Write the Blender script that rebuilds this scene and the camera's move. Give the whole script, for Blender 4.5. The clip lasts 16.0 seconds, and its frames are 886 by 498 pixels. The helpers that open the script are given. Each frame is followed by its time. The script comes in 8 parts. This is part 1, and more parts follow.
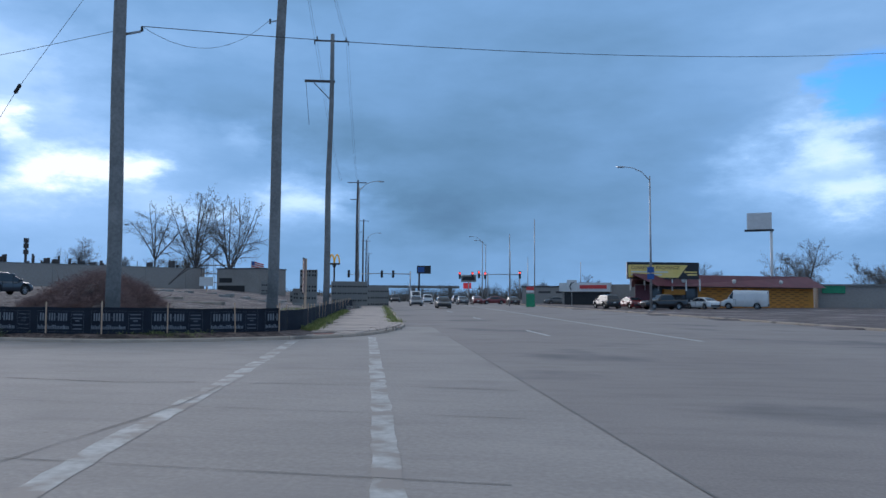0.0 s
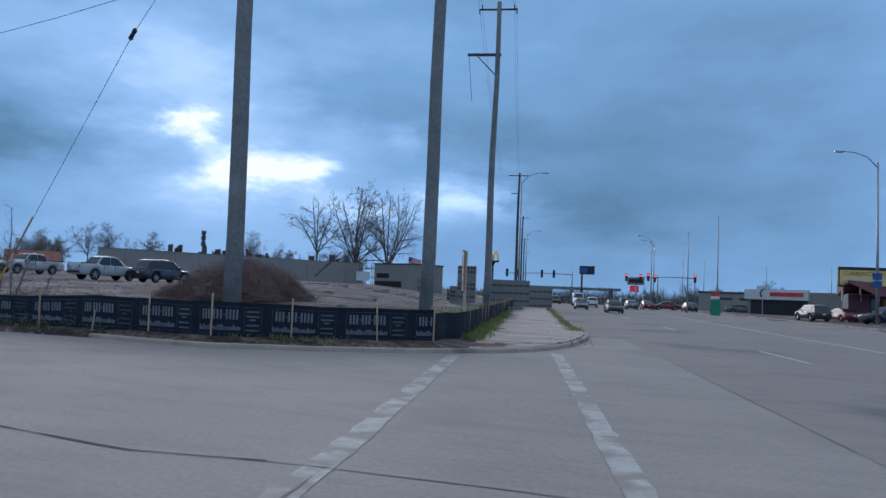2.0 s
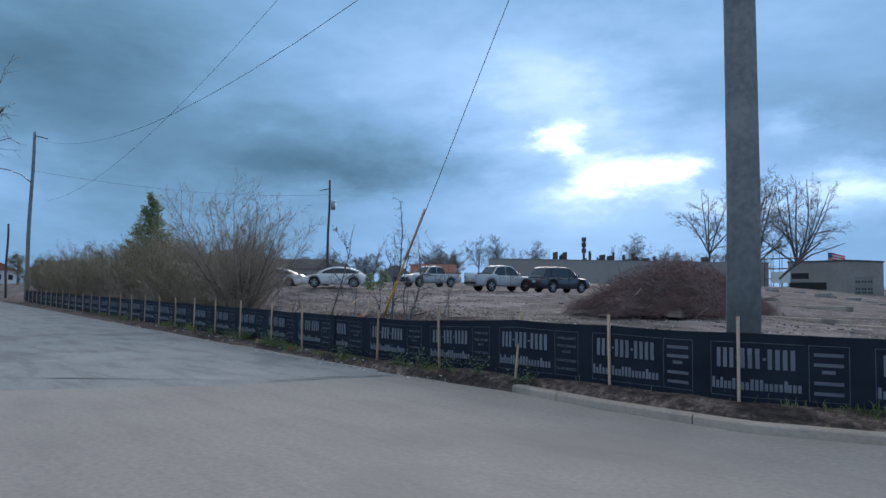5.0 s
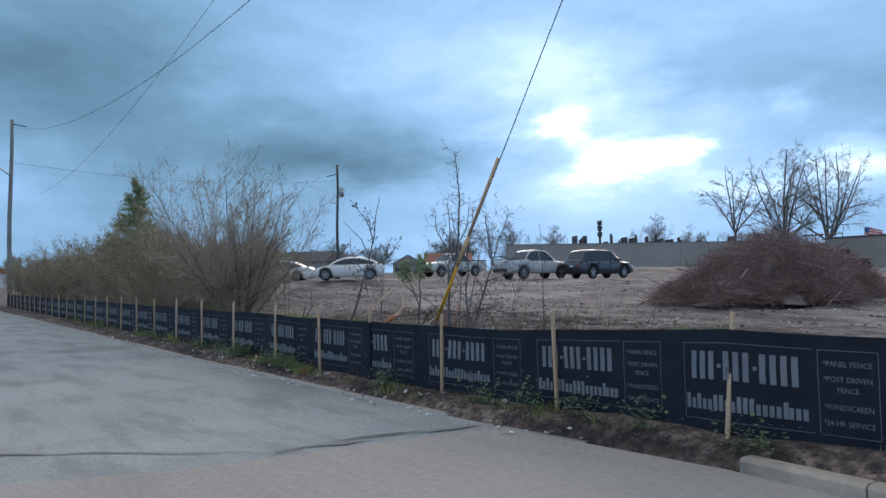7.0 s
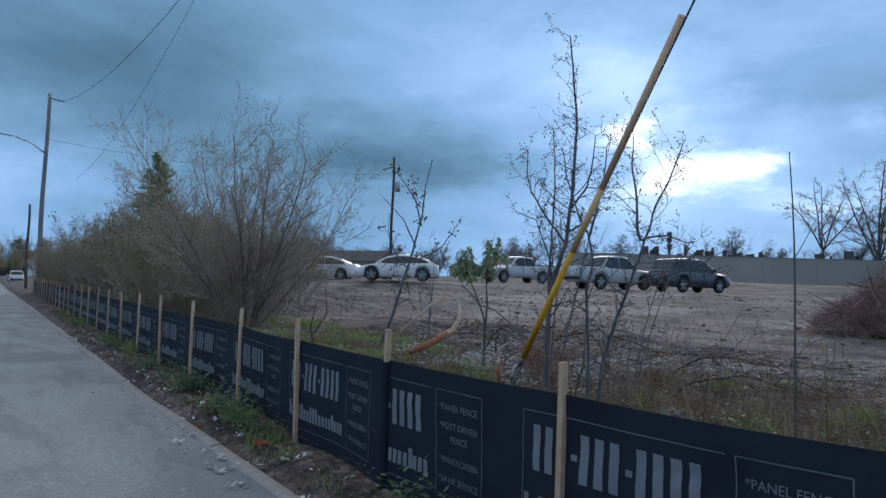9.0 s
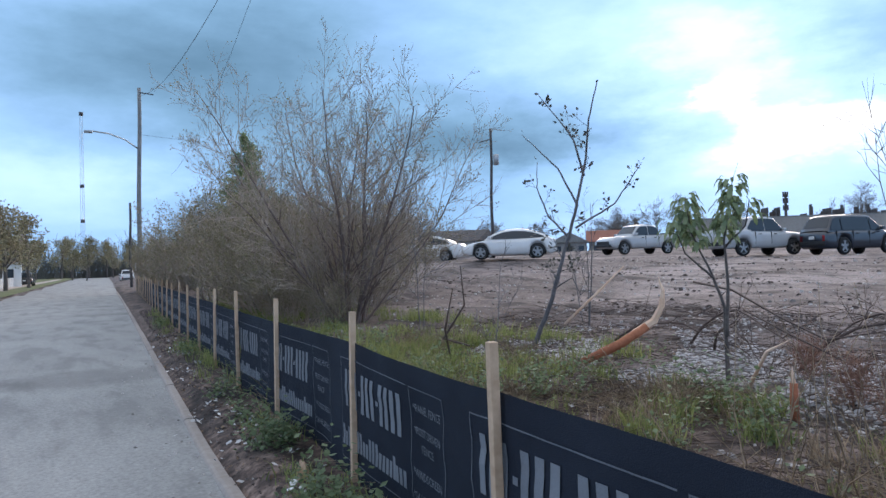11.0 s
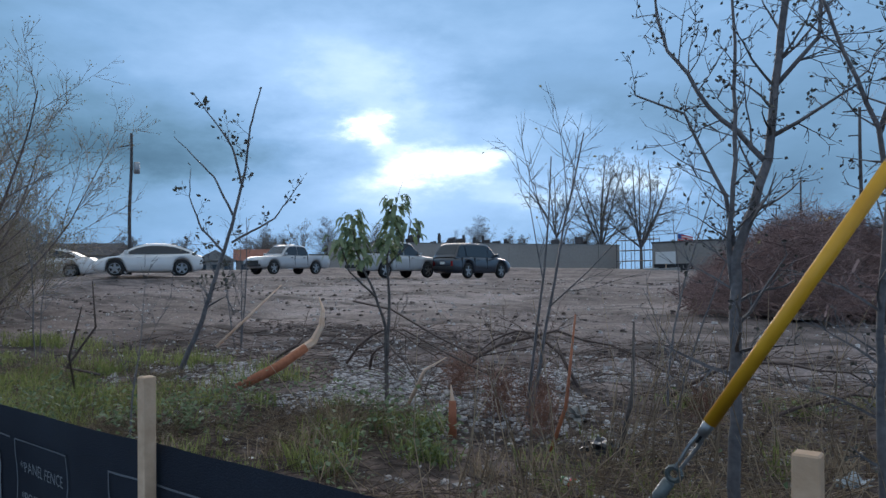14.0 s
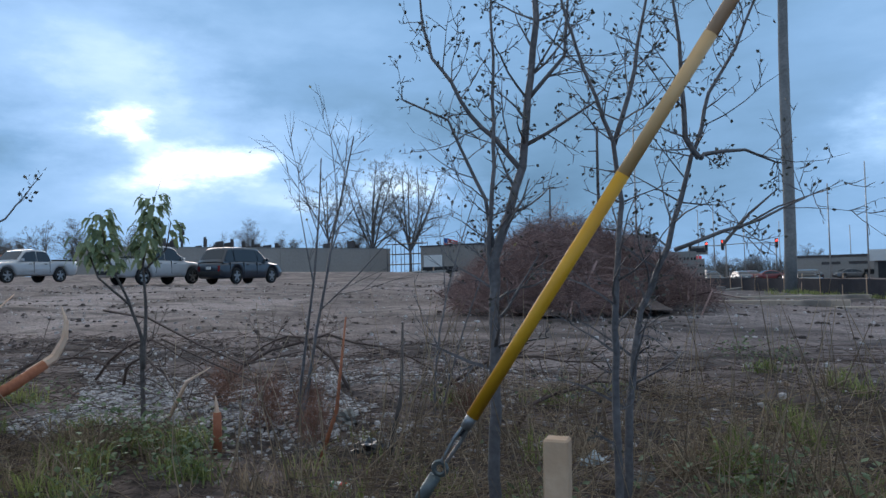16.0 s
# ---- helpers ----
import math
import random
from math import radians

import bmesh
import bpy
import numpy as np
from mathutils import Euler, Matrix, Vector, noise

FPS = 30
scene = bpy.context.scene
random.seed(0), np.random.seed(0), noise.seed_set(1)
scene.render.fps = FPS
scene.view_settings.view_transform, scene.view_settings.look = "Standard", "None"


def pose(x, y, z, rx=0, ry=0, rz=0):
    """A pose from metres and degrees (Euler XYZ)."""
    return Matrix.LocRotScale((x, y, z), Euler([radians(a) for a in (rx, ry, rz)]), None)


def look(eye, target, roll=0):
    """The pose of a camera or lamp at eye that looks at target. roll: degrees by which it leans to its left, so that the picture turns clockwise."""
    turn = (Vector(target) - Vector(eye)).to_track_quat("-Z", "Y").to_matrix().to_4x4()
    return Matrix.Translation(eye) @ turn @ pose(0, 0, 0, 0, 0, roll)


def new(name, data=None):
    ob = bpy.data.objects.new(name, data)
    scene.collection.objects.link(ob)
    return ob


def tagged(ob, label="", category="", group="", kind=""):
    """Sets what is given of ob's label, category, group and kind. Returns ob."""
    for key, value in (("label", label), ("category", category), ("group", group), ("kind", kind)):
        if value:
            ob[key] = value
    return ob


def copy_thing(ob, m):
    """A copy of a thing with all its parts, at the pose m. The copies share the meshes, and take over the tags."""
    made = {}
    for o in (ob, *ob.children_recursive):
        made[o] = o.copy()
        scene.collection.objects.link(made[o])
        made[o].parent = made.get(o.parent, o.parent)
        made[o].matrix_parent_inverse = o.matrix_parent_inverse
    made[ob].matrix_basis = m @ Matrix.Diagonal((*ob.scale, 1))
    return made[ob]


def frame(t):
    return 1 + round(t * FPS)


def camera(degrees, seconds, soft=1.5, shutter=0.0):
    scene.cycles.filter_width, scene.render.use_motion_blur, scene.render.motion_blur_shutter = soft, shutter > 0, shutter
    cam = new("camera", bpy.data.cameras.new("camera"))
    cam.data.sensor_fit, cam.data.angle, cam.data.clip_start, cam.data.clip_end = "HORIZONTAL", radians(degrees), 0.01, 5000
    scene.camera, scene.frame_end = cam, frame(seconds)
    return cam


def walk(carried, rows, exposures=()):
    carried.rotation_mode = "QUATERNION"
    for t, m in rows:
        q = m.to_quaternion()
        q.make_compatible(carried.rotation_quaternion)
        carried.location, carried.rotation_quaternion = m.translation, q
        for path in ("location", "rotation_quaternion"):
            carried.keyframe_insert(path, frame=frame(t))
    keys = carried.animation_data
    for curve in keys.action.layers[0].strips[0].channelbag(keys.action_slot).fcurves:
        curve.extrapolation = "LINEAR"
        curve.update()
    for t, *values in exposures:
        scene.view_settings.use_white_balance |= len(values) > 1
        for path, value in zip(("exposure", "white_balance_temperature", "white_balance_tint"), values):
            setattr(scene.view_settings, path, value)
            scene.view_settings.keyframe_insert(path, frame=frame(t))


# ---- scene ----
cam = camera(62.9, 16.0)
PATH = [
    (0, (7.551, -1.961, 1.683), (7.256, 0.013, 1.809), 0.4),
    (0.5, (6.973, -0.016, 1.742), (6.598, 1.945, 1.857), 0.3),
    (1, (6.427, 1.675, 1.714), (5.979, 3.621, 1.829), 0.5),
    (1.5, (5.735, 3.47, 1.727), (5.226, 5.4, 1.844), 1.4),
    (2, (4.883, 5.019, 1.683), (4.175, 6.886, 1.799), 2.3),
    (2.5, (3.81, 6.37, 1.753), (2.781, 8.082, 1.865), 2.3),
    (3, (2.548, 7.579, 1.734), (1.283, 9.124, 1.861), 1.7),
    (3.5, (1.194, 8.626, 1.713), (-0.248, 10.006, 1.847), 0.9),
    (4, (-0.195, 9.757, 1.751), (-1.676, 11.095, 1.88), -0.2),
    (4.5, (-1.504, 10.768, 1.752), (-2.951, 12.143, 1.876), 0.1),
    (5, (-2.896, 11.704, 1.735), (-4.417, 12.999, 1.84), 0.7),
    (5.2, (-3.441, 11.97, 1.741), (-5.026, 13.186, 1.844), 0.8),
    (7.3, (-8.979, 15.182, 1.708), (-10.481, 16.5, 1.778), -2.1),
    (7.5, (-9.501, 15.641, 1.662), (-10.952, 17.017, 1.732), -1.8),
    (8, (-10.673, 16.696, 1.664), (-12.045, 18.15, 1.741), -0.2),
    (8.5, (-11.879, 17.636, 1.624), (-13.303, 19.038, 1.705), 1.1),
    (9, (-13.177, 18.239, 1.604), (-14.808, 19.394, 1.697), 1.5),
    (9.2, (-13.604, 18.399, 1.601), (-15.319, 19.423, 1.701), 1.2),
    (11.3, (-17.262, 19.676, 1.528), (-19.028, 20.614, 1.564), -1.6),
    (11.5, (-17.352, 19.729, 1.519), (-19.111, 20.681, 1.563), -1.4),
    (12, (-17.357, 19.745, 1.531), (-19.118, 20.692, 1.587), -1.3),
    (12.5, (-17.398, 19.736, 1.525), (-19.101, 20.784, 1.587), -0.4),
    (13, (-17.428, 19.753, 1.52), (-18.891, 21.115, 1.588), -0.5),
    (13.5, (-17.445, 19.766, 1.52), (-18.736, 21.292, 1.593), -0.4),
    (14, (-17.451, 19.773, 1.518), (-18.586, 21.418, 1.594), -0.4),
    (14.5, (-17.45, 19.779, 1.516), (-18.399, 21.537, 1.593), -0.5),
    (15, (-17.46, 19.85, 1.499), (-18.255, 21.683, 1.581), -0.5),
    (15.5, (-17.465, 19.836, 1.503), (-18.121, 21.724, 1.587), -0.6),
    (16, (-17.459, 19.823, 1.509), (-18.034, 21.737, 1.587), -1.3),
]
walk(cam, [(t, look(e, g, r)) for t, e, g, r in PATH],
     [(0, 0.08, 5800, 10), (1.5, 0.08, 5800, 10), (2.5, -0.02, 5750, 10), (4, 0.22, 6100, 10), (5, 0.32, 6180, 10), (7.3, 0.62, 6600, 10), (8.2, 0.42, 6550, 10), (9, 0.31, 6180, 10), (9.6, 0.35, 6450, 10),
      (11.3, 1.06, 6600, 16), (12.7, 1.02, 6550, 15), (13.6, 0.50, 6400, 10), (14.5, 0.32, 6350, 10), (16, 0.36, 6350, 10)])

# ---- world ----
SUN_DIR = Vector((-0.61, 0.77, 0.185)).normalized()
OVERHEAD = (0.45, 0.49, 0.53)


def link(nt, a, b):
    nt.links.new(a, b)


def math_node(nt, op, a, b=None, clamp=False):
    n = nt.nodes.new("ShaderNodeMath")
    n.operation, n.use_clamp = op, clamp
    for i, v in enumerate((a, b)):
        if v is None:
            continue
        if isinstance(v, (int, float)):
            n.inputs[i].default_value = v
        else:
            link(nt, v, n.inputs[i])
    return n.outputs[0]


def ramp_node(nt, fac, stops, mode="LINEAR"):
    n = nt.nodes.new("ShaderNodeValToRGB")
    n.color_ramp.interpolation = mode
    while len(n.color_ramp.elements) < len(stops):
        n.color_ramp.elements.new(0.5)
    for e, (p, c) in zip(n.color_ramp.elements, stops):
        e.position = p
        e.color = (*c, 1) if len(c) == 3 else c
    link(nt, fac, n.inputs[0])
    return n.outputs[0]


# banks and breaks of the cloud: azimuth, elevation, their half widths in degrees, and how much lighter or darker they are
BREAKS = [
    (-40.6, 11.9, 1.5, 0.9, 0.34), (-38.8, 10.5, 1.1, 0.8, 0.20), (-36.6, 8.2, 2.6, 1.1, 0.36), (-33.0, 8.4, 2.2, 1.1, 0.34),
    (-38.0, 10.0, 11.0, 6.0, 0.19), (-41.0, 16.5, 7.5, 5.0, 0.14), (-19.3, 7.4, 3.6, 1.9, 0.27), (-23.6, 11.9, 2.6, 1.3, 0.13),
    (-27.0, 6.2, 4.0, 1.4, 0.12), (-52.0, 17.5, 8.0, 4.0, 0.06), (19.5, 10.8, 3.4, 2.4, 0.30), (21.0, 7.0, 3.5, 1.4, 0.26), (15.5, 9.0, 2.5, 2.5, 0.10),
    (-80.0, 15.5, 14.0, 5.5, -0.24), (-64.0, 10.3, 15.0, 3.0, -0.17), (-56.0, 8.8, 9.0, 1.6, -0.13), (-91.0, 6.0, 10.0, 3.2, 0.10),
    (-7.0, 11.0, 11.0, 7.0, -0.11), (6.0, 6.5, 8.0, 4.0, -0.07), (-8.0, 6.2, 5.0, 1.6, -0.07), (-27.5, 14.5, 9.0, 2.8, -0.09), (-17.0, 12.0, 5.0, 2.0, -0.06), (-71.0, 4.5, 11.0, 4.5, -0.13)]


def build_world():
    world = bpy.data.worlds.new("overcast_sky")
    scene.world = world
    world.use_nodes = True
    nt = world.node_tree
    nt.nodes.clear()
    out = nt.nodes.new("ShaderNodeOutputWorld")
    bg = nt.nodes.new("ShaderNodeBackground")
    tc = nt.nodes.new("ShaderNodeTexCoord")
    sep = nt.nodes.new("ShaderNodeSeparateXYZ")
    link(nt, tc.outputs["Generated"], sep.inputs[0])
    z = math_node(nt, "MAXIMUM", sep.outputs[2], 0.0)

    def noise_at(scale, detail, rough=0.5, shift=(0, 0, 0), stretch=(1, 1, 2.4)):
        mp = nt.nodes.new("ShaderNodeMapping")
        mp.inputs["Location"].default_value = shift
        mp.inputs["Scale"].default_value = stretch
        link(nt, tc.outputs["Generated"], mp.inputs[0])
        n = nt.nodes.new("ShaderNodeTexNoise")
        n.inputs["Scale"].default_value, n.inputs["Detail"].default_value, n.inputs["Roughness"].default_value = scale, detail, rough
        link(nt, mp.outputs[0], n.inputs["Vector"])
        return n

    def scaled(a, k, c=0.0):
        return math_node(nt, "ADD", math_node(nt, "MULTIPLY", a, k), c)

    # degrees round the horizon and above it, torn by noise so that no edge is smooth
    tear = noise_at(7.0, 8.0, 0.62)
    split = nt.nodes.new("ShaderNodeSeparateColor")
    link(nt, tear.outputs["Color"], split.inputs[0])
    az = math_node(nt, "ADD", scaled(math_node(nt, "ARCTAN2", sep.outputs[0], sep.outputs[1]), 57.2958), scaled(split.outputs[0], 13.0, -6.5))
    el = math_node(nt, "ADD", scaled(math_node(nt, "ARCSINE", sep.outputs[2]), 57.2958), scaled(split.outputs[1], 5.5, -2.75))
    v = scaled(noise_at(2.6, 7.0, 0.52, (2.3, -1.4, 0.6)).outputs[0], 0.24, 0.345)
    v = math_node(nt, "ADD", v, scaled(noise_at(9.0, 6.0, 0.55, (5.0, 1.0, 0.0), (1, 1, 3.0)).outputs[0], 0.11, -0.055))
    for a, e, wa, we, k in BREAKS:
        da, de = scaled(az, 1 / wa, -a / wa), scaled(el, 1 / we, -e / we)
        q = math_node(nt, "ADD", math_node(nt, "MULTIPLY", da, da), math_node(nt, "MULTIPLY", de, de))
        v = math_node(nt, "ADD", v, math_node(nt, "MULTIPLY", math_node(nt, "EXPONENT", math_node(nt, "MULTIPLY", q, -1.0)), k))
    low = math_node(nt, "POWER", math_node(nt, "SUBTRACT", 1.0, z, clamp=True), 14.0)
    v = math_node(nt, "ADD", v, math_node(nt, "MULTIPLY", low, 0.045))
    west = ramp_node(nt, v, [(0.20, (0.064, 0.135, 0.205)), (0.34, (0.130, 0.250, 0.380)), (0.47, (0.208, 0.370, 0.595)),
                             (0.60, (0.345, 0.530, 0.810)), (0.72, (0.66, 0.83, 1.0)), (0.86, (1.0, 1.03, 1.06))])
    east = ramp_node(nt, v, [(0.20, (0.082, 0.150, 0.245)), (0.34, (0.140, 0.258, 0.400)), (0.47, (0.215, 0.375, 0.600)),
                             (0.60, (0.345, 0.540, 0.815)), (0.72, (0.64, 0.82, 1.0)), (0.86, (1.0, 1.02, 1.06))])

    def mixed(fac, a, b):
        mx = nt.nodes.new("ShaderNodeMix")
        mx.data_type = "RGBA"
        link(nt, fac, mx.inputs["Factor"])
        for key, c in (("A", a), ("B", b)):
            if isinstance(c, tuple):
                mx.inputs[key].default_value = c
            else:
                link(nt, c, mx.inputs[key])
        return mx.outputs["Result"]

    side = ramp_node(nt, scaled(az, 1 / 90, 0.85), [(0.15, (0, 0, 0)), (0.75, (1, 1, 1))])
    cloud = mixed(side, west, east)
    # the thicker, greyer cloud overhead
    cloud = mixed(ramp_node(nt, z, [(0.42, (0, 0, 0)), (0.72, (1, 1, 1))]), cloud, (*OVERHEAD, 1))
    sky = nt.nodes.new("ShaderNodeTexSky")
    sky.sky_type, sky.sun_disc = "NISHITA", False
    sky.sun_elevation = math.asin(SUN_DIR.z)
    sky.sun_rotation = math.atan2(SUN_DIR.x, SUN_DIR.y)
    skyc = nt.nodes.new("ShaderNodeVectorMath")
    skyc.operation = "MULTIPLY"
    link(nt, sky.outputs[0], skyc.inputs[0])
    skyc.inputs[1].default_value = (0.07, 0.16, 0.30)
    # one gap of blue sky over the far side of the main road
    da, de = scaled(az, 1 / 4.2, -22.8 / 4.2), scaled(el, 1 / 2.6, -14.2 / 2.6)
    gap = math_node(nt, "EXPONENT", math_node(nt, "MULTIPLY", math_node(nt, "ADD", math_node(nt, "MULTIPLY", da, da), math_node(nt, "MULTIPLY", de, de)), -1.0))
    cover = ramp_node(nt, gap, [(0.35, (1, 1, 1)), (0.75, (0, 0, 0))])
    link(nt, mixed(cover, skyc.outputs[0], cloud), bg.inputs[0])
    bg.inputs[1].default_value = 1.0
    link(nt, bg.outputs[0], out.inputs[0])


build_world()
sun = new("sun", bpy.data.lights.new("sun", "SUN"))
sun.data.energy, sun.data.angle, sun.data.color = 1.45, radians(40), (1.0, 0.86, 0.74)
sun.matrix_world = look(SUN_DIR * 100, (0, 0, 0))


# ---- materials ----
def material(name, c1, c2, rough=0.8, fine=30.0, coarse=1.2, bump=0.25, metal=0.0, stain=None, stain_at=0.62, spec=0.5, pieces=0.0, detail=6.0):
    """Grain between two colours at a fine and a coarse scale, with fine relief; stain: a third colour in patches."""
    m = bpy.data.materials.new(name)
    m.use_nodes = True
    nt = m.node_tree
    b = nt.nodes["Principled BSDF"]
    tc = nt.nodes.new("ShaderNodeTexCoord")
    geo = nt.nodes.new("ShaderNodeNewGeometry")
    info = nt.nodes.new("ShaderNodeObjectInfo")
    f = nt.nodes.new("ShaderNodeTexNoise")
    f.inputs["Scale"].default_value, f.inputs["Detail"].default_value = fine, detail
    c = nt.nodes.new("ShaderNodeTexNoise")
    c.inputs["Scale"].default_value, c.inputs["Detail"].default_value = coarse, 4.0
    link(nt, tc.outputs["Object"], f.inputs["Vector"])
    link(nt, tc.outputs["Object"], c.inputs["Vector"])
    v = math_node(nt, "ADD", math_node(nt, "MULTIPLY", f.outputs[0], 0.5), math_node(nt, "MULTIPLY", c.outputs[0], 0.5))
    if pieces:
        r = math_node(nt, "ADD", geo.outputs["Random Per Island"], info.outputs["Random"])
        v = math_node(nt, "ADD", v, math_node(nt, "MULTIPLY", math_node(nt, "SUBTRACT", r, 1.0), pieces))
    col = ramp_node(nt, v, [(0.36, c1), (0.64, c2)])
    if stain:
        s = nt.nodes.new("ShaderNodeTexNoise")
        s.inputs["Scale"].default_value, s.inputs["Detail"].default_value = coarse * 0.6 + 0.05, 8.0
        link(nt, tc.outputs["Object"], s.inputs["Vector"])
        k = ramp_node(nt, s.outputs[0], [(stain_at - 0.06, (0, 0, 0)), (stain_at + 0.06, (1, 1, 1))])
        mx = nt.nodes.new("ShaderNodeMix")
        mx.data_type = "RGBA"
        link(nt, k, mx.inputs["Factor"])
        link(nt, col, mx.inputs["A"])
        mx.inputs["B"].default_value = (*stain, 1)
        col = mx.outputs["Result"]
    link(nt, col, b.inputs["Base Color"])
    b.inputs["Roughness"].default_value, b.inputs["Metallic"].default_value = rough, metal
    b.inputs["Specular IOR Level"].default_value = spec
    if bump:
        bn = nt.nodes.new("ShaderNodeBump")
        bn.inputs["Strength"].default_value, bn.inputs["Distance"].default_value = bump, 0.02
        link(nt, f.outputs[0], bn.inputs["Height"])
        link(nt, bn.outputs[0], b.inputs["Normal"])
    return m


M = {}
M["concrete"] = material("street_concrete", (0.315, 0.278, 0.252), (0.415, 0.366, 0.332), 0.85, 14, 0.25, 0.05, stain=(0.305, 0.268, 0.245), stain_at=0.60)
M["asphalt"] = material("worn_asphalt", (0.27, 0.232, 0.212), (0.34, 0.296, 0.27), 0.85, 22, 0.2, 0.12, stain=(0.18, 0.165, 0.16), stain_at=0.62)
M["old_street"] = material("old_grey_street", (0.27, 0.272, 0.268), (0.37, 0.37, 0.363), 0.9, 18, 0.4, 0.3, stain=(0.235, 0.235, 0.23), stain_at=0.60)
M["kerb"] = material("kerb_concrete", (0.40, 0.325, 0.26), (0.52, 0.43, 0.35), 0.85, 20, 1.2, 0.3, stain=(0.2, 0.18, 0.16))
M["sidewalk"] = material("sidewalk_concrete", (0.44, 0.36, 0.31), (0.56, 0.465, 0.405), 0.85, 16, 0.6, 0.2, stain=(0.25, 0.2, 0.17))
M["red_pad"] = material("brick_red_pad", (0.30, 0.12, 0.085), (0.38, 0.17, 0.12), 0.8, 30, 2.0, 0.3)
M["paint"] = material("worn_road_paint", (0.42, 0.40, 0.37), (0.62, 0.60, 0.57), 0.8, 9, 2.5, 0.1, stain=(0.36, 0.31, 0.275), stain_at=0.52)
M["crack"] = material("tar_filled_joint", (0.035, 0.033, 0.032), (0.09, 0.085, 0.08), 0.9, 20, 2.0, 0.2)
M["seam"] = material("weathered_joint", (0.20, 0.185, 0.172), (0.28, 0.26, 0.24), 0.9, 20, 2.0, 0.2)
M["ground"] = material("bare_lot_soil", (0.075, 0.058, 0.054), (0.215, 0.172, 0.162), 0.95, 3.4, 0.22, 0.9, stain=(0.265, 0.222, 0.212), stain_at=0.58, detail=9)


def thin_leaf(m, share=0.45):
    """Light passes through thin leaves and blades."""
    nt = m.node_tree
    b = nt.nodes["Principled BSDF"]
    out = [n for n in nt.nodes if n.type == "OUTPUT_MATERIAL"][0]
    tr = nt.nodes.new("ShaderNodeBsdfTranslucent")
    link(nt, b.inputs["Base Color"].links[0].from_socket, tr.inputs[0])
    mx = nt.nodes.new("ShaderNodeMixShader")
    mx.inputs[0].default_value = share
    link(nt, b.outputs[0], mx.inputs[1])
    link(nt, tr.outputs[0], mx.inputs[2])
    link(nt, mx.outputs[0], out.inputs[0])


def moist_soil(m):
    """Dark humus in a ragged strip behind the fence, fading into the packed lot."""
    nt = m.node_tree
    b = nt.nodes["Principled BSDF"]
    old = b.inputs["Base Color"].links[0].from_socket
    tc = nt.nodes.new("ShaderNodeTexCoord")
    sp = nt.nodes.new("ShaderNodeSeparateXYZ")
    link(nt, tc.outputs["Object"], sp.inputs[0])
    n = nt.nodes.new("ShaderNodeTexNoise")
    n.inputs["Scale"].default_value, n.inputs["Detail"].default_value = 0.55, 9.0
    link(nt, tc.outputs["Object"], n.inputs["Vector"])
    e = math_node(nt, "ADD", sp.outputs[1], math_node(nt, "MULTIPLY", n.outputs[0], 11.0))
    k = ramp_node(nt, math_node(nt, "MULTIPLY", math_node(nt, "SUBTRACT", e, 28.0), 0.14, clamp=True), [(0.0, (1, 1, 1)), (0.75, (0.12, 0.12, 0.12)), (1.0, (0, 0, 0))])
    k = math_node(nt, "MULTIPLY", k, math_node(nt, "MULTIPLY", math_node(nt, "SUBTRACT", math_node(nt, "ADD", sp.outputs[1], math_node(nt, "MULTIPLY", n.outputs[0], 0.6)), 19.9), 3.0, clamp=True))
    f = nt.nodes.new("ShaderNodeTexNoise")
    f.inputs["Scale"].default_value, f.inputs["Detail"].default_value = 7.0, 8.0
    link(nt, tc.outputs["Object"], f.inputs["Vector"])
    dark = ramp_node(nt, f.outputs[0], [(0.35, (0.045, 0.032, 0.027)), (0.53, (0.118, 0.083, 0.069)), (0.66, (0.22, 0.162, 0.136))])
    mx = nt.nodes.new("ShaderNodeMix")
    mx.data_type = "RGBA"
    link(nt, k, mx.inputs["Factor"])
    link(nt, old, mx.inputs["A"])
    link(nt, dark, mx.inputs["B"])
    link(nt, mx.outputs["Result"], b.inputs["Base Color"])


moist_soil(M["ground"])


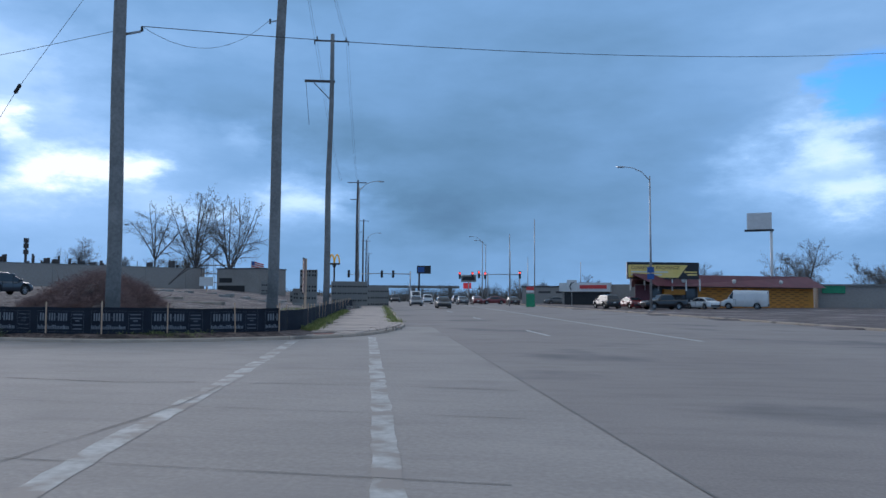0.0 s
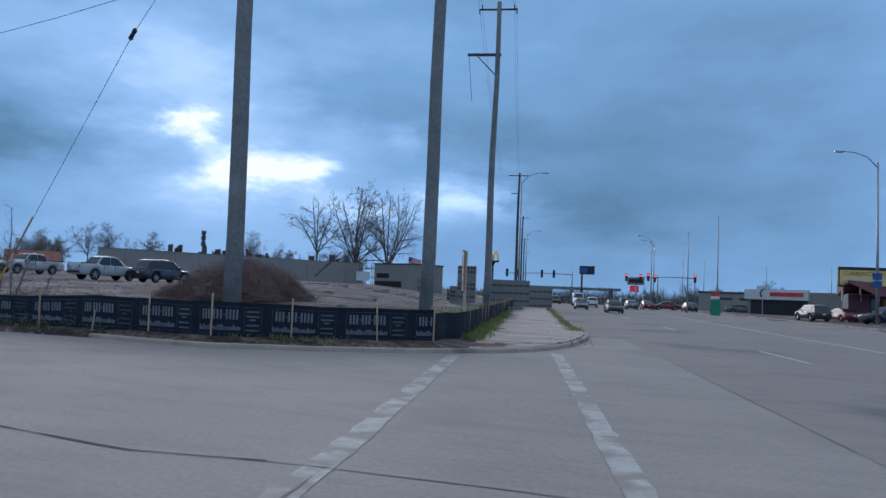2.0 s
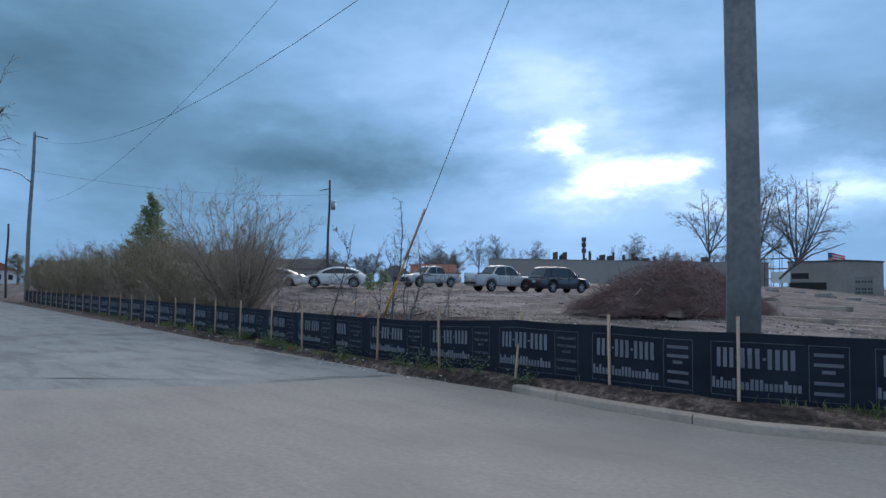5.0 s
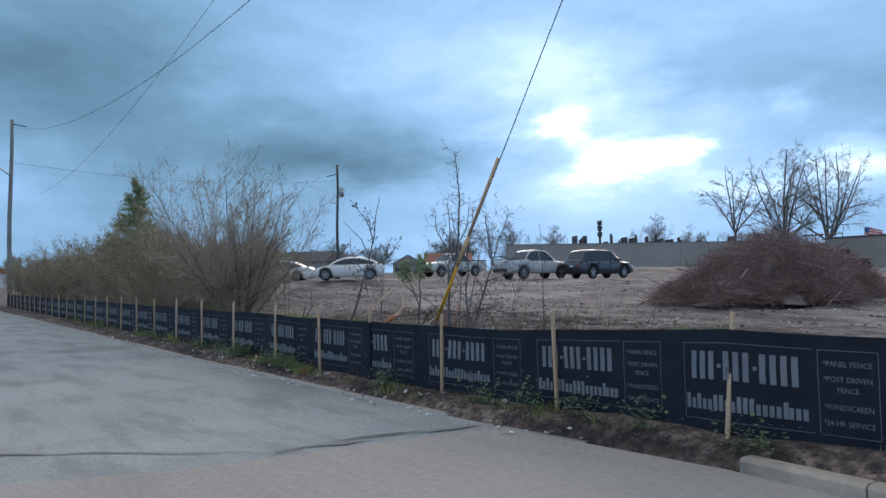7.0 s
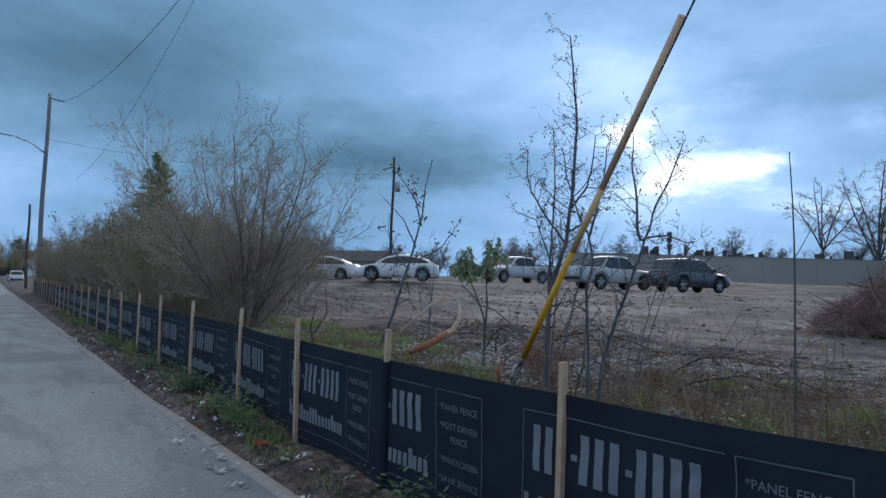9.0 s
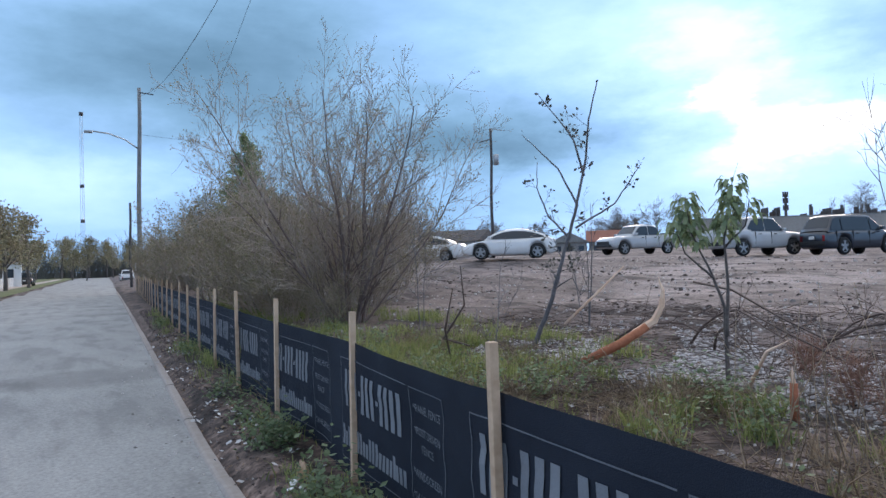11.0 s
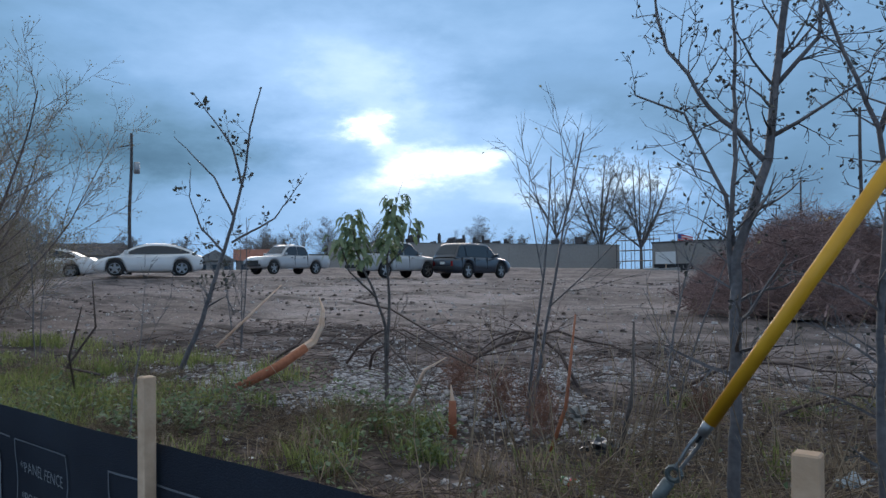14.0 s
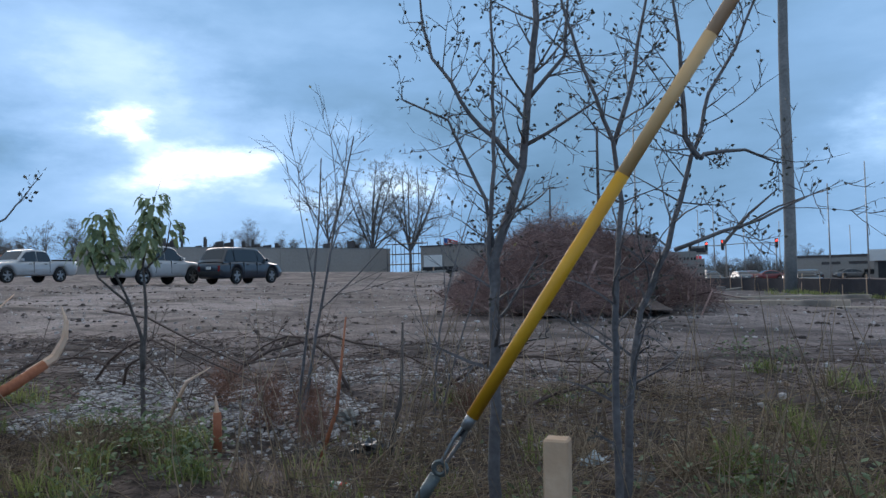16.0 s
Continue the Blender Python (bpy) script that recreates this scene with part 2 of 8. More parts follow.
def speckled(m, scale=22.0, amount=1.0):
    """Small dark crumbs and pale grit all over a loose surface."""
    nt = m.node_tree
    b = nt.nodes["Principled BSDF"]
    old = b.inputs["Base Color"].links[0].from_socket
    tc = nt.nodes.new("ShaderNodeTexCoord")
    n = nt.nodes.new("ShaderNodeTexNoise")
    n.inputs["Scale"].default_value, n.inputs["Detail"].default_value, n.inputs["Roughness"].default_value = scale, 7.0, 0.7
    link(nt, tc.outputs["Object"], n.inputs["Vector"])
    w = nt.nodes.new("ShaderNodeTexNoise")
    w.inputs["Scale"].default_value, w.inputs["Detail"].default_value, w.inputs["Roughness"].default_value = 1.1, 9.0, 0.65
    mp = nt.nodes.new("ShaderNodeMapping")
    mp.inputs["Scale"].default_value = (0.45, 1.6, 1.0)
    link(nt, tc.outputs["Object"], mp.inputs[0])
    link(nt, mp.outputs[0], w.inputs["Vector"])
    k = math_node(nt, "MULTIPLY", ramp_node(nt, n.outputs[0], [(0.34, (0.34, 0.34, 0.34)), (0.5, (1, 1, 1)), (0.66, (1.55, 1.55, 1.55))]), ramp_node(nt, w.outputs[0], [(0.40, (0.36, 0.36, 0.36)), (0.49, (1, 1, 1)), (0.64, (1.3, 1.3, 1.3))]))
    k = math_node(nt, "ADD", math_node(nt, "MULTIPLY", k, amount), 1.0 - amount)
    sc = nt.nodes.new("ShaderNodeVectorMath")
    sc.operation = "SCALE"
    link(nt, old, sc.inputs[0])
    link(nt, k, sc.inputs[3])
    link(nt, sc.outputs[0], b.inputs["Base Color"])


speckled(M["ground"])
speckled(M["old_street"], 34.0, 0.30)
speckled(M["concrete"], 26.0, 0.10)
speckled(M["asphalt"], 26.0, 0.14)
speckled(M["sidewalk"], 26.0, 0.22)
M["bark"] = material("grey_brown_bark", (0.075, 0.062, 0.058), (0.16, 0.14, 0.13), 0.9, 40, 4, 0.5)
# paler and greyer than near twigs: the hazy look of far crowns, in colour
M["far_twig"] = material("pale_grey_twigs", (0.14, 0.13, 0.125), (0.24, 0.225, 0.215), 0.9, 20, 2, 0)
M["twig"] = material("thin_twigs", (0.085, 0.06, 0.052), (0.15, 0.11, 0.095), 0.9, 30, 3, 0.2)
M["sapbark"] = material("smooth_young_bark", (0.092, 0.087, 0.092), (0.19, 0.18, 0.185), 0.7, 40, 5, 0.3)
M["brush"] = material("cut_brush_sticks", (0.145, 0.092, 0.084), (0.35, 0.235, 0.212), 0.95, 14, 2, 0.3, pieces=0.25)
M["hedge_twig"] = material("budding_hedge_twigs", (0.30, 0.24, 0.195), (0.47, 0.385, 0.315), 0.95, 8, 1, 0.2)
M["bud"] = material("yellow_green_buds", (0.20, 0.18, 0.08), (0.34, 0.31, 0.15), 0.8, 20, 1, 0, pieces=0.3)
M["fir"] = material("conifer_green", (0.17, 0.215, 0.10), (0.30, 0.355, 0.185), 0.9, 20, 1.5, 0, pieces=0.3)
M["leaf"] = material("fresh_green_leaf", (0.12, 0.175, 0.085), (0.26, 0.33, 0.19), 0.6, 20, 1.5, 0, pieces=0.4)
M["grass"] = material("spring_grass", (0.13, 0.175, 0.05), (0.35, 0.38, 0.145), 0.85, 20, 0.5, 0, pieces=0.35)
M["dry"] = material("dead_grass_stalks", (0.22, 0.165, 0.115), (0.47, 0.38, 0.275), 0.9, 20, 1.5, 0, pieces=0.4)
M["dead_leaf"] = material("dead_brown_leaf", (0.13, 0.085, 0.055), (0.34, 0.24, 0.16), 0.85, 20, 2, 0, pieces=0.5)
M["stone"] = material("crushed_stone", (0.20, 0.185, 0.18), (0.56, 0.53, 0.52), 0.9, 20, 3, 0.3, pieces=0.6)
M["clod"] = material("dark_soil_clods_and_filler", (0.085, 0.066, 0.06), (0.20, 0.158, 0.146), 0.95, 20, 3, 0.3, pieces=0.4)
M["litter"] = material("scraps_of_paper", (0.45, 0.45, 0.46), (0.8, 0.8, 0.8), 0.7, 20, 3, 0.1, pieces=0.6)
M["stake"] = material("pale_lumber", (0.46, 0.31, 0.20), (0.64, 0.46, 0.32), 0.75, 25, 4, 0.2, pieces=0.25)
M["fabric"] = material("black_windscreen_mesh", (0.014, 0.018, 0.028), (0.027, 0.034, 0.049), 0.8, 220, 2, 0.35, spec=0.15)
M["print"] = material("pale_grey_print", (0.14, 0.155, 0.178), (0.22, 0.238, 0.265), 0.8, 200, 3, 0.2)
M["print_dim"] = material("faded_grey_print", (0.09, 0.10, 0.12), (0.16, 0.175, 0.2), 0.8, 200, 3, 0.2)
M["pole"] = material("weathered_utility_pole", (0.165, 0.172, 0.174), (0.275, 0.28, 0.278), 0.9, 9, 1.0, 0.5)
M["pole_dark"] = material("dark_treated_pole", (0.06, 0.055, 0.055), (0.11, 0.10, 0.1), 0.9, 9, 1.0, 0.5)
M["galv"] = material("galvanised_steel", (0.30, 0.31, 0.32), (0.45, 0.46, 0.47), 0.45, 30, 3, 0.1, metal=0.7)
M["wire"] = material("black_cable", (0.02, 0.02, 0.022), (0.04, 0.04, 0.042), 0.6, 20, 2, 0)
M["yellow"] = material("yellow_guard_plastic", (0.70, 0.33, 0.012), (0.85, 0.45, 0.03), 0.45, 6, 1.5, 0.05, stain=(0.5, 0.33, 0.1))
M["amber"] = material("fading_guard_plastic", (0.68, 0.41, 0.17), (0.79, 0.51, 0.25), 0.5, 6, 1.5, 0.05)
M["peach"] = material("sun_bleached_guard_plastic", (0.62, 0.39, 0.23), (0.74, 0.50, 0.33), 0.5, 6, 1.5, 0.05)
M["wall"] = material("grey_block_wall", (0.30, 0.275, 0.25), (0.37, 0.34, 0.31), 0.9, 3, 0.12, 0.1)
M["beige"] = material("beige_masonry", (0.25, 0.225, 0.20), (0.33, 0.30, 0.27), 0.9, 4, 0.4, 0.1)
M["cmu"] = material("concrete_block_stack", (0.19, 0.19, 0.18), (0.30, 0.295, 0.28), 0.9, 12, 1.5, 0.3)
# near-black that stands in for the shade inside openings
M["hole_shade"] = material("dark_opening_shade", (0.015, 0.015, 0.016), (0.03, 0.03, 0.032), 0.9, 10, 1, 0)
M["orange"] = material("orange_painted_block", (0.62, 0.24, 0.03), (0.75, 0.32, 0.055), 0.7, 10, 1, 0.1)
M["orange2"] = material("dark_orange_block", (0.30, 0.10, 0.03), (0.40, 0.14, 0.04), 0.7, 10, 1, 0.1)
M["roof_red"] = material("dark_red_metal_roof", (0.11, 0.025, 0.035), (0.17, 0.045, 0.055), 0.6, 10, 0.6, 0.1)
M["roof_brick"] = material("terracotta_shingle_roof", (0.24, 0.10, 0.07), (0.34, 0.15, 0.105), 0.9, 10, 1, 0.2)
M["sign_black"] = material("black_sign_face", (0.012, 0.012, 0.014), (0.03, 0.03, 0.034), 0.4, 10, 1, 0)
M["sign_yellow"] = material("yellow_sign_face", (0.85, 0.62, 0.16), (0.92, 0.70, 0.24), 0.4, 10, 1, 0)
M["sign_white"] = material("white_sign_face", (0.62, 0.62, 0.60), (0.75, 0.75, 0.73), 0.5, 10, 1, 0)
M["sign_faded"] = material("faded_pink_sign_face", (0.26, 0.18, 0.16), (0.36, 0.26, 0.23), 0.6, 10, 1.5, 0)
M["sign_red"] = material("red_sign_face", (0.55, 0.04, 0.04), (0.68, 0.07, 0.06), 0.45, 10, 1, 0)
M["sign_dark_red"] = material("dark_red_letters", (0.10, 0.015, 0.015), (0.16, 0.03, 0.025), 0.5, 10, 1, 0)
M["sign_blue"] = material("blue_sign_face", (0.02, 0.08, 0.28), (0.04, 0.12, 0.36), 0.45, 10, 1, 0)
M["sign_green"] = material("green_sign_face", (0.02, 0.22, 0.10), (0.04, 0.30, 0.15), 0.45, 10, 1, 0)
M["white"] = material("white_painted_siding", (0.68, 0.68, 0.67), (0.8, 0.8, 0.79), 0.6, 10, 1, 0.05)
M["tyre"] = material("tyre_rubber", (0.014, 0.014, 0.015), (0.03, 0.03, 0.03), 0.85, 40, 4, 0.2)
M["rim"] = material("alloy_rim", (0.35, 0.36, 0.37), (0.5, 0.51, 0.52), 0.35, 20, 3, 0, metal=0.8)
M["dark_trim"] = material("black_plastic_trim", (0.012, 0.012, 0.013), (0.03, 0.03, 0.032), 0.6, 30, 3, 0.1)
M["stripped"] = material("bark_stripped_wood", (0.66, 0.43, 0.29), (0.80, 0.60, 0.46), 0.7, 12, 3, 0.2)
M["bud_brown"] = material("brown_olive_buds", (0.21, 0.18, 0.10), (0.33, 0.285, 0.17), 0.85, 20, 1, 0, pieces=0.3)
M["bud_dark"] = material("dark_closed_buds", (0.05, 0.045, 0.04), (0.12, 0.115, 0.09), 0.7, 20, 1, 0, pieces=0.4)
# far trunks take the same hazy paling in their colour
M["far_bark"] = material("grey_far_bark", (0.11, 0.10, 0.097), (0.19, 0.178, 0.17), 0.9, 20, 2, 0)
M["lane_white"] = material("bright_lane_paint", (0.52, 0.51, 0.49), (0.72, 0.71, 0.69), 0.75, 9, 2.0, 0.1)
M["galv_dark"] = material("tarnished_anchor_steel", (0.10, 0.125, 0.13), (0.20, 0.23, 0.235), 0.5, 30, 3, 0.2, metal=0.5)
M["shrub_bark"] = material("reddish_shrub_bark", (0.13, 0.092, 0.082), (0.25, 0.19, 0.17), 0.9, 30, 4, 0.3)
M["rust"] = material("rust_brown_dead_stems", (0.17, 0.085, 0.06), (0.34, 0.185, 0.13), 0.95, 14, 2, 0.1, pieces=0.4)
M["red_bark"] = material("wet_red_brown_bark", (0.28, 0.085, 0.038), (0.46, 0.17, 0.08), 0.6, 20, 3, 0.4)
for key in ("bud", "fir", "leaf", "grass", "dry", "dead_leaf"):
    thin_leaf(M[key])
M["far_wood"] = material("far_bare_woods", (0.09, 0.09, 0.085), (0.17, 0.165, 0.145), 0.95, 0.6, 0.1, 0)


def paint_material(name, c, rough=0.3):
    m = material(name, tuple(k * 0.88 for k in c), c, rough, 3, 0.6, 0.0, spec=0.6)
    b = m.node_tree.nodes["Principled BSDF"]
    b.inputs["Coat Weight"].default_value, b.inputs["Coat Roughness"].default_value = 0.7, 0.08
    return m


def glass_material(name, tint=(0.03, 0.04, 0.05), rough=0.05):
    m = bpy.data.materials.new(name)
    m.use_nodes = True
    b = m.node_tree.nodes["Principled BSDF"]
    b.inputs["Base Color"].default_value = (*tint, 1)
    b.inputs["Roughness"].default_value, b.inputs["IOR"].default_value = rough, 1.5
    return m


def lamp_material(name, c, strength):
    m = bpy.data.materials.new(name)
    m.use_nodes = True
    b = m.node_tree.nodes["Principled BSDF"]
    b.inputs["Base Color"].default_value = (*c, 1)
    b.inputs["Emission Color"].default_value, b.inputs["Emission Strength"].default_value = (*c, 1), strength
    return m


M["glass"] = glass_material("dark_glass")
M["red_light"] = lamp_material("lit_red_signal", (1.0, 0.05, 0.03), 3.0)
M["head_light"] = glass_material("headlamp_lens", (0.55, 0.57, 0.6), 0.1)
M["tail_light"] = glass_material("tail_lamp_lens", (0.35, 0.02, 0.02), 0.15)
# the arches are unlit; a faint glow is added to their yellow
M["arch_yellow"] = lamp_material("faint_glow_yellow_plastic", (0.9, 0.5, 0.05), 0.12)
M["red_sign_lit"] = lamp_material("lit_red_sign", (0.8, 0.05, 0.06), 0.15)


# ---- mesh helpers ----
def mesh_of(name, verts, faces, mat, smooth=False):
    me = bpy.data.meshes.new(name)
    me.from_pydata([tuple(v) for v in verts], [], faces)
    me.materials.append(mat)
    if smooth:
        me.shade_smooth()
    me.update()
    return me


def part(name, data, parent, label=""):
    """Links a mesh as one object under a thing or a part; data: a mesh, or (bmesh, material)."""
    if isinstance(data, tuple):
        bm, mat = data
        me = bpy.data.meshes.new(name)
        bm.to_mesh(me)
        bm.free()
        me.materials.append(mat)
        data = me
    ob = new(name, data)
    if parent is not None:
        ob.parent = parent
    if label:
        ob["label"] = label
    return ob


def thing(name, label, category, group="", at=None):
    ob = new(name)
    ob.empty_display_size = 0.2
    if at is not None:
        ob.matrix_world = at
    return tagged(ob, label, category, group)


def box_bm(lo, hi, bevel=0.0, seg=1):
    bm = bmesh.new()
    bmesh.ops.create_cube(bm, size=1.0)
    for v in bm.verts:
        v.co = Vector([lo[i] + (v.co[i] + 0.5) * (hi[i] - lo[i]) for i in range(3)])
    if bevel:
        bmesh.ops.bevel(bm, geom=bm.edges[:], offset=bevel, segments=seg, affect="EDGES", profile=0.6)
    return bm


def tube_lists(V, Fc, a, b, ra, rb, n=5):
    """Adds one tapered tube from a to b to the lists."""
    d = (b - a)
    if d.length < 1e-6:
        return
    d.normalize()
    s = d.orthogonal().normalized()
    t = d.cross(s)
    base = len(V)
    for p, r in ((a, ra), (b, rb)):
        for k in range(n):
            q = 2 * math.pi * k / n
            V.append(p + s * (r * math.cos(q)) + t * (r * math.sin(q)))
    for k in range(n):
        Fc.append((base + k, base + (k + 1) % n, base + n + (k + 1) % n, base + n + k))


def tube_mesh(name, pts, radii, mat, n=10, caps=True):
    """A tube along points with a radius at each, closed at both ends."""
    V, Fc = [], []
    pts = [Vector(p) for p in pts]
    side = None
    for i, p in enumerate(pts):
        d = (pts[min(i + 1, len(pts) - 1)] - pts[max(i - 1, 0)]).normalized()
        if side is None:
            side = d.orthogonal().normalized()
        side = (side - d * side.dot(d)).normalized()
        t = d.cross(side)
        for k in range(n):
            q = 2 * math.pi * k / n
            V.append(p + side * (radii[i] * math.cos(q)) + t * (radii[i] * math.sin(q)))
    for i in range(len(pts) - 1):
        for k in range(n):
            Fc.append((i * n + k, i * n + (k + 1) % n, (i + 1) * n + (k + 1) % n, (i + 1) * n + k))
    if caps:
        Fc.append(tuple(range(n))[::-1])
        Fc.append(tuple((len(pts) - 1) * n + k for k in range(n)))
    return mesh_of(name, V, Fc, mat, smooth=n > 6)


def sag_points(a, b, sag, n=16):
    a, b = Vector(a), Vector(b)
    return [a.lerp(b, i / n) - Vector((0, 0, 4 * sag * (i / n) * (1 - i / n))) for i in range(n + 1)]


def text_mesh(words, size, mat, name="lettering"):
    """A flat mesh of words, centred on the origin in the xy plane."""
    cu = bpy.data.curves.new(name, "FONT")
    cu.body, cu.size, cu.align_x, cu.align_y = words, size, "CENTER", "CENTER"
    cu.resolution_u = 2
    ob = bpy.data.objects.new(name, cu)
    scene.collection.objects.link(ob)
    me = bpy.data.meshes.new_from_object(ob.evaluated_get(bpy.context.evaluated_depsgraph_get()))
    bpy.data.objects.remove(ob)
    bpy.data.curves.remove(cu)
    me.materials.clear()
    me.materials.append(mat)
    return me


# ---- the plan ----
NRM, ALONG = Vector((0.972, 0.235)), Vector((-0.235, 0.972))


def road_xy(s, t):
    """A place by its distance across and along the main road."""
    return NRM * s + ALONG * t


CORNER = [(-260, 33.0), (-110, 25.2), (-76, 23.3), (-56, 22.3), (-37, 21.3), (-23, 20.55), (-17, 20.38), (-14.2, 20.35), (-11.5, 20.5), (-9.5, 20.3),
          (-7.3, 20.35), (-5.0, 21.35), (-3.6, 22.3), (-2.6, 23.05), (-1.3, 24.3), (-0.45, 25.5), (0.15, 27.2), (0.4, 29.5), (0.3, 32.5), (0.0, 35.3)]
END = road_xy(8.25, 420)
KERB_LINE = [Vector(p) for p in CORNER] + [Vector(END)]


def dist_to_line(p, line):
    """Distance from p to a broken line, above zero on its left."""
    best, sign = 1e9, 1
    for a, b in zip(line, line[1:]):
        d = b - a
        k = max(0.0, min(1.0, (p - a).dot(d) / d.length_squared))
        q = p - (a + d * k)
        if q.length < best:
            best, sign = q.length, (1 if d.x * q.y - d.y * q.x > 0 else -1)
    return best * sign


def smooth(a, b, x):
    x = max(0.0, min(1.0, (x - a) / (b - a)))
    return x * x * (3 - 2 * x)


def lot_height(x, y):
    """The ground's height off the street: a verge at the kerb, and a lot that rises from the fence."""
    d = max(0.0, y - 21.6 + 0.045 * (x + 17))
    span = 36 - 20 * (1 - smooth(-48, -15, x))
    k = min(1.0, d / span)
    k = k * (1.5 - 0.5 * k)
    e = 8.2 - (x * NRM.x + y * NRM.y)
    h = 0.15 + 0.09 * smooth(-14.5, -11.5, x) * smooth(20.3, 21.0, y) * smooth(4.3, 4.9, 8.2 - (x * NRM.x + y * NRM.y)) + (1.2 + 0.3 * (1 - smooth(-50, -38, x))) * min(k, 1.0) * smooth(2.0, 22.0, e) + 0.62 * smooth(33.5, 41.0, d) * smooth(12.0, 30.0, e)
    return h


def ground_height(x, y):
    p = Vector((x, y))
    e = p.dot(NRM)
    if e > 32.4:
        return 0.12
    d = dist_to_line(p, KERB_LINE) if (-270 < x < 60 and y > 5) else -5
    if d <= 0.0:
        south = y - (16.6 - 0.045 * (x + 72))
        if x < -24 and south < 0:
            return 0.1
        return -0.08
    h = lot_height(x, y)
    rough = 0.0
    if e < 4.5 and d > 1.2:
        rough = (noise.noise((x * 0.35, y * 0.35, 0)) * 0.10 + noise.noise((x * 1.3, y * 1.3, 3)) * 0.05 + noise.noise((x * 4, y * 4, 7)) * 0.03) * smooth(1.0, 3.0, d) + noise.noise((x * 0.45, y * 1.5, 9)) * 0.09 * smooth(4.0, 7.0, d) * (1 - smooth(14.0, 20.0, d))
    elif d > 0.3:
        rough = noise.noise((x * 2.5, y * 2.5, 5)) * 0.03
    h = h * smooth(0.2, 0.6, d) + 0.11 * (1 - smooth(0.2, 0.6, d)) + rough
    return h if d > 0.27 else -0.08 + (h + 0.08) * d / 0.27

# ---- ground, streets and kerbs ----
def spaced(stops):
    """Values from lists of (start, end, step)."""
    vals = []
    for a, b, s in stops:
        n = max(1, round((b - a) / s))
        vals += [a + (b - a) * i / n for i in range(n)]
    return vals + [stops[-1][1]]


def build_ground():
    xs = spaced([(-3000, -300, 300), (-300, -90, 10), (-90, -45, 1.0), (-45, -30, 0.4), (-30, -10, 0.16), (-10, 6, 0.5), (6, 60, 3), (60, 300, 20), (300, 3000, 300)])
    ys = spaced([(-3000, -300, 300), (-300, 5, 20), (5, 20, 0.8), (20, 29, 0.16), (29, 45, 0.4), (45, 75, 1.0), (75, 200, 5), (200, 3000, 280)])
    V = [(x, y, ground_height(x, y)) for y in ys for x in xs]
    n = len(xs)
    Fc = [(j * n + i, j * n + i + 1, (j + 1) * n + i + 1, (j + 1) * n + i) for j in range(len(ys) - 1) for i in range(n - 1)]
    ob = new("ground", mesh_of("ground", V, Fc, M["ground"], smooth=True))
    tagged(ob, "bare brown soil of a cleared lot with mud and gravel", "ground", kind="structure")


build_ground()


def flat(name, pts, z, mat):
    """A flat sheet over an outline."""
    bm = bmesh.new()
    bm.faces.new([bm.verts.new((p[0], p[1], z)) for p in pts])
    bmesh.ops.triangulate(bm, faces=bm.faces[:])
    bmesh.ops.recalc_face_normals(bm, faces=bm.faces[:])
    if bm.faces[:][0].normal.z < 0:
        bmesh.ops.reverse_faces(bm, faces=bm.faces[:])
    me = bpy.data.meshes.new(name)
    bm.to_mesh(me)
    bm.free()
    me.materials.append(mat)
    return me


# the wide concrete mouth of the side street, the old street beyond it, and the main road
mouth = [(p.x, p.y) for p in KERB_LINE if p.x > -14.5 and p.y < 36] + [tuple(road_xy(9.7, 34.3)), tuple(road_xy(9.7, -60)), (-40, -60), (-22, 6), (-16.5, 13.5), (-14.9, 17.0)]
tagged(new("road_mouth", flat("road_mouth", mouth, 0.0, M["concrete"])), "pale worn concrete at the mouth of a side street", "road", kind="structure")
old = [(p.x, p.y + 0.04) for p in KERB_LINE if p.x < -14] + [(-13.0, 20.3), (-13.0, 17.0), (-15.5, 12.5), (-21, 5), (-27, 9), (-34, 14.6), (-72, 16.6), (-260, 25.0)]
tagged(new("side_street", flat("side_street", old, -0.006, M["old_street"])), "old pale grey side street with a rough surface", "road", kind="structure")
main = [tuple(road_xy(9.7, -60)), tuple(road_xy(9.7, 34.3)), tuple(road_xy(8.2, 34.35)), tuple(road_xy(8.2, 420)), tuple(road_xy(32.2, 420)), tuple(road_xy(32.2, -60))]
tagged(new("road", flat("road", main, -0.003, M["asphalt"])), "wide worn grey main road with faded lane lines", "road", kind="structure")


lawn_line = [(-29.0, 14.1), (-34, 14.45), (-72, 16.45), (-260, 24.8), (-260, -30), (-29.0, -30)]
tagged(new("lawn", flat("lawn", lawn_line, 0.106, material("mown_spring_lawn", (0.085, 0.105, 0.04), (0.19, 0.205, 0.085), 0.95, 9, 0.4, 0.6, stain=(0.17, 0.13, 0.085), stain_at=0.62))), "mown spring lawn across the side street", "lawn", kind="structure")
tagged(new("path", flat("path", [(-29, 12.0), (-72, 14.2), (-200, 20.4), (-200, 19.0), (-72, 12.9), (-29, 10.7)], 0.112, M["sidewalk"])), "pale concrete sidewalk across the side street", "sidewalk", kind="structure")


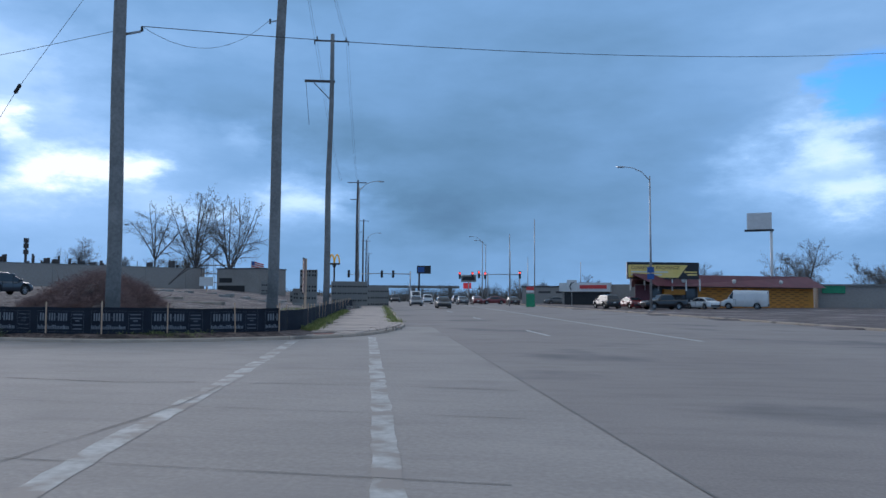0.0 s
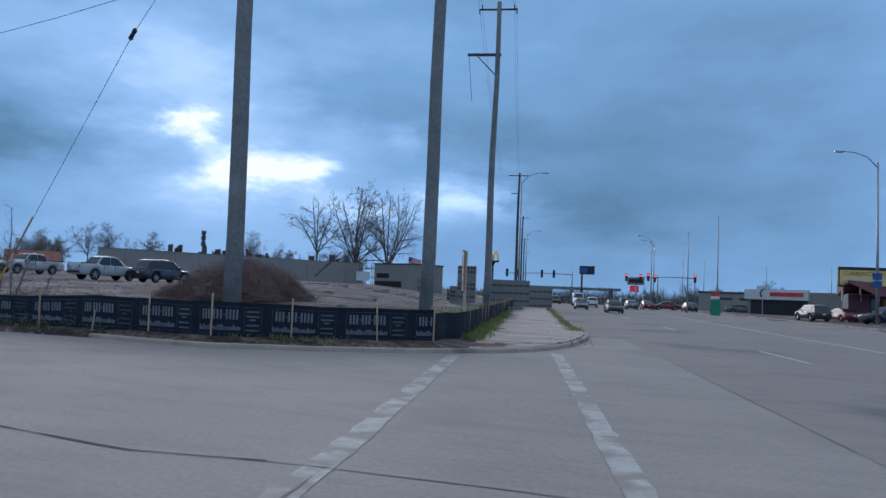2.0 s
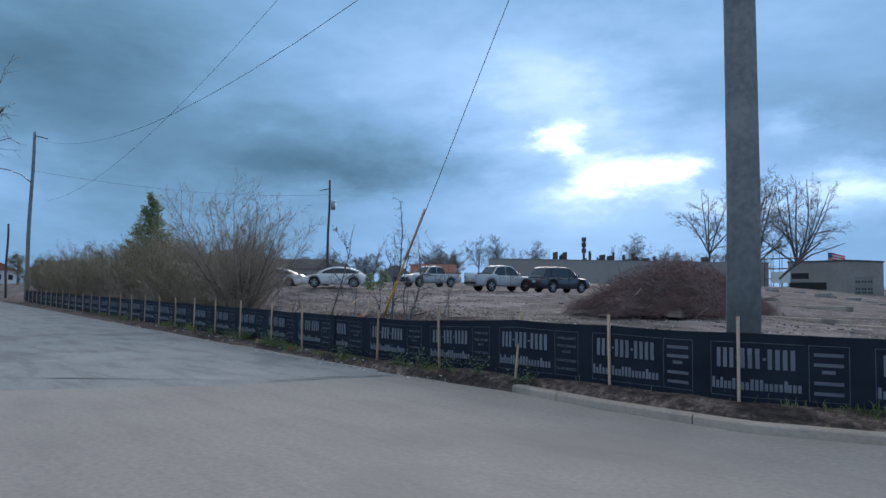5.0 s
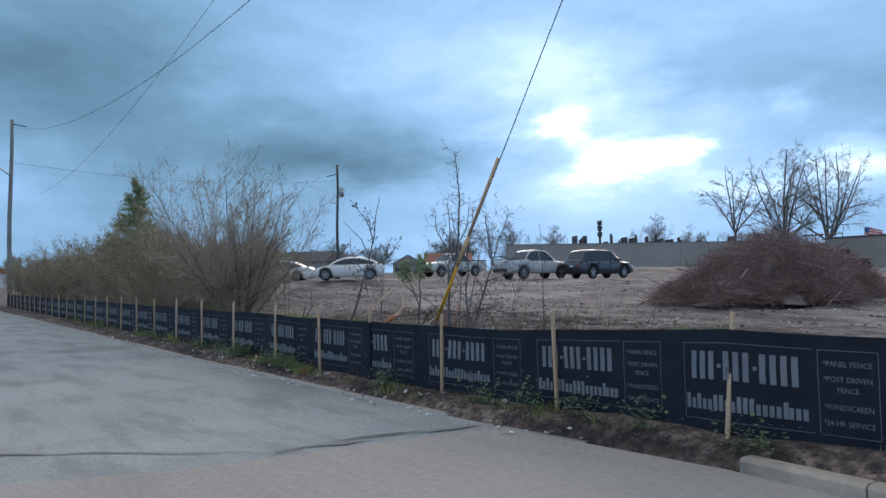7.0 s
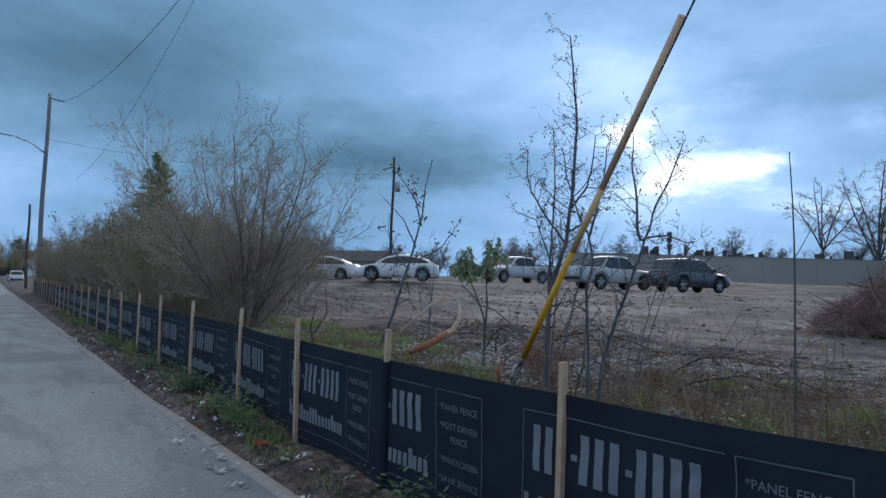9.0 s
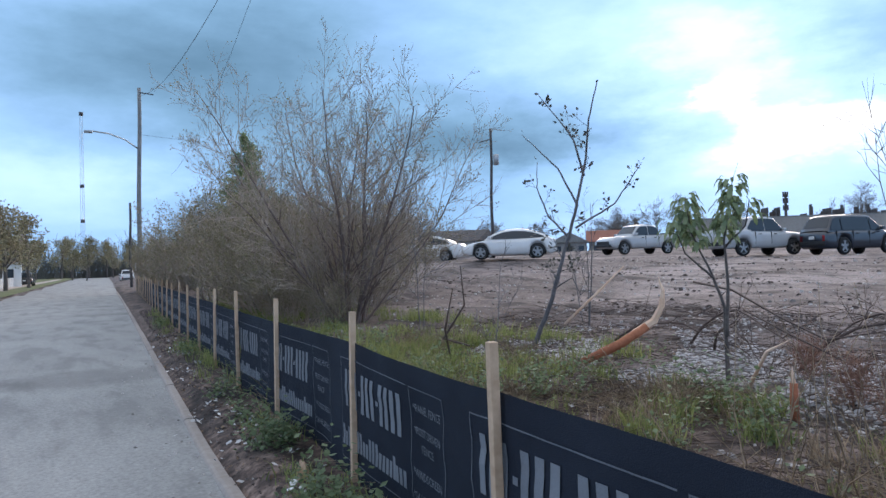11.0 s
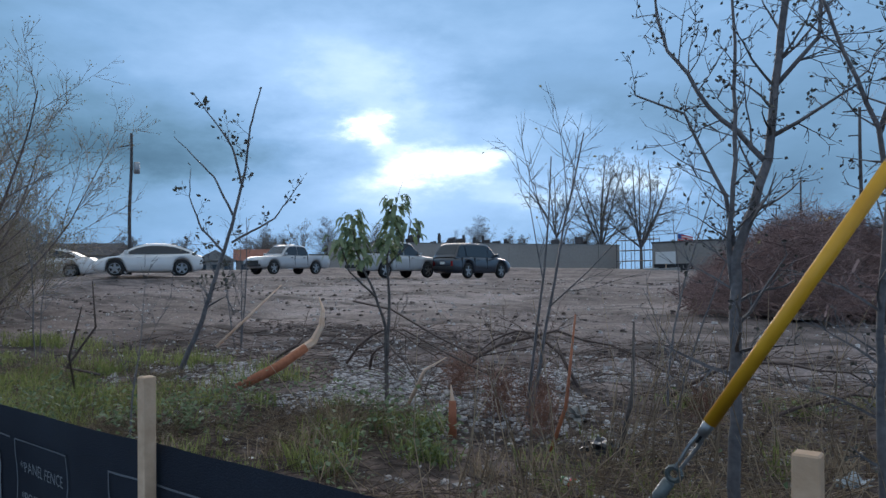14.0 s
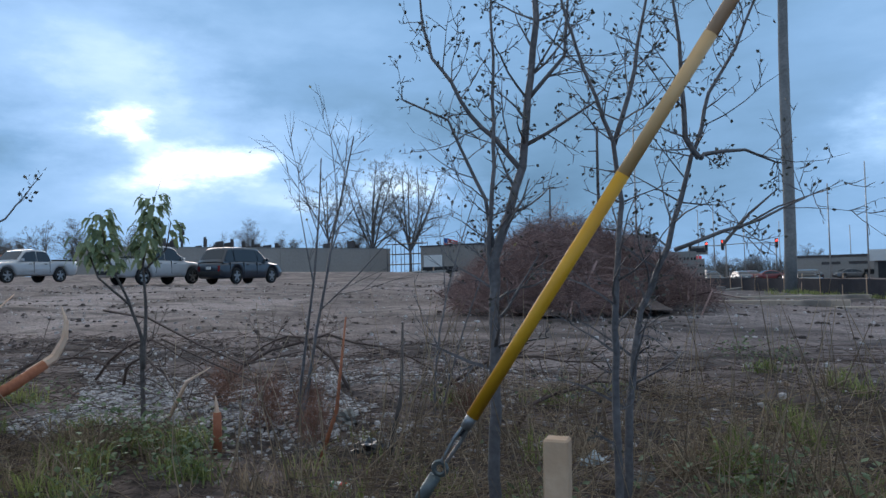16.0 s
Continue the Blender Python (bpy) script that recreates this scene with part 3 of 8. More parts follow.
def ribbon(pts, width, z, name, mat, ragged=0.0, seed=1):
    """A thin painted or sealed strip along points."""
    r = random.Random(seed)
    V, Fc = [], []
    pts = [Vector(p) for p in pts]
    fine = []
    for a, b in zip(pts, pts[1:]):
        n = max(1, int((b - a).length / 0.35)) if ragged else 1
        fine += [a.lerp(b, i / n) for i in range(n)]
    fine.append(pts[-1])
    for i, p in enumerate(fine):
        d = (fine[min(i + 1, len(fine) - 1)] - fine[max(i - 1, 0)]).normalized()
        s = Vector((-d.y, d.x))
        for k in (-1, 1):
            q = p + s * (k * width / 2 + r.uniform(-ragged, ragged))
            V.append((q.x, q.y, z))
    Fc = [(2 * i, 2 * i + 2, 2 * i + 3, 2 * i + 1)[::-1] for i in range(len(fine) - 1)]
    return mesh_of(name, V, Fc, mat)


def line_mark(name, pts, width, mat, label, ragged=0.0, seed=1, z=0.006):
    return tagged(new(name, ribbon(pts, width, z, name, M[mat], ragged, seed)), label, "road marking" if mat in ("paint", "lane_white") else "joint", kind="structure")


line_mark("crosswalk_line", [(4.0, 0.5), (2.6, 6.0), (1.3, 11.7), (-1.62, 23.3)], 0.33, "paint", "worn white crosswalk line on concrete", 0.025, 3)
line_mark("crosswalk_line", [(7.1, 0.5), (5.3, 7.7), (0.55, 26.1)], 0.30, "paint", "worn white crosswalk line on concrete", 0.02, 4)
for k in range(0, 19):
    a = 26.1 + k * 19.8
    line_mark("lane_dash", [road_xy(14.0, a), road_xy(14.0, a + 4.75)], 0.13, "lane_white", "faded white lane dash on the main road", 0.01, 10 + k)
line_mark("lane_line", [road_xy(19.0, 22.6), road_xy(19.5, 45), road_xy(20.5, 80.7), road_xy(20.6, 135)], 0.15, "lane_white", "long white lane line on the main road", 0.015, 5)
line_mark("pavement_joint", [road_xy(9.72, -20), road_xy(9.72, 24)], 0.022, "seam", "dark joint between concrete and asphalt", 0.012, 6)
line_mark("pavement_joint", [(0.9, 11.0), (2.9, 11.15), (4.7, 11.2), (7.0, 11.0)], 0.03, "seam", "dark transverse joint in the concrete", 0.012, 7)
line_mark("pavement_joint", [(-9.5, 11.5), (-5.2, 11.1), (-2.7, 10.9), (-0.5, 10.7), (0.9, 11.0)], 0.03, "crack", "tar-filled crack in the concrete", 0.014, 8, 0.009)
line_mark("pavement_joint", [(2.2, 3.0), (2.1, 7.1), (2.0, 8.5), (1.5, 11.1)], 0.02, "seam", "hairline crack across the concrete", 0.012, 9, 0.012)
line_mark("pavement_joint", [(-20, 11.0), (-17.9, 14.6), (-14.95, 17.9), (-14.65, 19.0), (-14.4, 20.35)], 0.05, "seam", "broken joint between concrete and old street", 0.05, 11, 0.008)
line_mark("pavement_joint", [(-14.85, 17.9), (-14.85, 18.9), (-14.6, 19.6)], 0.025, "crack", "broken joint between concrete and old street", 0.03, 12, 0.012)
for k in range(7):
    y0 = 8.5 - 3.5 * k
    line_mark("pavement_joint", [(-6, y0), (7.2, y0 - 0.4)], 0.016, "seam", "hairline joint in the concrete", 0.008, 20 + k, 0.0085)


def kerb_mesh(line, w, top, foot=-0.05, mat="kerb"):
    """A kerb with a rounded top edge along a line; the street lies on its right."""
    prof = [(0.0, foot), (0.0, top - 0.03), (0.015, top - 0.008), (0.04, top), (w, top), (w + 0.02, foot)]
    V, Fc = [], []
    for i, p in enumerate(line):
        d = (line[min(i + 1, len(line) - 1)] - line[max(i - 1, 0)]).normalized()
        s = Vector((-d.y, d.x))
        for o, z in prof:
            q = p + s * o
            V.append((q.x, q.y, z))
    n = len(prof)
    Fc = [(i * n + k, i * n + k + 1, (i + 1) * n + k + 1, (i + 1) * n + k)[::-1] for i in range(len(line) - 1) for k in range(n - 1)]
    Fc += [tuple(range(n)), tuple((len(line) - 1) * n + k for k in range(n))[::-1]]
    return mesh_of("kerb", V, Fc, M[mat])


def along_line(line, a, b, step):
    """Points of a broken line from length a to length b."""
    L = [0.0]
    for p, q in zip(line, line[1:]):
        L.append(L[-1] + (q - p).length)
    out, n = [], max(1, round((b - a) / step))
    for i in range(n + 1):
        s = a + (b - a) * i / n
        j = max(k for k in range(len(L) - 1) if L[k] <= s + 1e-9)
        out.append(line[j].lerp(line[j + 1], (s - L[j]) / (L[j + 1] - L[j])))
    return out


def length_at(line, x):
    """Length along the line to where it first passes x."""
    s = 0.0
    for p, q in zip(line, line[1:]):
        if p.x <= x <= q.x:
            return s + (q - p).length * (x - p.x) / (q.x - p.x)
        s += (q - p).length
    return s


kerb_thing = thing("kerb", "tan concrete kerb round the street corner, in cast lengths", "kerb")
tagged(kerb_thing, kind="structure")
s0, s1 = length_at(KERB_LINE, -11.4), length_at(KERB_LINE, 0.35)
cuts = [s0 + 1.05 + i * 2.35 for i in range(9)]
ends = [s0] + cuts
for a, b in zip(ends, ends[1:] + [cuts[-1] + 6.0]):
    part("kerb_length", kerb_mesh(along_line(KERB_LINE, a + 0.008, b - 0.008, 0.4), 0.17, 0.125), kerb_thing)
for k in range(20):
    a = cuts[-1] + 6.0 + k * 9
    part("kerb_length", kerb_mesh(along_line(KERB_LINE, a + 0.01, a + 8.99, 3), 0.17, 0.125), kerb_thing)
# a low worn gutter edge along the old street
edge_thing = tagged(thing("street_edge", "low worn concrete edging half buried in dirt", "kerb"), kind="structure")
for k in range(26):
    a = length_at(KERB_LINE, -15.2) - (k + 1) * 2.4
    part("edge_length", kerb_mesh(along_line(KERB_LINE, a + 0.01, a + 2.39, 1.2), 0.10, 0.018 + 0.008 * (k % 3), mat="concrete"), edge_thing)
far_kerb = [road_xy(32.2, t) for t in (-60, 20, 60, 100, 138)][::-1]
tagged(new("kerb_far", kerb_mesh([Vector(p) for p in far_kerb], 0.2, 0.13)), "concrete kerb along the far side of the main road", "kerb", kind="structure")

# sidewalk beside the main road, slab by slab
walk_thing = tagged(thing("sidewalk", "tan concrete sidewalk slabs beside the main road", "sidewalk"), kind="structure")


def slab(corners, z, thick, mat):
    V = [(c[0], c[1], z - 0.0) for c in corners] + [(c[0], c[1], z - thick) for c in corners]
    n = len(corners)
    Fc = [tuple(range(n))] + [(i, n + i, n + (i + 1) % n, (i + 1) % n) for i in range(n)]
    return mesh_of("slab", V, Fc, mat)


EDGE = [(23.9, 4.45), (24.9, 5.56), (26.4, 6.54), (28.6, 7.32), (31.5, 7.93), (34.3, 8.3), (36.5, 8.25), (40.0, 7.75), (400, 7.7)]


def kerb_side(t):
    for (a, u), (b, v) in zip(EDGE, EDGE[1:]):
        if t <= b:
            return u + (v - u) * max(0.0, (t - a) / (b - a)) - 0.19
    return 7.5


t = 24.05
for k in range(60):
    ln = 1.5 if k < 8 else 2.4 if k < 40 else 6.0
    lo, e = 4.2, t + ln - 0.012
    m = (t + e) / 2
    c = [road_xy(lo, t), road_xy(kerb_side(t), t), road_xy(kerb_side(m), m), road_xy(kerb_side(e), e), road_xy(lo, e)]
    part("slab", slab(c, 0.138 + 0.03 * smooth(24, 28, t) + 0.003 * ((k * 7) % 3), 0.12, M["sidewalk"]), walk_thing)
    t += ln
part("warning_pad", slab([(-1.28, 24.75), (-0.80, 25.4), (-1.2, 25.85), (-1.68, 25.2)], 0.150, 0.05, M["red_pad"]), walk_thing, "brick-red tactile paving pad")

# ---- the fence ----
STAKES = [(-2.66, 24.4), (-3.9, 23.3), (-5.85, 22.02), (-7.79, 21.15), (-9.86, 21.1), (-11.73, 20.95), (-13.88, 21.02), (-15.88, 20.94), (-17.63, 20.93),
          (-19.31, 21.03), (-21.36, 21.22), (-23.54, 21.31), (-25.6, 21.41)]
for k in range(21):
    STAKES.append((-27.7 - 2.1 * k, 21.53 + 0.062 * 2.1 * k))
MAIN_STAKES = [(-2.66, 24.42), (-2.85, 25.8)] + [tuple(road_xy(3.75, 27.4 + 2.1 * k)) for k in range(0, 48)]
LIFT = {0: 0.09, 1: 0.09, 2: 0.10, 3: 0.12, 4: 0.12, 5: 0.13, 6: 0.03}
TILT = {1: (3, 2), 5: (-2, -5), 3: (0, 1), 6: (1, 1), 10: (1, -1), 12: (-2, 1)}


def print_cloth(pts, panels, on_fence, seam):
    """The print on the cloth, repeated at its own pace and running on behind the stakes."""
    runs = [0.0]
    for p, q in zip(pts, pts[1:]):
        runs.append(runs[-1] + (q - p).length)
    wide = 1.72

    def cloth(s, z):
        i = max(k for k in range(len(pts) - 1) if runs[k] <= max(s, 0.0) + 1e-9)
        return i, on_fence(i, (s - runs[i]) / (runs[i + 1] - runs[i]), z, 0.006)

    def copy_of_print(start, lo, hi):
        def sheet(shapes, name, mat, lab=""):
            """Printed rectangles (a0, z0, a1, z1) that follow the cloth; a runs from 0 to 1 over one print."""
            V2, F2, at = [], [], None
            for a0, z0, a1, z1 in shapes:
                s0, s1 = min(start - a0 * wide, hi), max(start - a1 * wide, lo)
                if s0 - s1 < 0.004:
                    continue
                n, m = max(1, int((s0 - s1) * 14)), max(1, int((z1 - z0) * 20))
                base = len(V2)
                for v in range(m + 1):
                    for u in range(n + 1):
                        i, co = cloth(s0 + (s1 - s0) * u / n, z0 + (z1 - z0) * v / m)
                        at = i if at is None else at
                        V2.append(co)
                F2 += [(base + v * (n + 1) + u, base + v * (n + 1) + u + 1, base + (v + 1) * (n + 1) + u + 1, base + (v + 1) * (n + 1) + u) for v in range(m) for u in range(n)]
            if V2:
                ob = part(name, mesh_of(name, V2, F2, mat), panels[at], lab)
                if len(shapes) > 1:
                    tagged(ob, kind="stuff")

        # bars in place of the number: three, three and four strokes
        x = 0.052
        for g in (3, 3, 4):
            for k in range(g):
                sheet([(x, 0.50, x + 0.032, 0.735)], "print_bar", M["print"])
                x += 0.0535
            if g < 4:
                sheet([(x, 0.60, x + 0.022, 0.63)], "print_bar", M["print"])
                x += 0.034
        low, x = [], 0.012
        for k in range(20):
            tall = k in (0, 2, 5, 6, 9, 10, 11, 16)
            low.append((x, 0.245, x + 0.024, 0.375 if tall else 0.335))
            x += 0.034 if k != 16 else 0.026
        sheet(low, "small_print", M["print"], "row of pale grey printed bars")
        rule = [(0.0, 0.80, 0.70, 0.806), (0.725, 0.80, 1.0, 0.806), (0.0, 0.16, 0.70, 0.166), (0.725, 0.16, 1.0, 0.166),
                (0.0, 0.16, 0.004, 0.80), (0.725, 0.16, 0.729, 0.80), (0.996, 0.16, 1.0, 0.80)]
        sheet(rule, "print_border", M["print_dim"], "thin pale printed border lines")
        for row, wd in enumerate(("*PANEL FENCE", "*POST DRIVEN", "FENCE", "*WINDSCREEN", "*24 HR SERVICE")):
            zc = (0.70, 0.585, 0.505, 0.375, 0.255)[row]
            mid = start - 0.86 * wide
            if lo + 0.2 < mid < hi - 0.2 and runs[4] < mid < runs[14]:
                me = WORDS[wd].copy()
                for v in me.vertices:
                    i, v.co = cloth(mid - v.co.x, zc + v.co.y)
                tagged(part("print_word", me, panels[i], "pale printed words"), kind="stuff")
            else:
                half = 0.10 if row != 2 else 0.045
                sheet([(0.86 - half, zc - 0.02, 0.86 + half, zc + 0.02)], "print_bar", M["print_dim"], "short pale printed bar")

    split, end = runs[seam], runs[-1] - 0.05
    for k in range(9):
        copy_of_print(runs[7] + 0.31 - 2.0 * k, 0.03, split - 0.05)
    copy_of_print(split + 0.66, 0.03, split - 0.05)
    for k in range(24):
        copy_of_print(runs[9] + 0.30 + 2.06 * k, split + 0.05, end)


def fence_run(stakes, seam, flip, label, words):
    """A line of stakes with a windscreen strung behind them."""
    fence = thing("windscreen_fence", label, "fence", at=Matrix.Translation((*stakes[0], 0)))
    fence.matrix_world = Matrix.Identity(4)
    r = random.Random(11)
    pts = [Vector(p) for p in stakes]
    nrm = []
    for i in range(len(pts)):
        d = (pts[min(i + 1, len(pts) - 1)] - pts[max(i - 1, 0)]).normalized()
        nrm.append(Vector((-d.y, d.x)) * flip)
    for i, p in enumerate(pts):
        top = 1.24 + r.uniform(-0.03, 0.04) + (0.04 if i == seam else 0)
        bm = box_bm((-0.019, -0.019, -0.15), (0.019, 0.019, top - 0.12), 0.003)
        ob = part("stake", (bm, M["stake"]), fence)
        lean = TILT.get(i, (r.uniform(-1.2, 1.2), r.uniform(-1.2, 1.2))) if words else (r.uniform(-3, 3), r.uniform(-4, 4))
        ang = math.degrees(math.atan2(nrm[i].y, nrm[i].x))
        q = p + nrm[i] * 0.024
        ob.matrix_world = pose(q.x, q.y, 0.12 + (LIFT.get(i, 0.0) if words else 0.0), lean[0], lean[1], ang)

    def on_fence(i, s, z, out=0.0):
        """A place on the cloth between stake i and the next: s from 0 to 1, z above the ground."""
        a, b = pts[i], pts[i + 1]
        q = a.lerp(b, s)
        nn = nrm[i].lerp(nrm[i + 1], s)
        belly = -0.05 * math.sin(math.pi * s) ** 2 * (1 - 0.5 * z)
        fold = 0.012 * noise.noise((q.x * 1.3, z * 5.0, i)) + 0.007 * noise.noise((q.x * 6, z * 14.0, 4))
        q = q + nn * (belly + fold + out)
        dip = -0.028 * math.sin(math.pi * s) * (0.6 + 0.4 * math.sin(i * 2.3)) * z / 0.9
        up = (LIFT.get(i, 0.0) * (1 - s) + LIFT.get(i + 1, 0.0) * s) if words else 0.0
        return (q.x, q.y, 0.10 + up * (0.2 + 0.9 * z) + z * 1.035 + dip)

    panels = []
    for i in range(len(pts) - 1):
        nu, nv = (24, 16) if i < 14 else (10, 7)
        V = [on_fence(i, u / nu, -0.04 + 0.955 * v / nv) for v in range(nv + 1) for u in range(nu + 1)]
        Fc = [(v * (nu + 1) + u, v * (nu + 1) + u + 1, (v + 1) * (nu + 1) + u + 1, (v + 1) * (nu + 1) + u) for v in range(nv) for u in range(nu)]
        panels.append(part("windscreen_panel", mesh_of("windscreen_panel", V, Fc, M["fabric"], smooth=True), fence))
    if words:
        print_cloth(pts, panels, on_fence, seam)
    if seam is not None:
        a = pts[seam]
        V, Fc = [], []
        for j in range(9):
            for k in range(10):
                q = 2 * math.pi * k / 10
                rr = 0.040 + 0.006 * noise.noise((k, j * 0.7, 1))
                V.append((a.x + rr * math.cos(q), a.y - 0.012 + rr * math.sin(q), 0.08 + 0.955 * j / 8))
        Fc = [(j * 10 + k, j * 10 + (k + 1) % 10, (j + 1) * 10 + (k + 1) % 10, (j + 1) * 10 + k) for j in range(8) for k in range(10)]
        part("seam_wrap", mesh_of("seam_wrap", V, Fc, M["fabric"], True), fence, "black cloth wrapped round a stake")
    return fence


WORDS = {w: text_mesh(w, 0.058, M["print"], "print_word") for w in ("*PANEL FENCE", "*POST DRIVEN", "FENCE", "*WINDSCREEN", "*24 HR SERVICE")}
fence_run(STAKES, 8, 1, "low black windscreen fence on pale wooden stakes, with pale print", True)
fence_run(MAIN_STAKES, None, 1, "low black windscreen fence on wooden stakes beside the sidewalk", False)

# ---- trees, bushes and brush ----
class Wood:
    """Collects tapered twigs, and places for buds or leaves."""

    def __init__(self, seed):
        self.r = random.Random(seed)
        self.thick, self.thin, self.tips, self.stems = ([], []), ([], []), [], []

    def rnd(self, k):
        return Vector((self.r.uniform(-k, k), self.r.uniform(-k, k), self.r.uniform(-k, k)))

    def grow(self, p, d, length, rad, level, cfg):
        r = self.r
        n = max(3, min(8, int(length / cfg["seg"])))
        step = length / n
        start = cfg["bare"] if level == 0 else 0.15
        kids = cfg["kids"][level] if level < len(cfg["kids"]) else 0
        acc = 0.0
        p = Vector(p)
        d = Vector(d).normalized()
        for i in range(n):
            d = (d + self.rnd(cfg["wig"]) + Vector((0, 0, cfg["up"][min(level, len(cfg["up"]) - 1)]))).normalized()
            q = p + d * step
            ra, rb = rad * (1 - 0.72 * i / n), rad * (1 - 0.72 * (i + 1) / n)
            V, Fc = self.thick if ra > cfg["split"] else self.thin
            tube_lists(V, Fc, p, q, ra, rb, 6 if ra > 0.05 else (5 if ra > 0.02 else 3))
            f = (i + 0.5) / n
            if kids and f > start:
                acc += kids / (n * (1 - start))
                while acc >= 1 or (acc > 0 and r.random() < acc):
                    acc -= 1
                    side = (d.cross(self.rnd(1))).normalized()
                    a = radians(r.uniform(*cfg["angle"]))
                    cd = d * math.cos(a) + side * math.sin(a)
                    self.grow(p.lerp(q, r.random()), cd, length * cfg["ratio"] * r.uniform(0.6, 1.15) * (1.15 - 0.55 * f), max(rb * 0.62, cfg["min"]), level + 1, cfg)
            p = q
        if level >= len(cfg["kids"]) - 1:
            self.tips.append((p.copy(), d.copy()))

    def limb(self, bends, right, r0, r1, per_metre, cfg, depth=0.05, level=1, twig=0.35):
        """A stem through bends (sideways, up), wandering a little in depth, with side twigs along it."""
        fwd = Vector((-right.y, right.x, 0))
        pts, off = [], 0.0
        for a, h in bends:
            pts.append(right * a + fwd * off + Vector((0, 0, h)))
            off += self.r.uniform(-depth, depth)
        total = sum((q - p).length for p, q in zip(pts, pts[1:]))
        done, course, girth = 0.0, [pts[0]], [r0]
        for p, q in zip(pts, pts[1:]):
            n = max(2, int((q - p).length / 0.09))
            last = p
            for k in range(1, n + 1):
                here = p.lerp(q, k / n) + (self.rnd(0.006) if k < n else Vector())
                f0, f1 = done / total, (done + (q - p).length / n) / total
                ra, rb = r0 + (r1 - r0) * f0, r0 + (r1 - r0) * f1
                course.append(here)
                girth.append(rb)
                done += (here - last).length
                if f0 > 0.2 or r0 < 0.02:
                    want = per_metre * (here - last).length
                    while want > self.r.random():
                        want -= 1
                        d = (here - last).normalized()
                        s = (d.cross(self.rnd(1))).normalized()
                        a = radians(self.r.uniform(38, 78))
                        self.grow(here, d * math.cos(a) + s * math.sin(a), twig * self.r.uniform(0.3, 1.3), max(rb * 0.45, cfg["min"]), level, cfg)
                last = here
        self.stems.append((course, girth))
        self.tips.append((pts[-1], (pts[-1] - pts[-2]).normalized()))

    def put(self, name, label, category, thick_mat, thin_mat, at, group="", bud=None, bud_size=0.03, bud_share=0.0, leafy=1, crown="crown", bud_name="foliage"):
        """Makes the tree: trunk, twigs and buds as parts under one thing."""
        ob = thing(name, label, category, group)
        for k, (course, girth) in enumerate(self.stems):
            part("branch" if k else "trunk", tube_mesh("stem", course, girth, thick_mat, 8), ob)
        if self.thick[0]:
            part("trunk", mesh_of("trunk", *self.thick, thick_mat, True), ob)
        if self.thin[0]:
            part(crown, mesh_of(crown, *self.thin, thin_mat), ob)
        if bud:
            V, Fc = [], []
            for p, d in self.tips:
                if self.r.random() > bud_share:
                    continue
                for k in range(leafy):
                    q = p + self.rnd(bud_size * (0.6 if leafy == 1 else 1.6))
                    a = (d + self.rnd(0.9)).normalized()
                    s = a.orthogonal().normalized()
                    s = Matrix.Rotation(self.r.uniform(0, 6.3), 3, a) @ s
                    L, W = bud_size * self.r.uniform(0.7, 1.3), bud_size * 0.36
                    m = a.cross(s) * (L * 0.12)
                    b = len(V)
                    V += [q, q + a * L * 0.5 + s * W + m, q + a * L, q + a * L * 0.5 - s * W + m]
                    Fc.append((b, b + 1, b + 2, b + 3))
            part(bud_name, mesh_of("buds", V, Fc, bud), ob)
        ob.matrix_world = at
        return ob


def bush_cfg(seg=0.28, kids=(6, 5, 3), ratio=0.5, wig=0.10, up=(0.03, 0.05, 0.06), angle=(18, 48), bare=0.2, mn=0.004, split=0.012):
    return dict(seg=seg, kids=kids, ratio=ratio, wig=wig, up=up, angle=angle, bare=bare, min=mn, split=split)


def multi_stem(seed, stems, height, lean, rad, cfg, spread=0.35):
    w = Wood(seed)
    for k in range(stems):
        a = 6.28 * k / stems + w.r.uniform(-0.4, 0.4)
        t = radians(w.r.uniform(*lean))
        d = Vector((math.cos(a) * math.sin(t), math.sin(a) * math.sin(t), math.cos(t)))
        w.grow((math.cos(a) * spread * w.r.random(), math.sin(a) * spread * w.r.random(), -0.1), d, height * w.r.uniform(0.72, 1.05) * (1 - 0.22 * math.sin(t)), rad * w.r.uniform(0.7, 1.15), 0, cfg)
    return w


def on_ground(x, y, rz=0.0, s=1.0, sink=0.0):
    return pose(x, y, ground_height(x, y) - sink, 0, 0, rz) @ Matrix.Scale(s, 4)


# the large budding shrub behind the fence
multi_stem(5, 17, 5.6, (4, 46), 0.034, bush_cfg(seg=0.36, kids=(15, 9, 4), ratio=0.45, wig=0.13, mn=0.0038, up=(0.03, 0.06, 0.06), angle=(22, 54), bare=0.16)).put(
    "budding_shrub", "tall leafless shrub with many budding twigs behind the fence", "shrub", M["shrub_bark"], M["hedge_twig"], on_ground(-31.3, 24.9), bud=M["bud"], bud_size=0.036, bud_share=0.45)
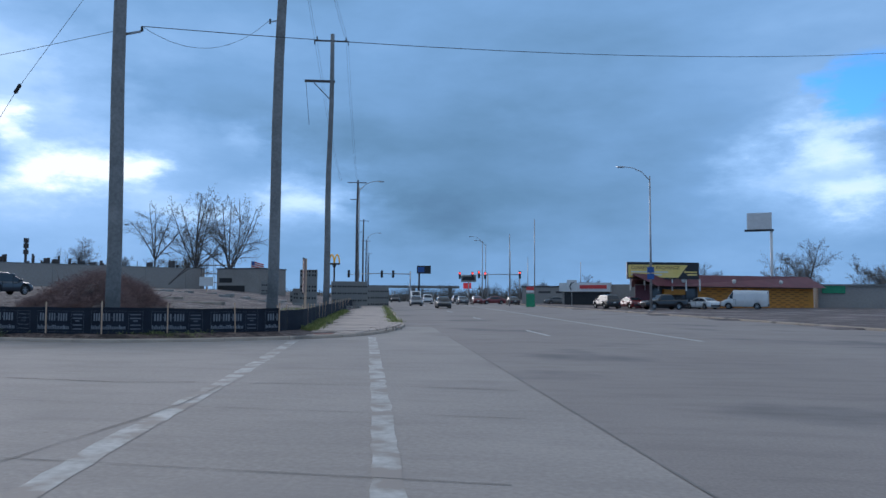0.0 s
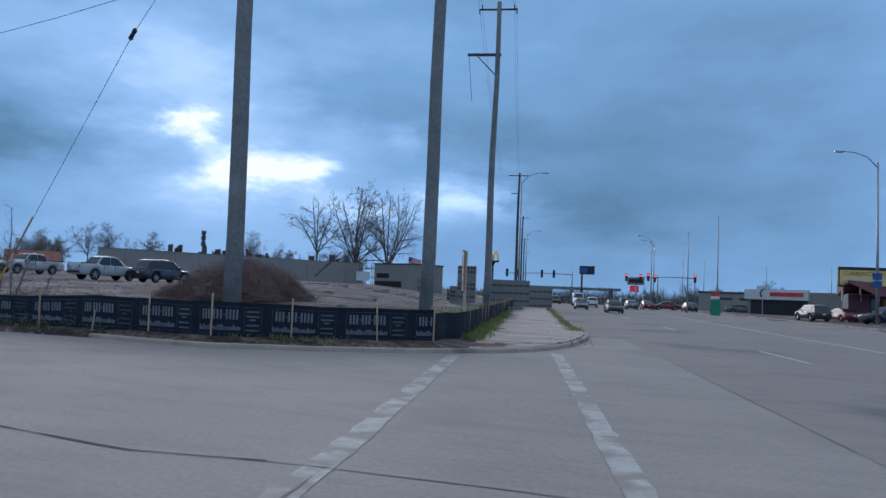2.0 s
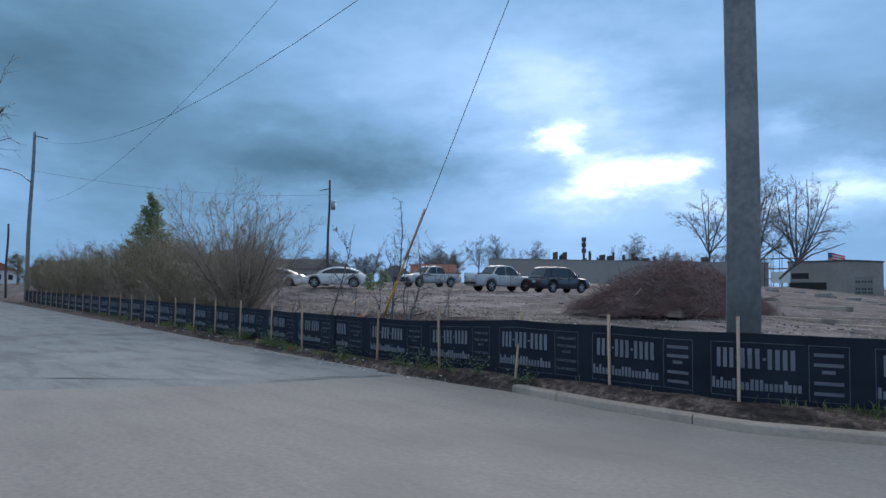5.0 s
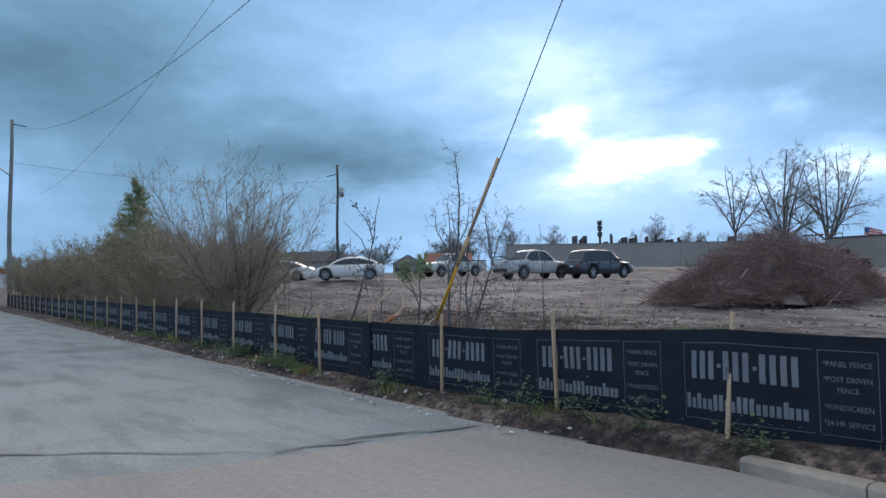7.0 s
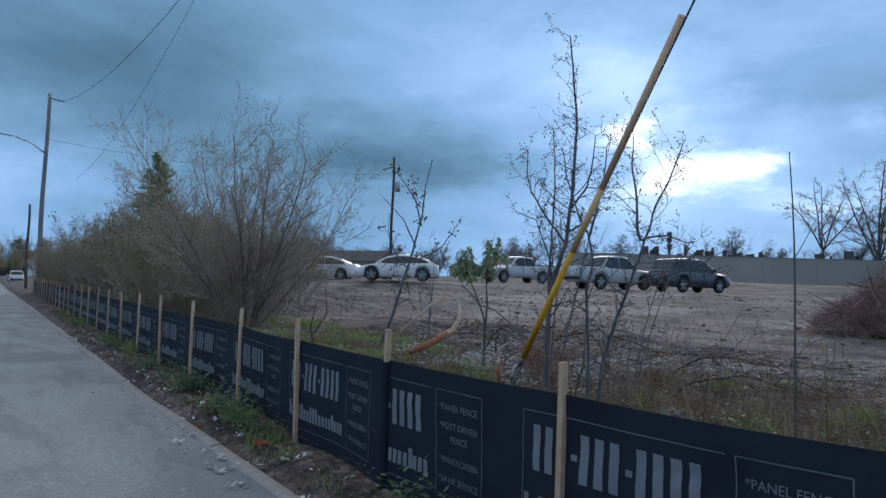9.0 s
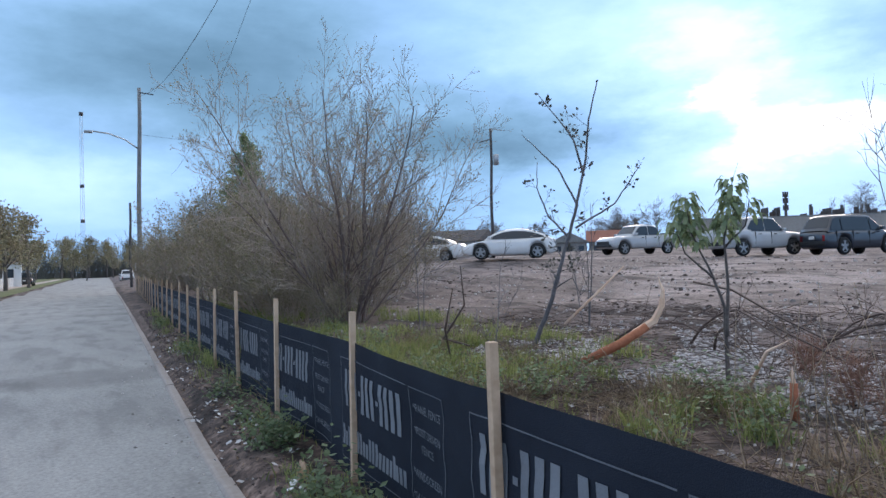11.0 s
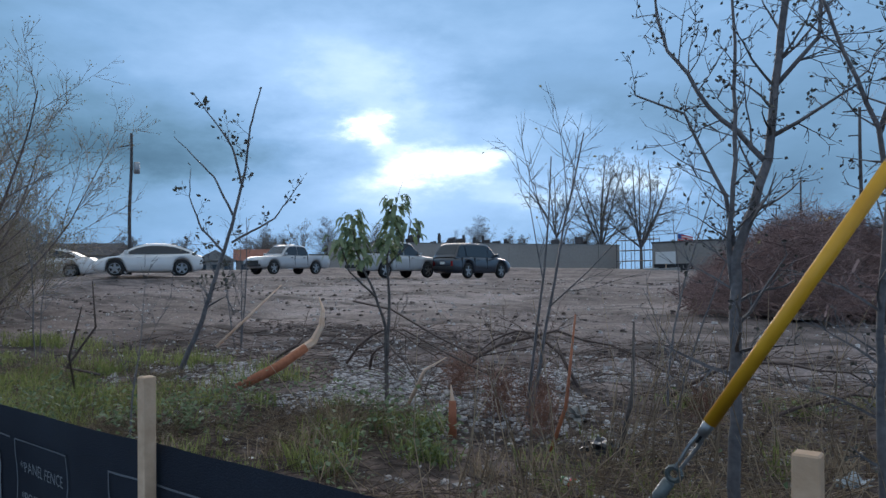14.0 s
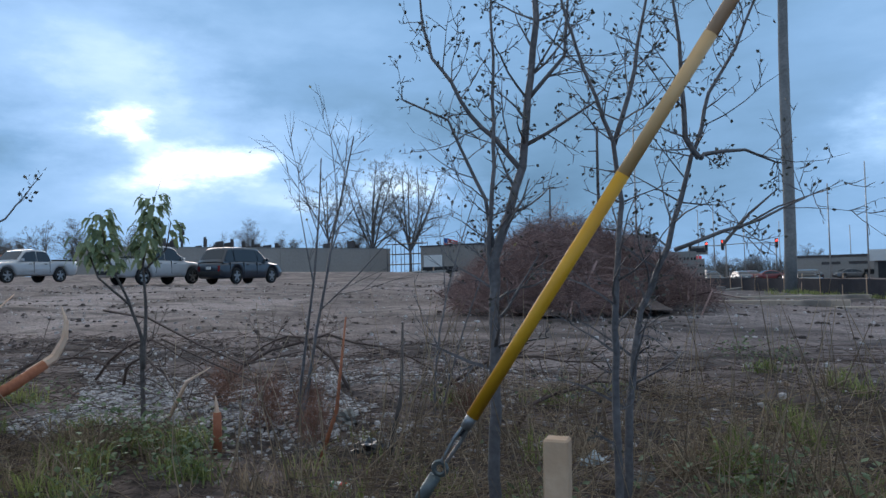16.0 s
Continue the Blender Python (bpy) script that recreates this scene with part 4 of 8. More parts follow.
# a thicket along the fence, plant by plant
hedge = []
for k in range(4):
    hedge.append(multi_stem(40 + k, 13, 3.6, (5, 48), 0.028, bush_cfg(seg=0.4, kids=(9, 7, 2), ratio=0.45, mn=0.005), 0.7).put(
        "thicket_shrub", "dense brown budding shrub in a thicket along the fence", "shrub", M["hedge_twig"], M["hedge_twig"], on_ground(-36.0 - 2.1 * k, 24.6 + 0.4 * (k % 3), 60 * k, 1.0),
        "thicket along the fence", M["bud_brown"], 0.055, 0.75, 2))
r = random.Random(8)
for k in range(22):
    x = -36.5 - 1.1 * k + r.uniform(-0.8, 0.8)
    y = 23.4 + 0.06 * (-x - 36) + r.uniform(0.3, 4.6)
    copy_thing(hedge[k % 4], on_ground(x, y, r.uniform(0, 360), r.uniform(0.75, 1.15)))
for k in range(20):
    x = -59.5 - 0.62 * k + r.uniform(-0.5, 0.5)
    copy_thing(hedge[(k * 3) % 4], on_ground(x, 24.4 + 0.05 * (-x - 60) + r.uniform(0.2, 4.5), r.uniform(0, 360), r.uniform(0.75, 1.05)))
for x, y, s in ((-31.0, 24.3, 0.32), (-31.9, 24.1, 0.36), (-32.3, 25.6, 0.45), (-33.0, 23.9, 0.5), (-35.2, 24.2, 0.75), (-36.0, 26.5, 0.9), (-38.6, 25.4, 1.0), (-34.5, 26.6, 0.7), (-38.5, 29.5, 0.7), (-33.5, 24.2, 0.75), (-44.5, 29.8, 0.8)):
    copy_thing(hedge[int(s * 20) % 4], on_ground(x, y, x * 40, s))


def conifer(seed, height, width, at):
    w = random.Random(seed)
    ob = thing("conifer", "yellow-green pointed conifer rising out of the thicket", "tree")
    part("trunk", tube_mesh("trunk", [(0, 0, -0.1), (0, 0, height * 0.5), (0, 0, height * 0.97)], [0.11, 0.07, 0.01], M["bark"], 7), ob)
    V, Fc = [], []
    whorls = 30
    for k in range(whorls):
        f = (k + 0.5) / whorls
        z = height * (0.10 + 0.88 * f)
        for j in range(9 if f < 0.8 else 6):
            a = w.uniform(0, 6.283)
            reach = width * (1 - f) ** 0.85 * w.uniform(0.55, 1.12) + 0.08
            d = Vector((math.cos(a), math.sin(a), w.uniform(0.05, 0.55))).normalized()
            p0 = Vector((0, 0, z + w.uniform(-0.1, 0.1)))
            tube_lists(V, Fc, p0, p0 + d * reach, 0.012, 0.004, 3)
            for i in range(int(26 + 44 * reach)):
                g = w.random() ** 0.7
                p = p0 + d * reach * g + Vector((w.gauss(0, 0.07), w.gauss(0, 0.07), w.gauss(-0.02, 0.06)))
                e = (d * 0.7 + Vector((w.gauss(0, 0.5), w.gauss(0, 0.5), w.gauss(0.2, 0.4)))).normalized()
                sd = e.orthogonal().normalized() * 0.020
                b = len(V)
                V += [p - sd, p + sd, p + e * w.uniform(0.09, 0.20)]
                Fc.append((b, b + 1, b + 2))
    part("needles", mesh_of("needles", V, Fc, M["fir"]), ob)
    ob.matrix_world = at
    return ob


conifer(3, 6.7, 2.3, on_ground(-47.6, 26.6))

# saplings in the foreground, each grown on its own
sap = bush_cfg(seg=0.3, kids=(14, 7, 3), ratio=0.36, wig=0.19, up=(0.03, 0.07, 0.04), angle=(28, 58), bare=0.3, mn=0.0028, split=0.011)


def sapling(seed, x, y, height, rad, lean, cfg, stems=1, label="leafless young tree with opening buds behind the fence", bud_share=0.25, mat="sapbark", bud_size=0.03):
    w = Wood(seed)
    for k in range(stems):
        a = 6.28 * k / stems + seed
        d = Vector((lean[0] + (0.16 * math.cos(a) if stems > 1 else 0), lean[1] + (0.16 * math.sin(a) if stems > 1 else 0), 1))
        w.grow((0.04 * k * math.cos(a), 0.04 * k * math.sin(a), -0.1), d, height * (1 - 0.12 * k), rad * (1 - 0.15 * k), 0, cfg)
    return w.put("sapling", label, "sapling", M[mat], M[mat], on_ground(x, y), "saplings behind the fence", M["bud"], bud_size, bud_share)


twiggy = bush_cfg(seg=0.09, kids=(2, 3, 2), ratio=0.5, wig=0.22, up=(0.02, 0.05, 0.05), angle=(30, 70), bare=0.3, mn=0.0026, split=0.05)
RIGHT = Vector((0.917, 0.398, 0))


def bent_sapling(seed, x, y, right, stems, label, per_metre=7, twig=0.34, bud_size=0.022, bud_share=0.6, mat="sapbark", depth=0.05, size=1.0, lift=0.0):
    """A young tree of several stems; each stem: its radius at the foot and its bends."""
    w = Wood(seed)
    for r0, bends in stems:
        bends = [(a * size, h * size + (lift if h > -0.05 else 0.0)) for a, h in bends]
        w.limb(bends, right, r0, max(0.004, r0 * 0.22), per_metre, twiggy, depth, twig=twig)
    return w.put("sapling", label, "sapling", M[mat], M[mat], on_ground(x, y), "saplings behind the fence", M["bud_dark"], bud_size, bud_share)


bent_sapling(21, -18.22, 23.04, RIGHT, [
    (0.031, [(0, -0.1), (0.03, 0.77), (0.04, 1.24), (0.21, 1.73), (0.27, 2.23), (0.30, 2.52), (0.31, 2.96), (0.27, 3.35), (0.24, 3.7), (0.2, 4.05)]),
    (0.013, [(0.2, 1.72), (0.07, 1.89), (-0.06, 2.03), (-0.16, 2.2), (-0.26, 2.34), (-0.31, 2.52), (-0.33, 2.8)]),
    (0.011, [(0.04, 1.3), (0.01, 1.56), (-0.18, 2.0), (-0.43, 2.1)]),
    (0.013, [(0.03, 0.95), (0.01, 1.34), (0.05, 1.73), (0.06, 2.46), (0.05, 3.0)]),
    (0.011, [(0.25, 2.1), (0.45, 2.33), (0.48, 2.52), (0.52, 2.9)]),
    (0.010, [(0.23, 1.85), (0.47, 1.99), (0.63, 2.09)])], "smooth grey leafless young tree with opening buds behind the fence", 13, 0.30, size=0.853, lift=0.30)
bent_sapling(22, -17.66, 22.97, RIGHT, [
    (0.021, [(0, -0.1), (0.02, 0.46), (0.01, 0.83), (0.02, 1.2), (0.07, 1.48), (0.02, 1.79), (-0.08, 2.01), (-0.17, 2.27), (-0.22, 2.4), (-0.28, 2.7)]),
    (0.012, [(0.03, 1.77), (0.14, 2.16), (0.19, 2.4), (0.23, 2.7)])], "dark slender leafless young tree behind the fence", 13, 0.32, size=0.83, lift=0.36)
bent_sapling(23, -17.64, 23.08, RIGHT, [
    (0.022, [(0, -0.1), (0.06, 0.19), (0.12, 0.48), (0.19, 0.75), (0.35, 1.12), (0.52, 1.66), (0.59, 1.84), (0.64, 2.04), (0.8, 2.31), (0.95, 2.7)]),
    (0.014, [(0.51, 1.63), (0.45, 1.76), (0.44, 2.08), (0.4, 2.43), (0.39, 2.8)]),
    (0.011, [(0.52, 1.63), (0.56, 1.66), (0.8, 1.68), (1.0, 1.6)]),
    (0.010, [(0.34, 1.1), (0.61, 1.2), (0.88, 1.27), (1.2, 1.4)])], "leaning grey leafless young tree with many side twigs", 15, 0.34, size=0.77, lift=0.52)
open_cfg = bush_cfg(seg=0.4, kids=(5, 4, 1), ratio=0.5, wig=0.11, up=(0.01, 0.06, 0.05), angle=(22, 50), bare=0.3, mn=0.003, split=0.011)
bent_sapling(31, -25.49, 25.46, Vector((0.681, 0.732, 0)), [
    (0.036, [(0, -0.1), (0.29, 0.59), (0.46, 1.12), (0.67, 1.81), (0.84, 2.57), (0.90, 3.1), (1.03, 3.57)]),
    (0.018, [(0.80, 2.36), (0.67, 2.87), (0.5, 3.13), (0.18, 3.56)]),
    (0.017, [(0.70, 1.94), (0.44, 2.49), (-0.05, 2.99)]),
    (0.017, [(0.58, 1.5), (0.29, 1.81), (0.14, 2.23), (0.15, 2.6)]),
    (0.017, [(0.66, 1.64), (1.2, 1.96), (1.58, 2.51)]),
    (0.013, [(0.35, 0.8), (0.6, 0.95), (0.7, 0.7)])], "leafless forked young tree with dark hanging buds on the lot", 3.0, 0.26, 0.06, 0.8, depth=0.12)
sapling(32, -26.6, 27.4, 2.2, 0.016, (0.0, 0.0), open_cfg, 3, bud_share=0.2)
sapling(33, -20.35, 25.2, 2.6, 0.022, (0.12, 0.05), open_cfg, 2, bud_share=0.1)
sapling(34, -19.3, 25.6, 2.1, 0.014, (0.1, 0.05), open_cfg, 2, bud_share=0.1)
sapling(36, -28.5, 25.2, 1.9, 0.014, (-0.1, 0.0), open_cfg, 2, bud_share=0.2)
sapling(37, -22.6, 23.0, 1.4, 0.010, (-0.3, 0.3), open_cfg, 1, bud_share=0.0)
stalk_cfg = bush_cfg(seg=0.3, kids=(1,), wig=0.04, bare=0.6, ratio=0.15, mn=0.004, split=0.03)
sapling(38, -15.66, 22.75, 2.4, 0.014, (0.03, 0.0), stalk_cfg, 1, "thin dead upright stalk behind the fence", 0.0, "bark")

# a small tree in fresh leaf
def leafy_sapling(x, y):
    w = Wood(77)
    right = Vector((0.681, 0.732, 0))
    bare = bush_cfg(seg=0.1, kids=(1,), ratio=0.4, wig=0.1, up=(0.03,), angle=(30, 60), bare=0.3, mn=0.003, split=0.05)
    stems = [(0.024, [(0, -0.1), (-0.01, 0.71), (-0.12, 1.05), (-0.30, 1.45), (-0.34, 1.80)]), (0.020, [(0.0, 0.44), (0.02, 1.04), (0.0, 1.36), (0.10, 1.96)]),
             (0.012, [(-0.10, 1.0), (-0.36, 1.25), (-0.46, 1.55)]), (0.011, [(0.01, 1.3), (0.20, 1.5), (0.24, 1.75)])]
    for r0, bends in stems:
        w.limb(bends, right, r0, 0.004, 1.5, bare, 0.03, twig=0.2)
    ob = w.put("leafy_sapling", "small sapling in drooping fresh green leaf", "sapling", M["bark"], M["bark"], on_ground(x, y))
    V, Fc = [], []
    r = w.r
    for (r0, bends), count in zip(stems, (150, 170, 36, 26)):
        pts = [right * a + Vector((0, 0, h)) for a, h in bends]
        for k in range(count):
            f = 1 - 0.34 * r.random()
            L = (len(pts) - 1) * f
            i = min(int(L), len(pts) - 2)
            p = pts[i].lerp(pts[i + 1], L - i)
            a = r.uniform(0, 6.283)
            out = Vector((math.cos(a), math.sin(a), 0))
            p = p + out * r.uniform(0.01, 0.10) + Vector((0, 0, r.uniform(-0.02, 0.05)))
            size = r.uniform(0.075, 0.14)
            # the blade leaves its stem, arches over and hangs
            side = out.cross(Vector((0, 0, 1))) * size * 0.19
            m1 = p + out * size * 0.42 + Vector((0, 0, size * r.uniform(-0.05, 0.25)))
            m2 = p + out * size * 0.72 + Vector((0, 0, -size * r.uniform(0.15, 0.45)))
            tip = p + out * size * 0.85 + Vector((0, 0, -size * r.uniform(0.5, 0.8)))
            b = len(V)
            V += [p, m1 + side, m1 - side, m2 + side * 0.8, m2 - side * 0.8, tip]
            Fc += [(b, b + 1, b + 2), (b + 1, b + 3, b + 4, b + 2), (b + 3, b + 5, b + 4)]
    part("foliage", mesh_of("leaves", V, Fc, M["leaf"]), ob)
    return ob


leafy_sapling(-21.87, 25.22)


def stick(name, pts, radii, mat, label, n=8, category="branch", tip=None):
    ob = thing(name, label, category)
    part("wood", tube_mesh("wood", pts, radii, M[mat], n), ob)
    if tip:
        part("splinter", tube_mesh("splinter", tip[0], tip[1], M["stripped"], 6), ob, "pale torn wood")
    return ob


# a torn branch and broken stems among the stones
gz0 = ground_height
stick("torn_branch", [(-23.6, 24.84, gz0(-23.6, 24.84) + 0.03), (-23.5, 25.05, 0.46), (-23.40, 25.25, 0.56), (-23.30, 25.55, 0.74)], [0.045, 0.055, 0.055, 0.05], "red_bark",
      "torn red-brown branch with its pale wood bared", 9, tip=([(-23.36, 25.42, 0.66), (-23.27, 25.64, 0.80), (-23.22, 25.72, 0.98), (-23.23, 25.75, 1.15), (-23.30, 25.76, 1.30)], [0.052, 0.046, 0.036, 0.024, 0.006]))
stick("torn_branch", [(-24.94, 25.63, 0.66), (-24.79, 26.05, 1.05), (-24.65, 26.44, 1.42)], [0.02, 0.018, 0.008], "stripped", "pale stripped branch leaning on the stones")
stick("torn_branch", [(-22.9, 25.9, 1.25), (-22.2, 25.7, 1.18), (-21.5, 25.5, 0.95), (-20.9, 25.3, 0.8), (-20.2, 25.2, 0.95)], [0.012, 0.012, 0.01, 0.008, 0.004], "twig", "dark fallen branch lying over the stones")
stick("torn_branch", [(-21.9, 25.5, 1.0), (-21.3, 25.4, 0.8), (-20.6, 25.2, 0.62)], [0.01, 0.009, 0.005], "twig", "dark fallen branch lying over the stones")
stick("broken_stem", [(-20.6, 24.45, gz0(-20.6, 24.45) - 0.05), (-20.6, 24.45, 0.56)], [0.035, 0.03], "red_bark", "broken orange-brown stump with a pale splinter", 7, tip=([(-20.6, 24.45, 0.54), (-20.62, 24.46, 0.68)], [0.022, 0.004]))
stick("broken_stem", [(-19.75, 24.35, gz0(-19.75, 24.35) - 0.05), (-19.62, 24.4, 0.62), (-19.55, 24.42, 1.25)], [0.016, 0.014, 0.006], "red_bark", "split red-brown stem standing in the weeds", 7)
stick("broken_stem", [(-19.3, 24.5, gz0(-19.3, 24.5) - 0.05), (-19.22, 24.6, 0.7), (-19.2, 24.6, 1.2)], [0.018, 0.015, 0.008], "bark", "broken grey stem standing in the weeds", 7)
stick("broken_stem", [(-21.5, 25.0, gz0(-21.5, 25.0) - 0.03), (-21.3, 25.05, 0.68), (-21.1, 25.1, 0.80)], [0.018, 0.016, 0.004], "stripped", "pale torn stump by the small leafy tree", 7)
stick("broken_stem", [(-25.2, 24.0, 0.25), (-24.6, 23.6, 0.75), (-24.2, 23.5, 1.25)], [0.012, 0.012, 0.005], "twig", "dark bent stem rising behind the fence", 6)
stick("broken_stem", [(-25.6, 24.5, 0.4), (-25.4, 24.0, 0.55), (-25.0, 24.1, 1.0), (-24.9, 24.0, 1.5)], [0.016, 0.015, 0.012, 0.005], "twig", "dark bent stem rising behind the fence", 6)


def brush_pile(seed, count, lx, ly, hz, at):
    w = random.Random(seed)
    ob = thing("brush_pile", "large heap of cut reddish-brown brush and branches", "brush pile")
    V, Fc = [], []
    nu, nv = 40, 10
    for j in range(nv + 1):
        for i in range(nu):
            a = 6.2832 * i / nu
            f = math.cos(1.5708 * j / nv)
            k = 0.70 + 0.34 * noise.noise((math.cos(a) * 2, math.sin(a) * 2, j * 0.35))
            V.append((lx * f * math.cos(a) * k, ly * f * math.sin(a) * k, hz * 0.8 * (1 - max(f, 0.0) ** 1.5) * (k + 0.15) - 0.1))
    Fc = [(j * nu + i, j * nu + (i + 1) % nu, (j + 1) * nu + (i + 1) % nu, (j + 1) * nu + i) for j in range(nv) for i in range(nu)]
    # Added solid mound under the sticks, so the gaps between them look dark.
    part("pile_core", mesh_of("heap", V, Fc, M["clod"]), ob, "solid dark filler mound inside the heap")
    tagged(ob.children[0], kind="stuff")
    sets = (([], []), ([], []))
    for k in range(count):
        a, f = w.uniform(0, 6.2832), math.sqrt(w.random())
        lob = 0.88 + 0.42 * noise.noise((math.cos(a) * 2, math.sin(a) * 2, 9.0)) + 0.10 * noise.noise((math.cos(a) * 6, math.sin(a) * 6, f * 4))
        x, y = lx * f * math.cos(a) * lob, ly * f * math.sin(a) * lob
        z = hz * max(0.0, 1 - f ** 1.7) * w.uniform(0.35, 1.0) ** 0.6 * lob
        yaw, el = w.uniform(0, 6.2832), w.gauss(0.15, 0.48)
        d = Vector((math.cos(yaw) * math.cos(el), math.sin(yaw) * math.cos(el), math.sin(el)))
        big = w.random() < 0.012
        L = w.uniform(0.4, 1.3) if not big else w.uniform(1.0, 2.0)
        rr = w.uniform(0.003, 0.0068) if not big else w.uniform(0.012, 0.026)
        p = Vector((x, y, max(z, 0.05))) - d * L * 0.5
        bend = Vector((w.uniform(-1, 1), w.uniform(-1, 1), w.uniform(-0.6, 1))) * 0.16 * L
        m = p + d * L * 0.5 + bend
        q = p + d * L
        VV, FF = sets[1 if big else 0]
        tube_lists(VV, FF, p, m, rr, rr * 0.8, 3)
        tube_lists(VV, FF, m, q, rr * 0.8, rr * 0.3, 3)
        if not big:
            for j in range(2):
                e = m.lerp(q, w.random() * 0.8) + Vector((w.uniform(-1, 1), w.uniform(-1, 1), w.uniform(-0.5, 1))) * 0.28
                tube_lists(VV, FF, m.lerp(q, 0.3 * j), e, rr * 0.6, rr * 0.25, 3)
    o = part("stick_tangle", mesh_of("sticks", *sets[0], M["brush"]), ob)
    tagged(o, kind="stuff")
    o = part("branch_tangle", mesh_of("branches", *sets[1], M["brush"]), ob)
    tagged(o, kind="stuff")
    ob.matrix_world = at
    return ob


brush_pile(2, 18000, 3.4, 6.4, 2.35, on_ground(-19.9, 39.3, 12, 1, 0.05))
stick("snag", [(-15.9, 40.0, 2.2), (-15.2, 40.3, 3.0), (-14.5, 40.4, 3.6)], [0.05, 0.04, 0.02], "bark", "forked grey limb jutting from the brush heap", 6)
stick("snag", [(-15.5, 40.1, 2.6), (-14.6, 39.8, 3.1), (-13.4, 39.8, 3.5)], [0.03, 0.025, 0.01], "bark", "forked grey limb jutting from the brush heap", 6)

# ---- bare trees beyond the lot ----
big_cfg = bush_cfg(seg=1.1, kids=(13, 10, 6, 2), ratio=0.56, wig=0.13, up=(0.0, 0.02, 0.02, 0.02), angle=(30, 60), bare=0.22, mn=0.011, split=0.05)


def bare_tree(seed, height, stems, lean=(0, 12), rad=0.32, cfg=big_cfg, label="tall bare spreading tree beyond the lot", at=Matrix(), group="bare trees"):
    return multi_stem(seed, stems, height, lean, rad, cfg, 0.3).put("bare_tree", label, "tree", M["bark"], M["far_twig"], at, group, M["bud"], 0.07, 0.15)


def vase_tree(seed, height, limbs, lean, rad, at, label="tall bare tree with a rounded fan of fine branches", fork=0.2):
    """A short trunk that forks low into rising limbs with a rounded crown of fine twigs."""
    w = Wood(seed)
    top = Vector((w.r.uniform(-0.3, 0.3), w.r.uniform(-0.3, 0.3), height * fork))
    tube_lists(*w.thick, Vector((0, 0, -0.3)), top * 0.5, rad, rad * 0.85, 8)
    tube_lists(*w.thick, top * 0.5, top, rad * 0.85, rad * 0.75, 8)
    cfg = bush_cfg(seg=0.8, kids=(9, 8, 6, 2), ratio=0.42, wig=0.10, up=(0.03, 0.02, 0.01, 0.0), angle=(30, 64), bare=0.12, mn=0.012, split=0.05)
    for k in range(limbs):
        a = 6.28 * k / limbs + w.r.uniform(-0.35, 0.35)
        t = radians(w.r.uniform(*lean)) if k else 0.05
        d = Vector((math.cos(a) * math.sin(t), math.sin(a) * math.sin(t), math.cos(t)))
        w.grow(top - d * 0.2, d, height * (1 - fork) * (1.0 - 0.16 * t) * w.r.uniform(0.88, 1.0), rad * 0.55, 0, cfg)
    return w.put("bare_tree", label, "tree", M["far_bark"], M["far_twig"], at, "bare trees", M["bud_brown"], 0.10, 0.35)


def far(x, y, s=1.0, rz=0.0):
    return pose(x, y, max(0.1, lot_height(x, y) - 0.2), 0, 0, rz) @ Matrix.Scale(s, 4)


tree_a = vase_tree(61, 23.0, 8, (12, 54), 0.36, far(-70, 148, 1.0, 20))
tree_b = vase_tree(62, 19.5, 5, (12, 48), 0.28, far(-76.5, 142, 1.0, 100), fork=0.34)
tree_c = bare_tree(63, 9.0, 3, (5, 30), 0.16, at=far(-93, 140, 1.15))
tree_d = bare_tree(64, 8.0, 4, (8, 35), 0.13, at=far(-86, 145, 1.2, 50))
for src, x, y, s, a in ((tree_a, -63.2, 150.5, 0.98, 140), (tree_c, -100, 118, 0.8, 20), (tree_d, -109, 104, 0.9, 80), (tree_c, -120, 128, 1.0, 200), (tree_d, -128, 118, 0.9, 10),
                        (tree_b, -150, 150, 0.75, 30), (tree_d, -78, 160, 1.2, 10), (tree_c, -104, 96, 0.65, 33), (tree_d, -140, 96, 0.95, 70), (tree_c, -150, 84, 0.9, 150),
                        (tree_d, -160, 120, 1.1, 15), (tree_c, -175, 95, 1.2, 75), (tree_d, -130, 70, 0.9, 45),
                        (tree_c, 33.0, 122, 0.62, 10), (tree_a, 46, 128, 0.42, 60), (tree_c, 51, 132, 1.0, 190), (tree_d, 62, 128, 0.95, 60), (tree_d, 70, 130, 0.95, 90), (tree_c, 78, 135, 0.9, 20),
                        (tree_d, 5, 215, 0.7, 0), (tree_c, 20, 225, 0.7, 40), (tree_d, 34, 210, 0.6, 80), (tree_c, -2, 230, 0.6, 70), (tree_d, -14, 240, 0.6, 70), (tree_c, 45, 190, 0.5, 70)):
    copy_thing(src, far(x, y, s, a))
# a street tree that overhangs the far side of the side street
bare_tree(66, 11.0, 1, (0, 3), 0.22, bush_cfg(seg=0.8, kids=(13, 9, 5, 2), ratio=0.54, wig=0.12, up=(0.01, 0.02, 0.02, 0.01), angle=(30, 70), bare=0.3, mn=0.007, split=0.03),
          "bare street tree with small buds beside the side street", on_ground(-27.2, 12.5), "street trees")
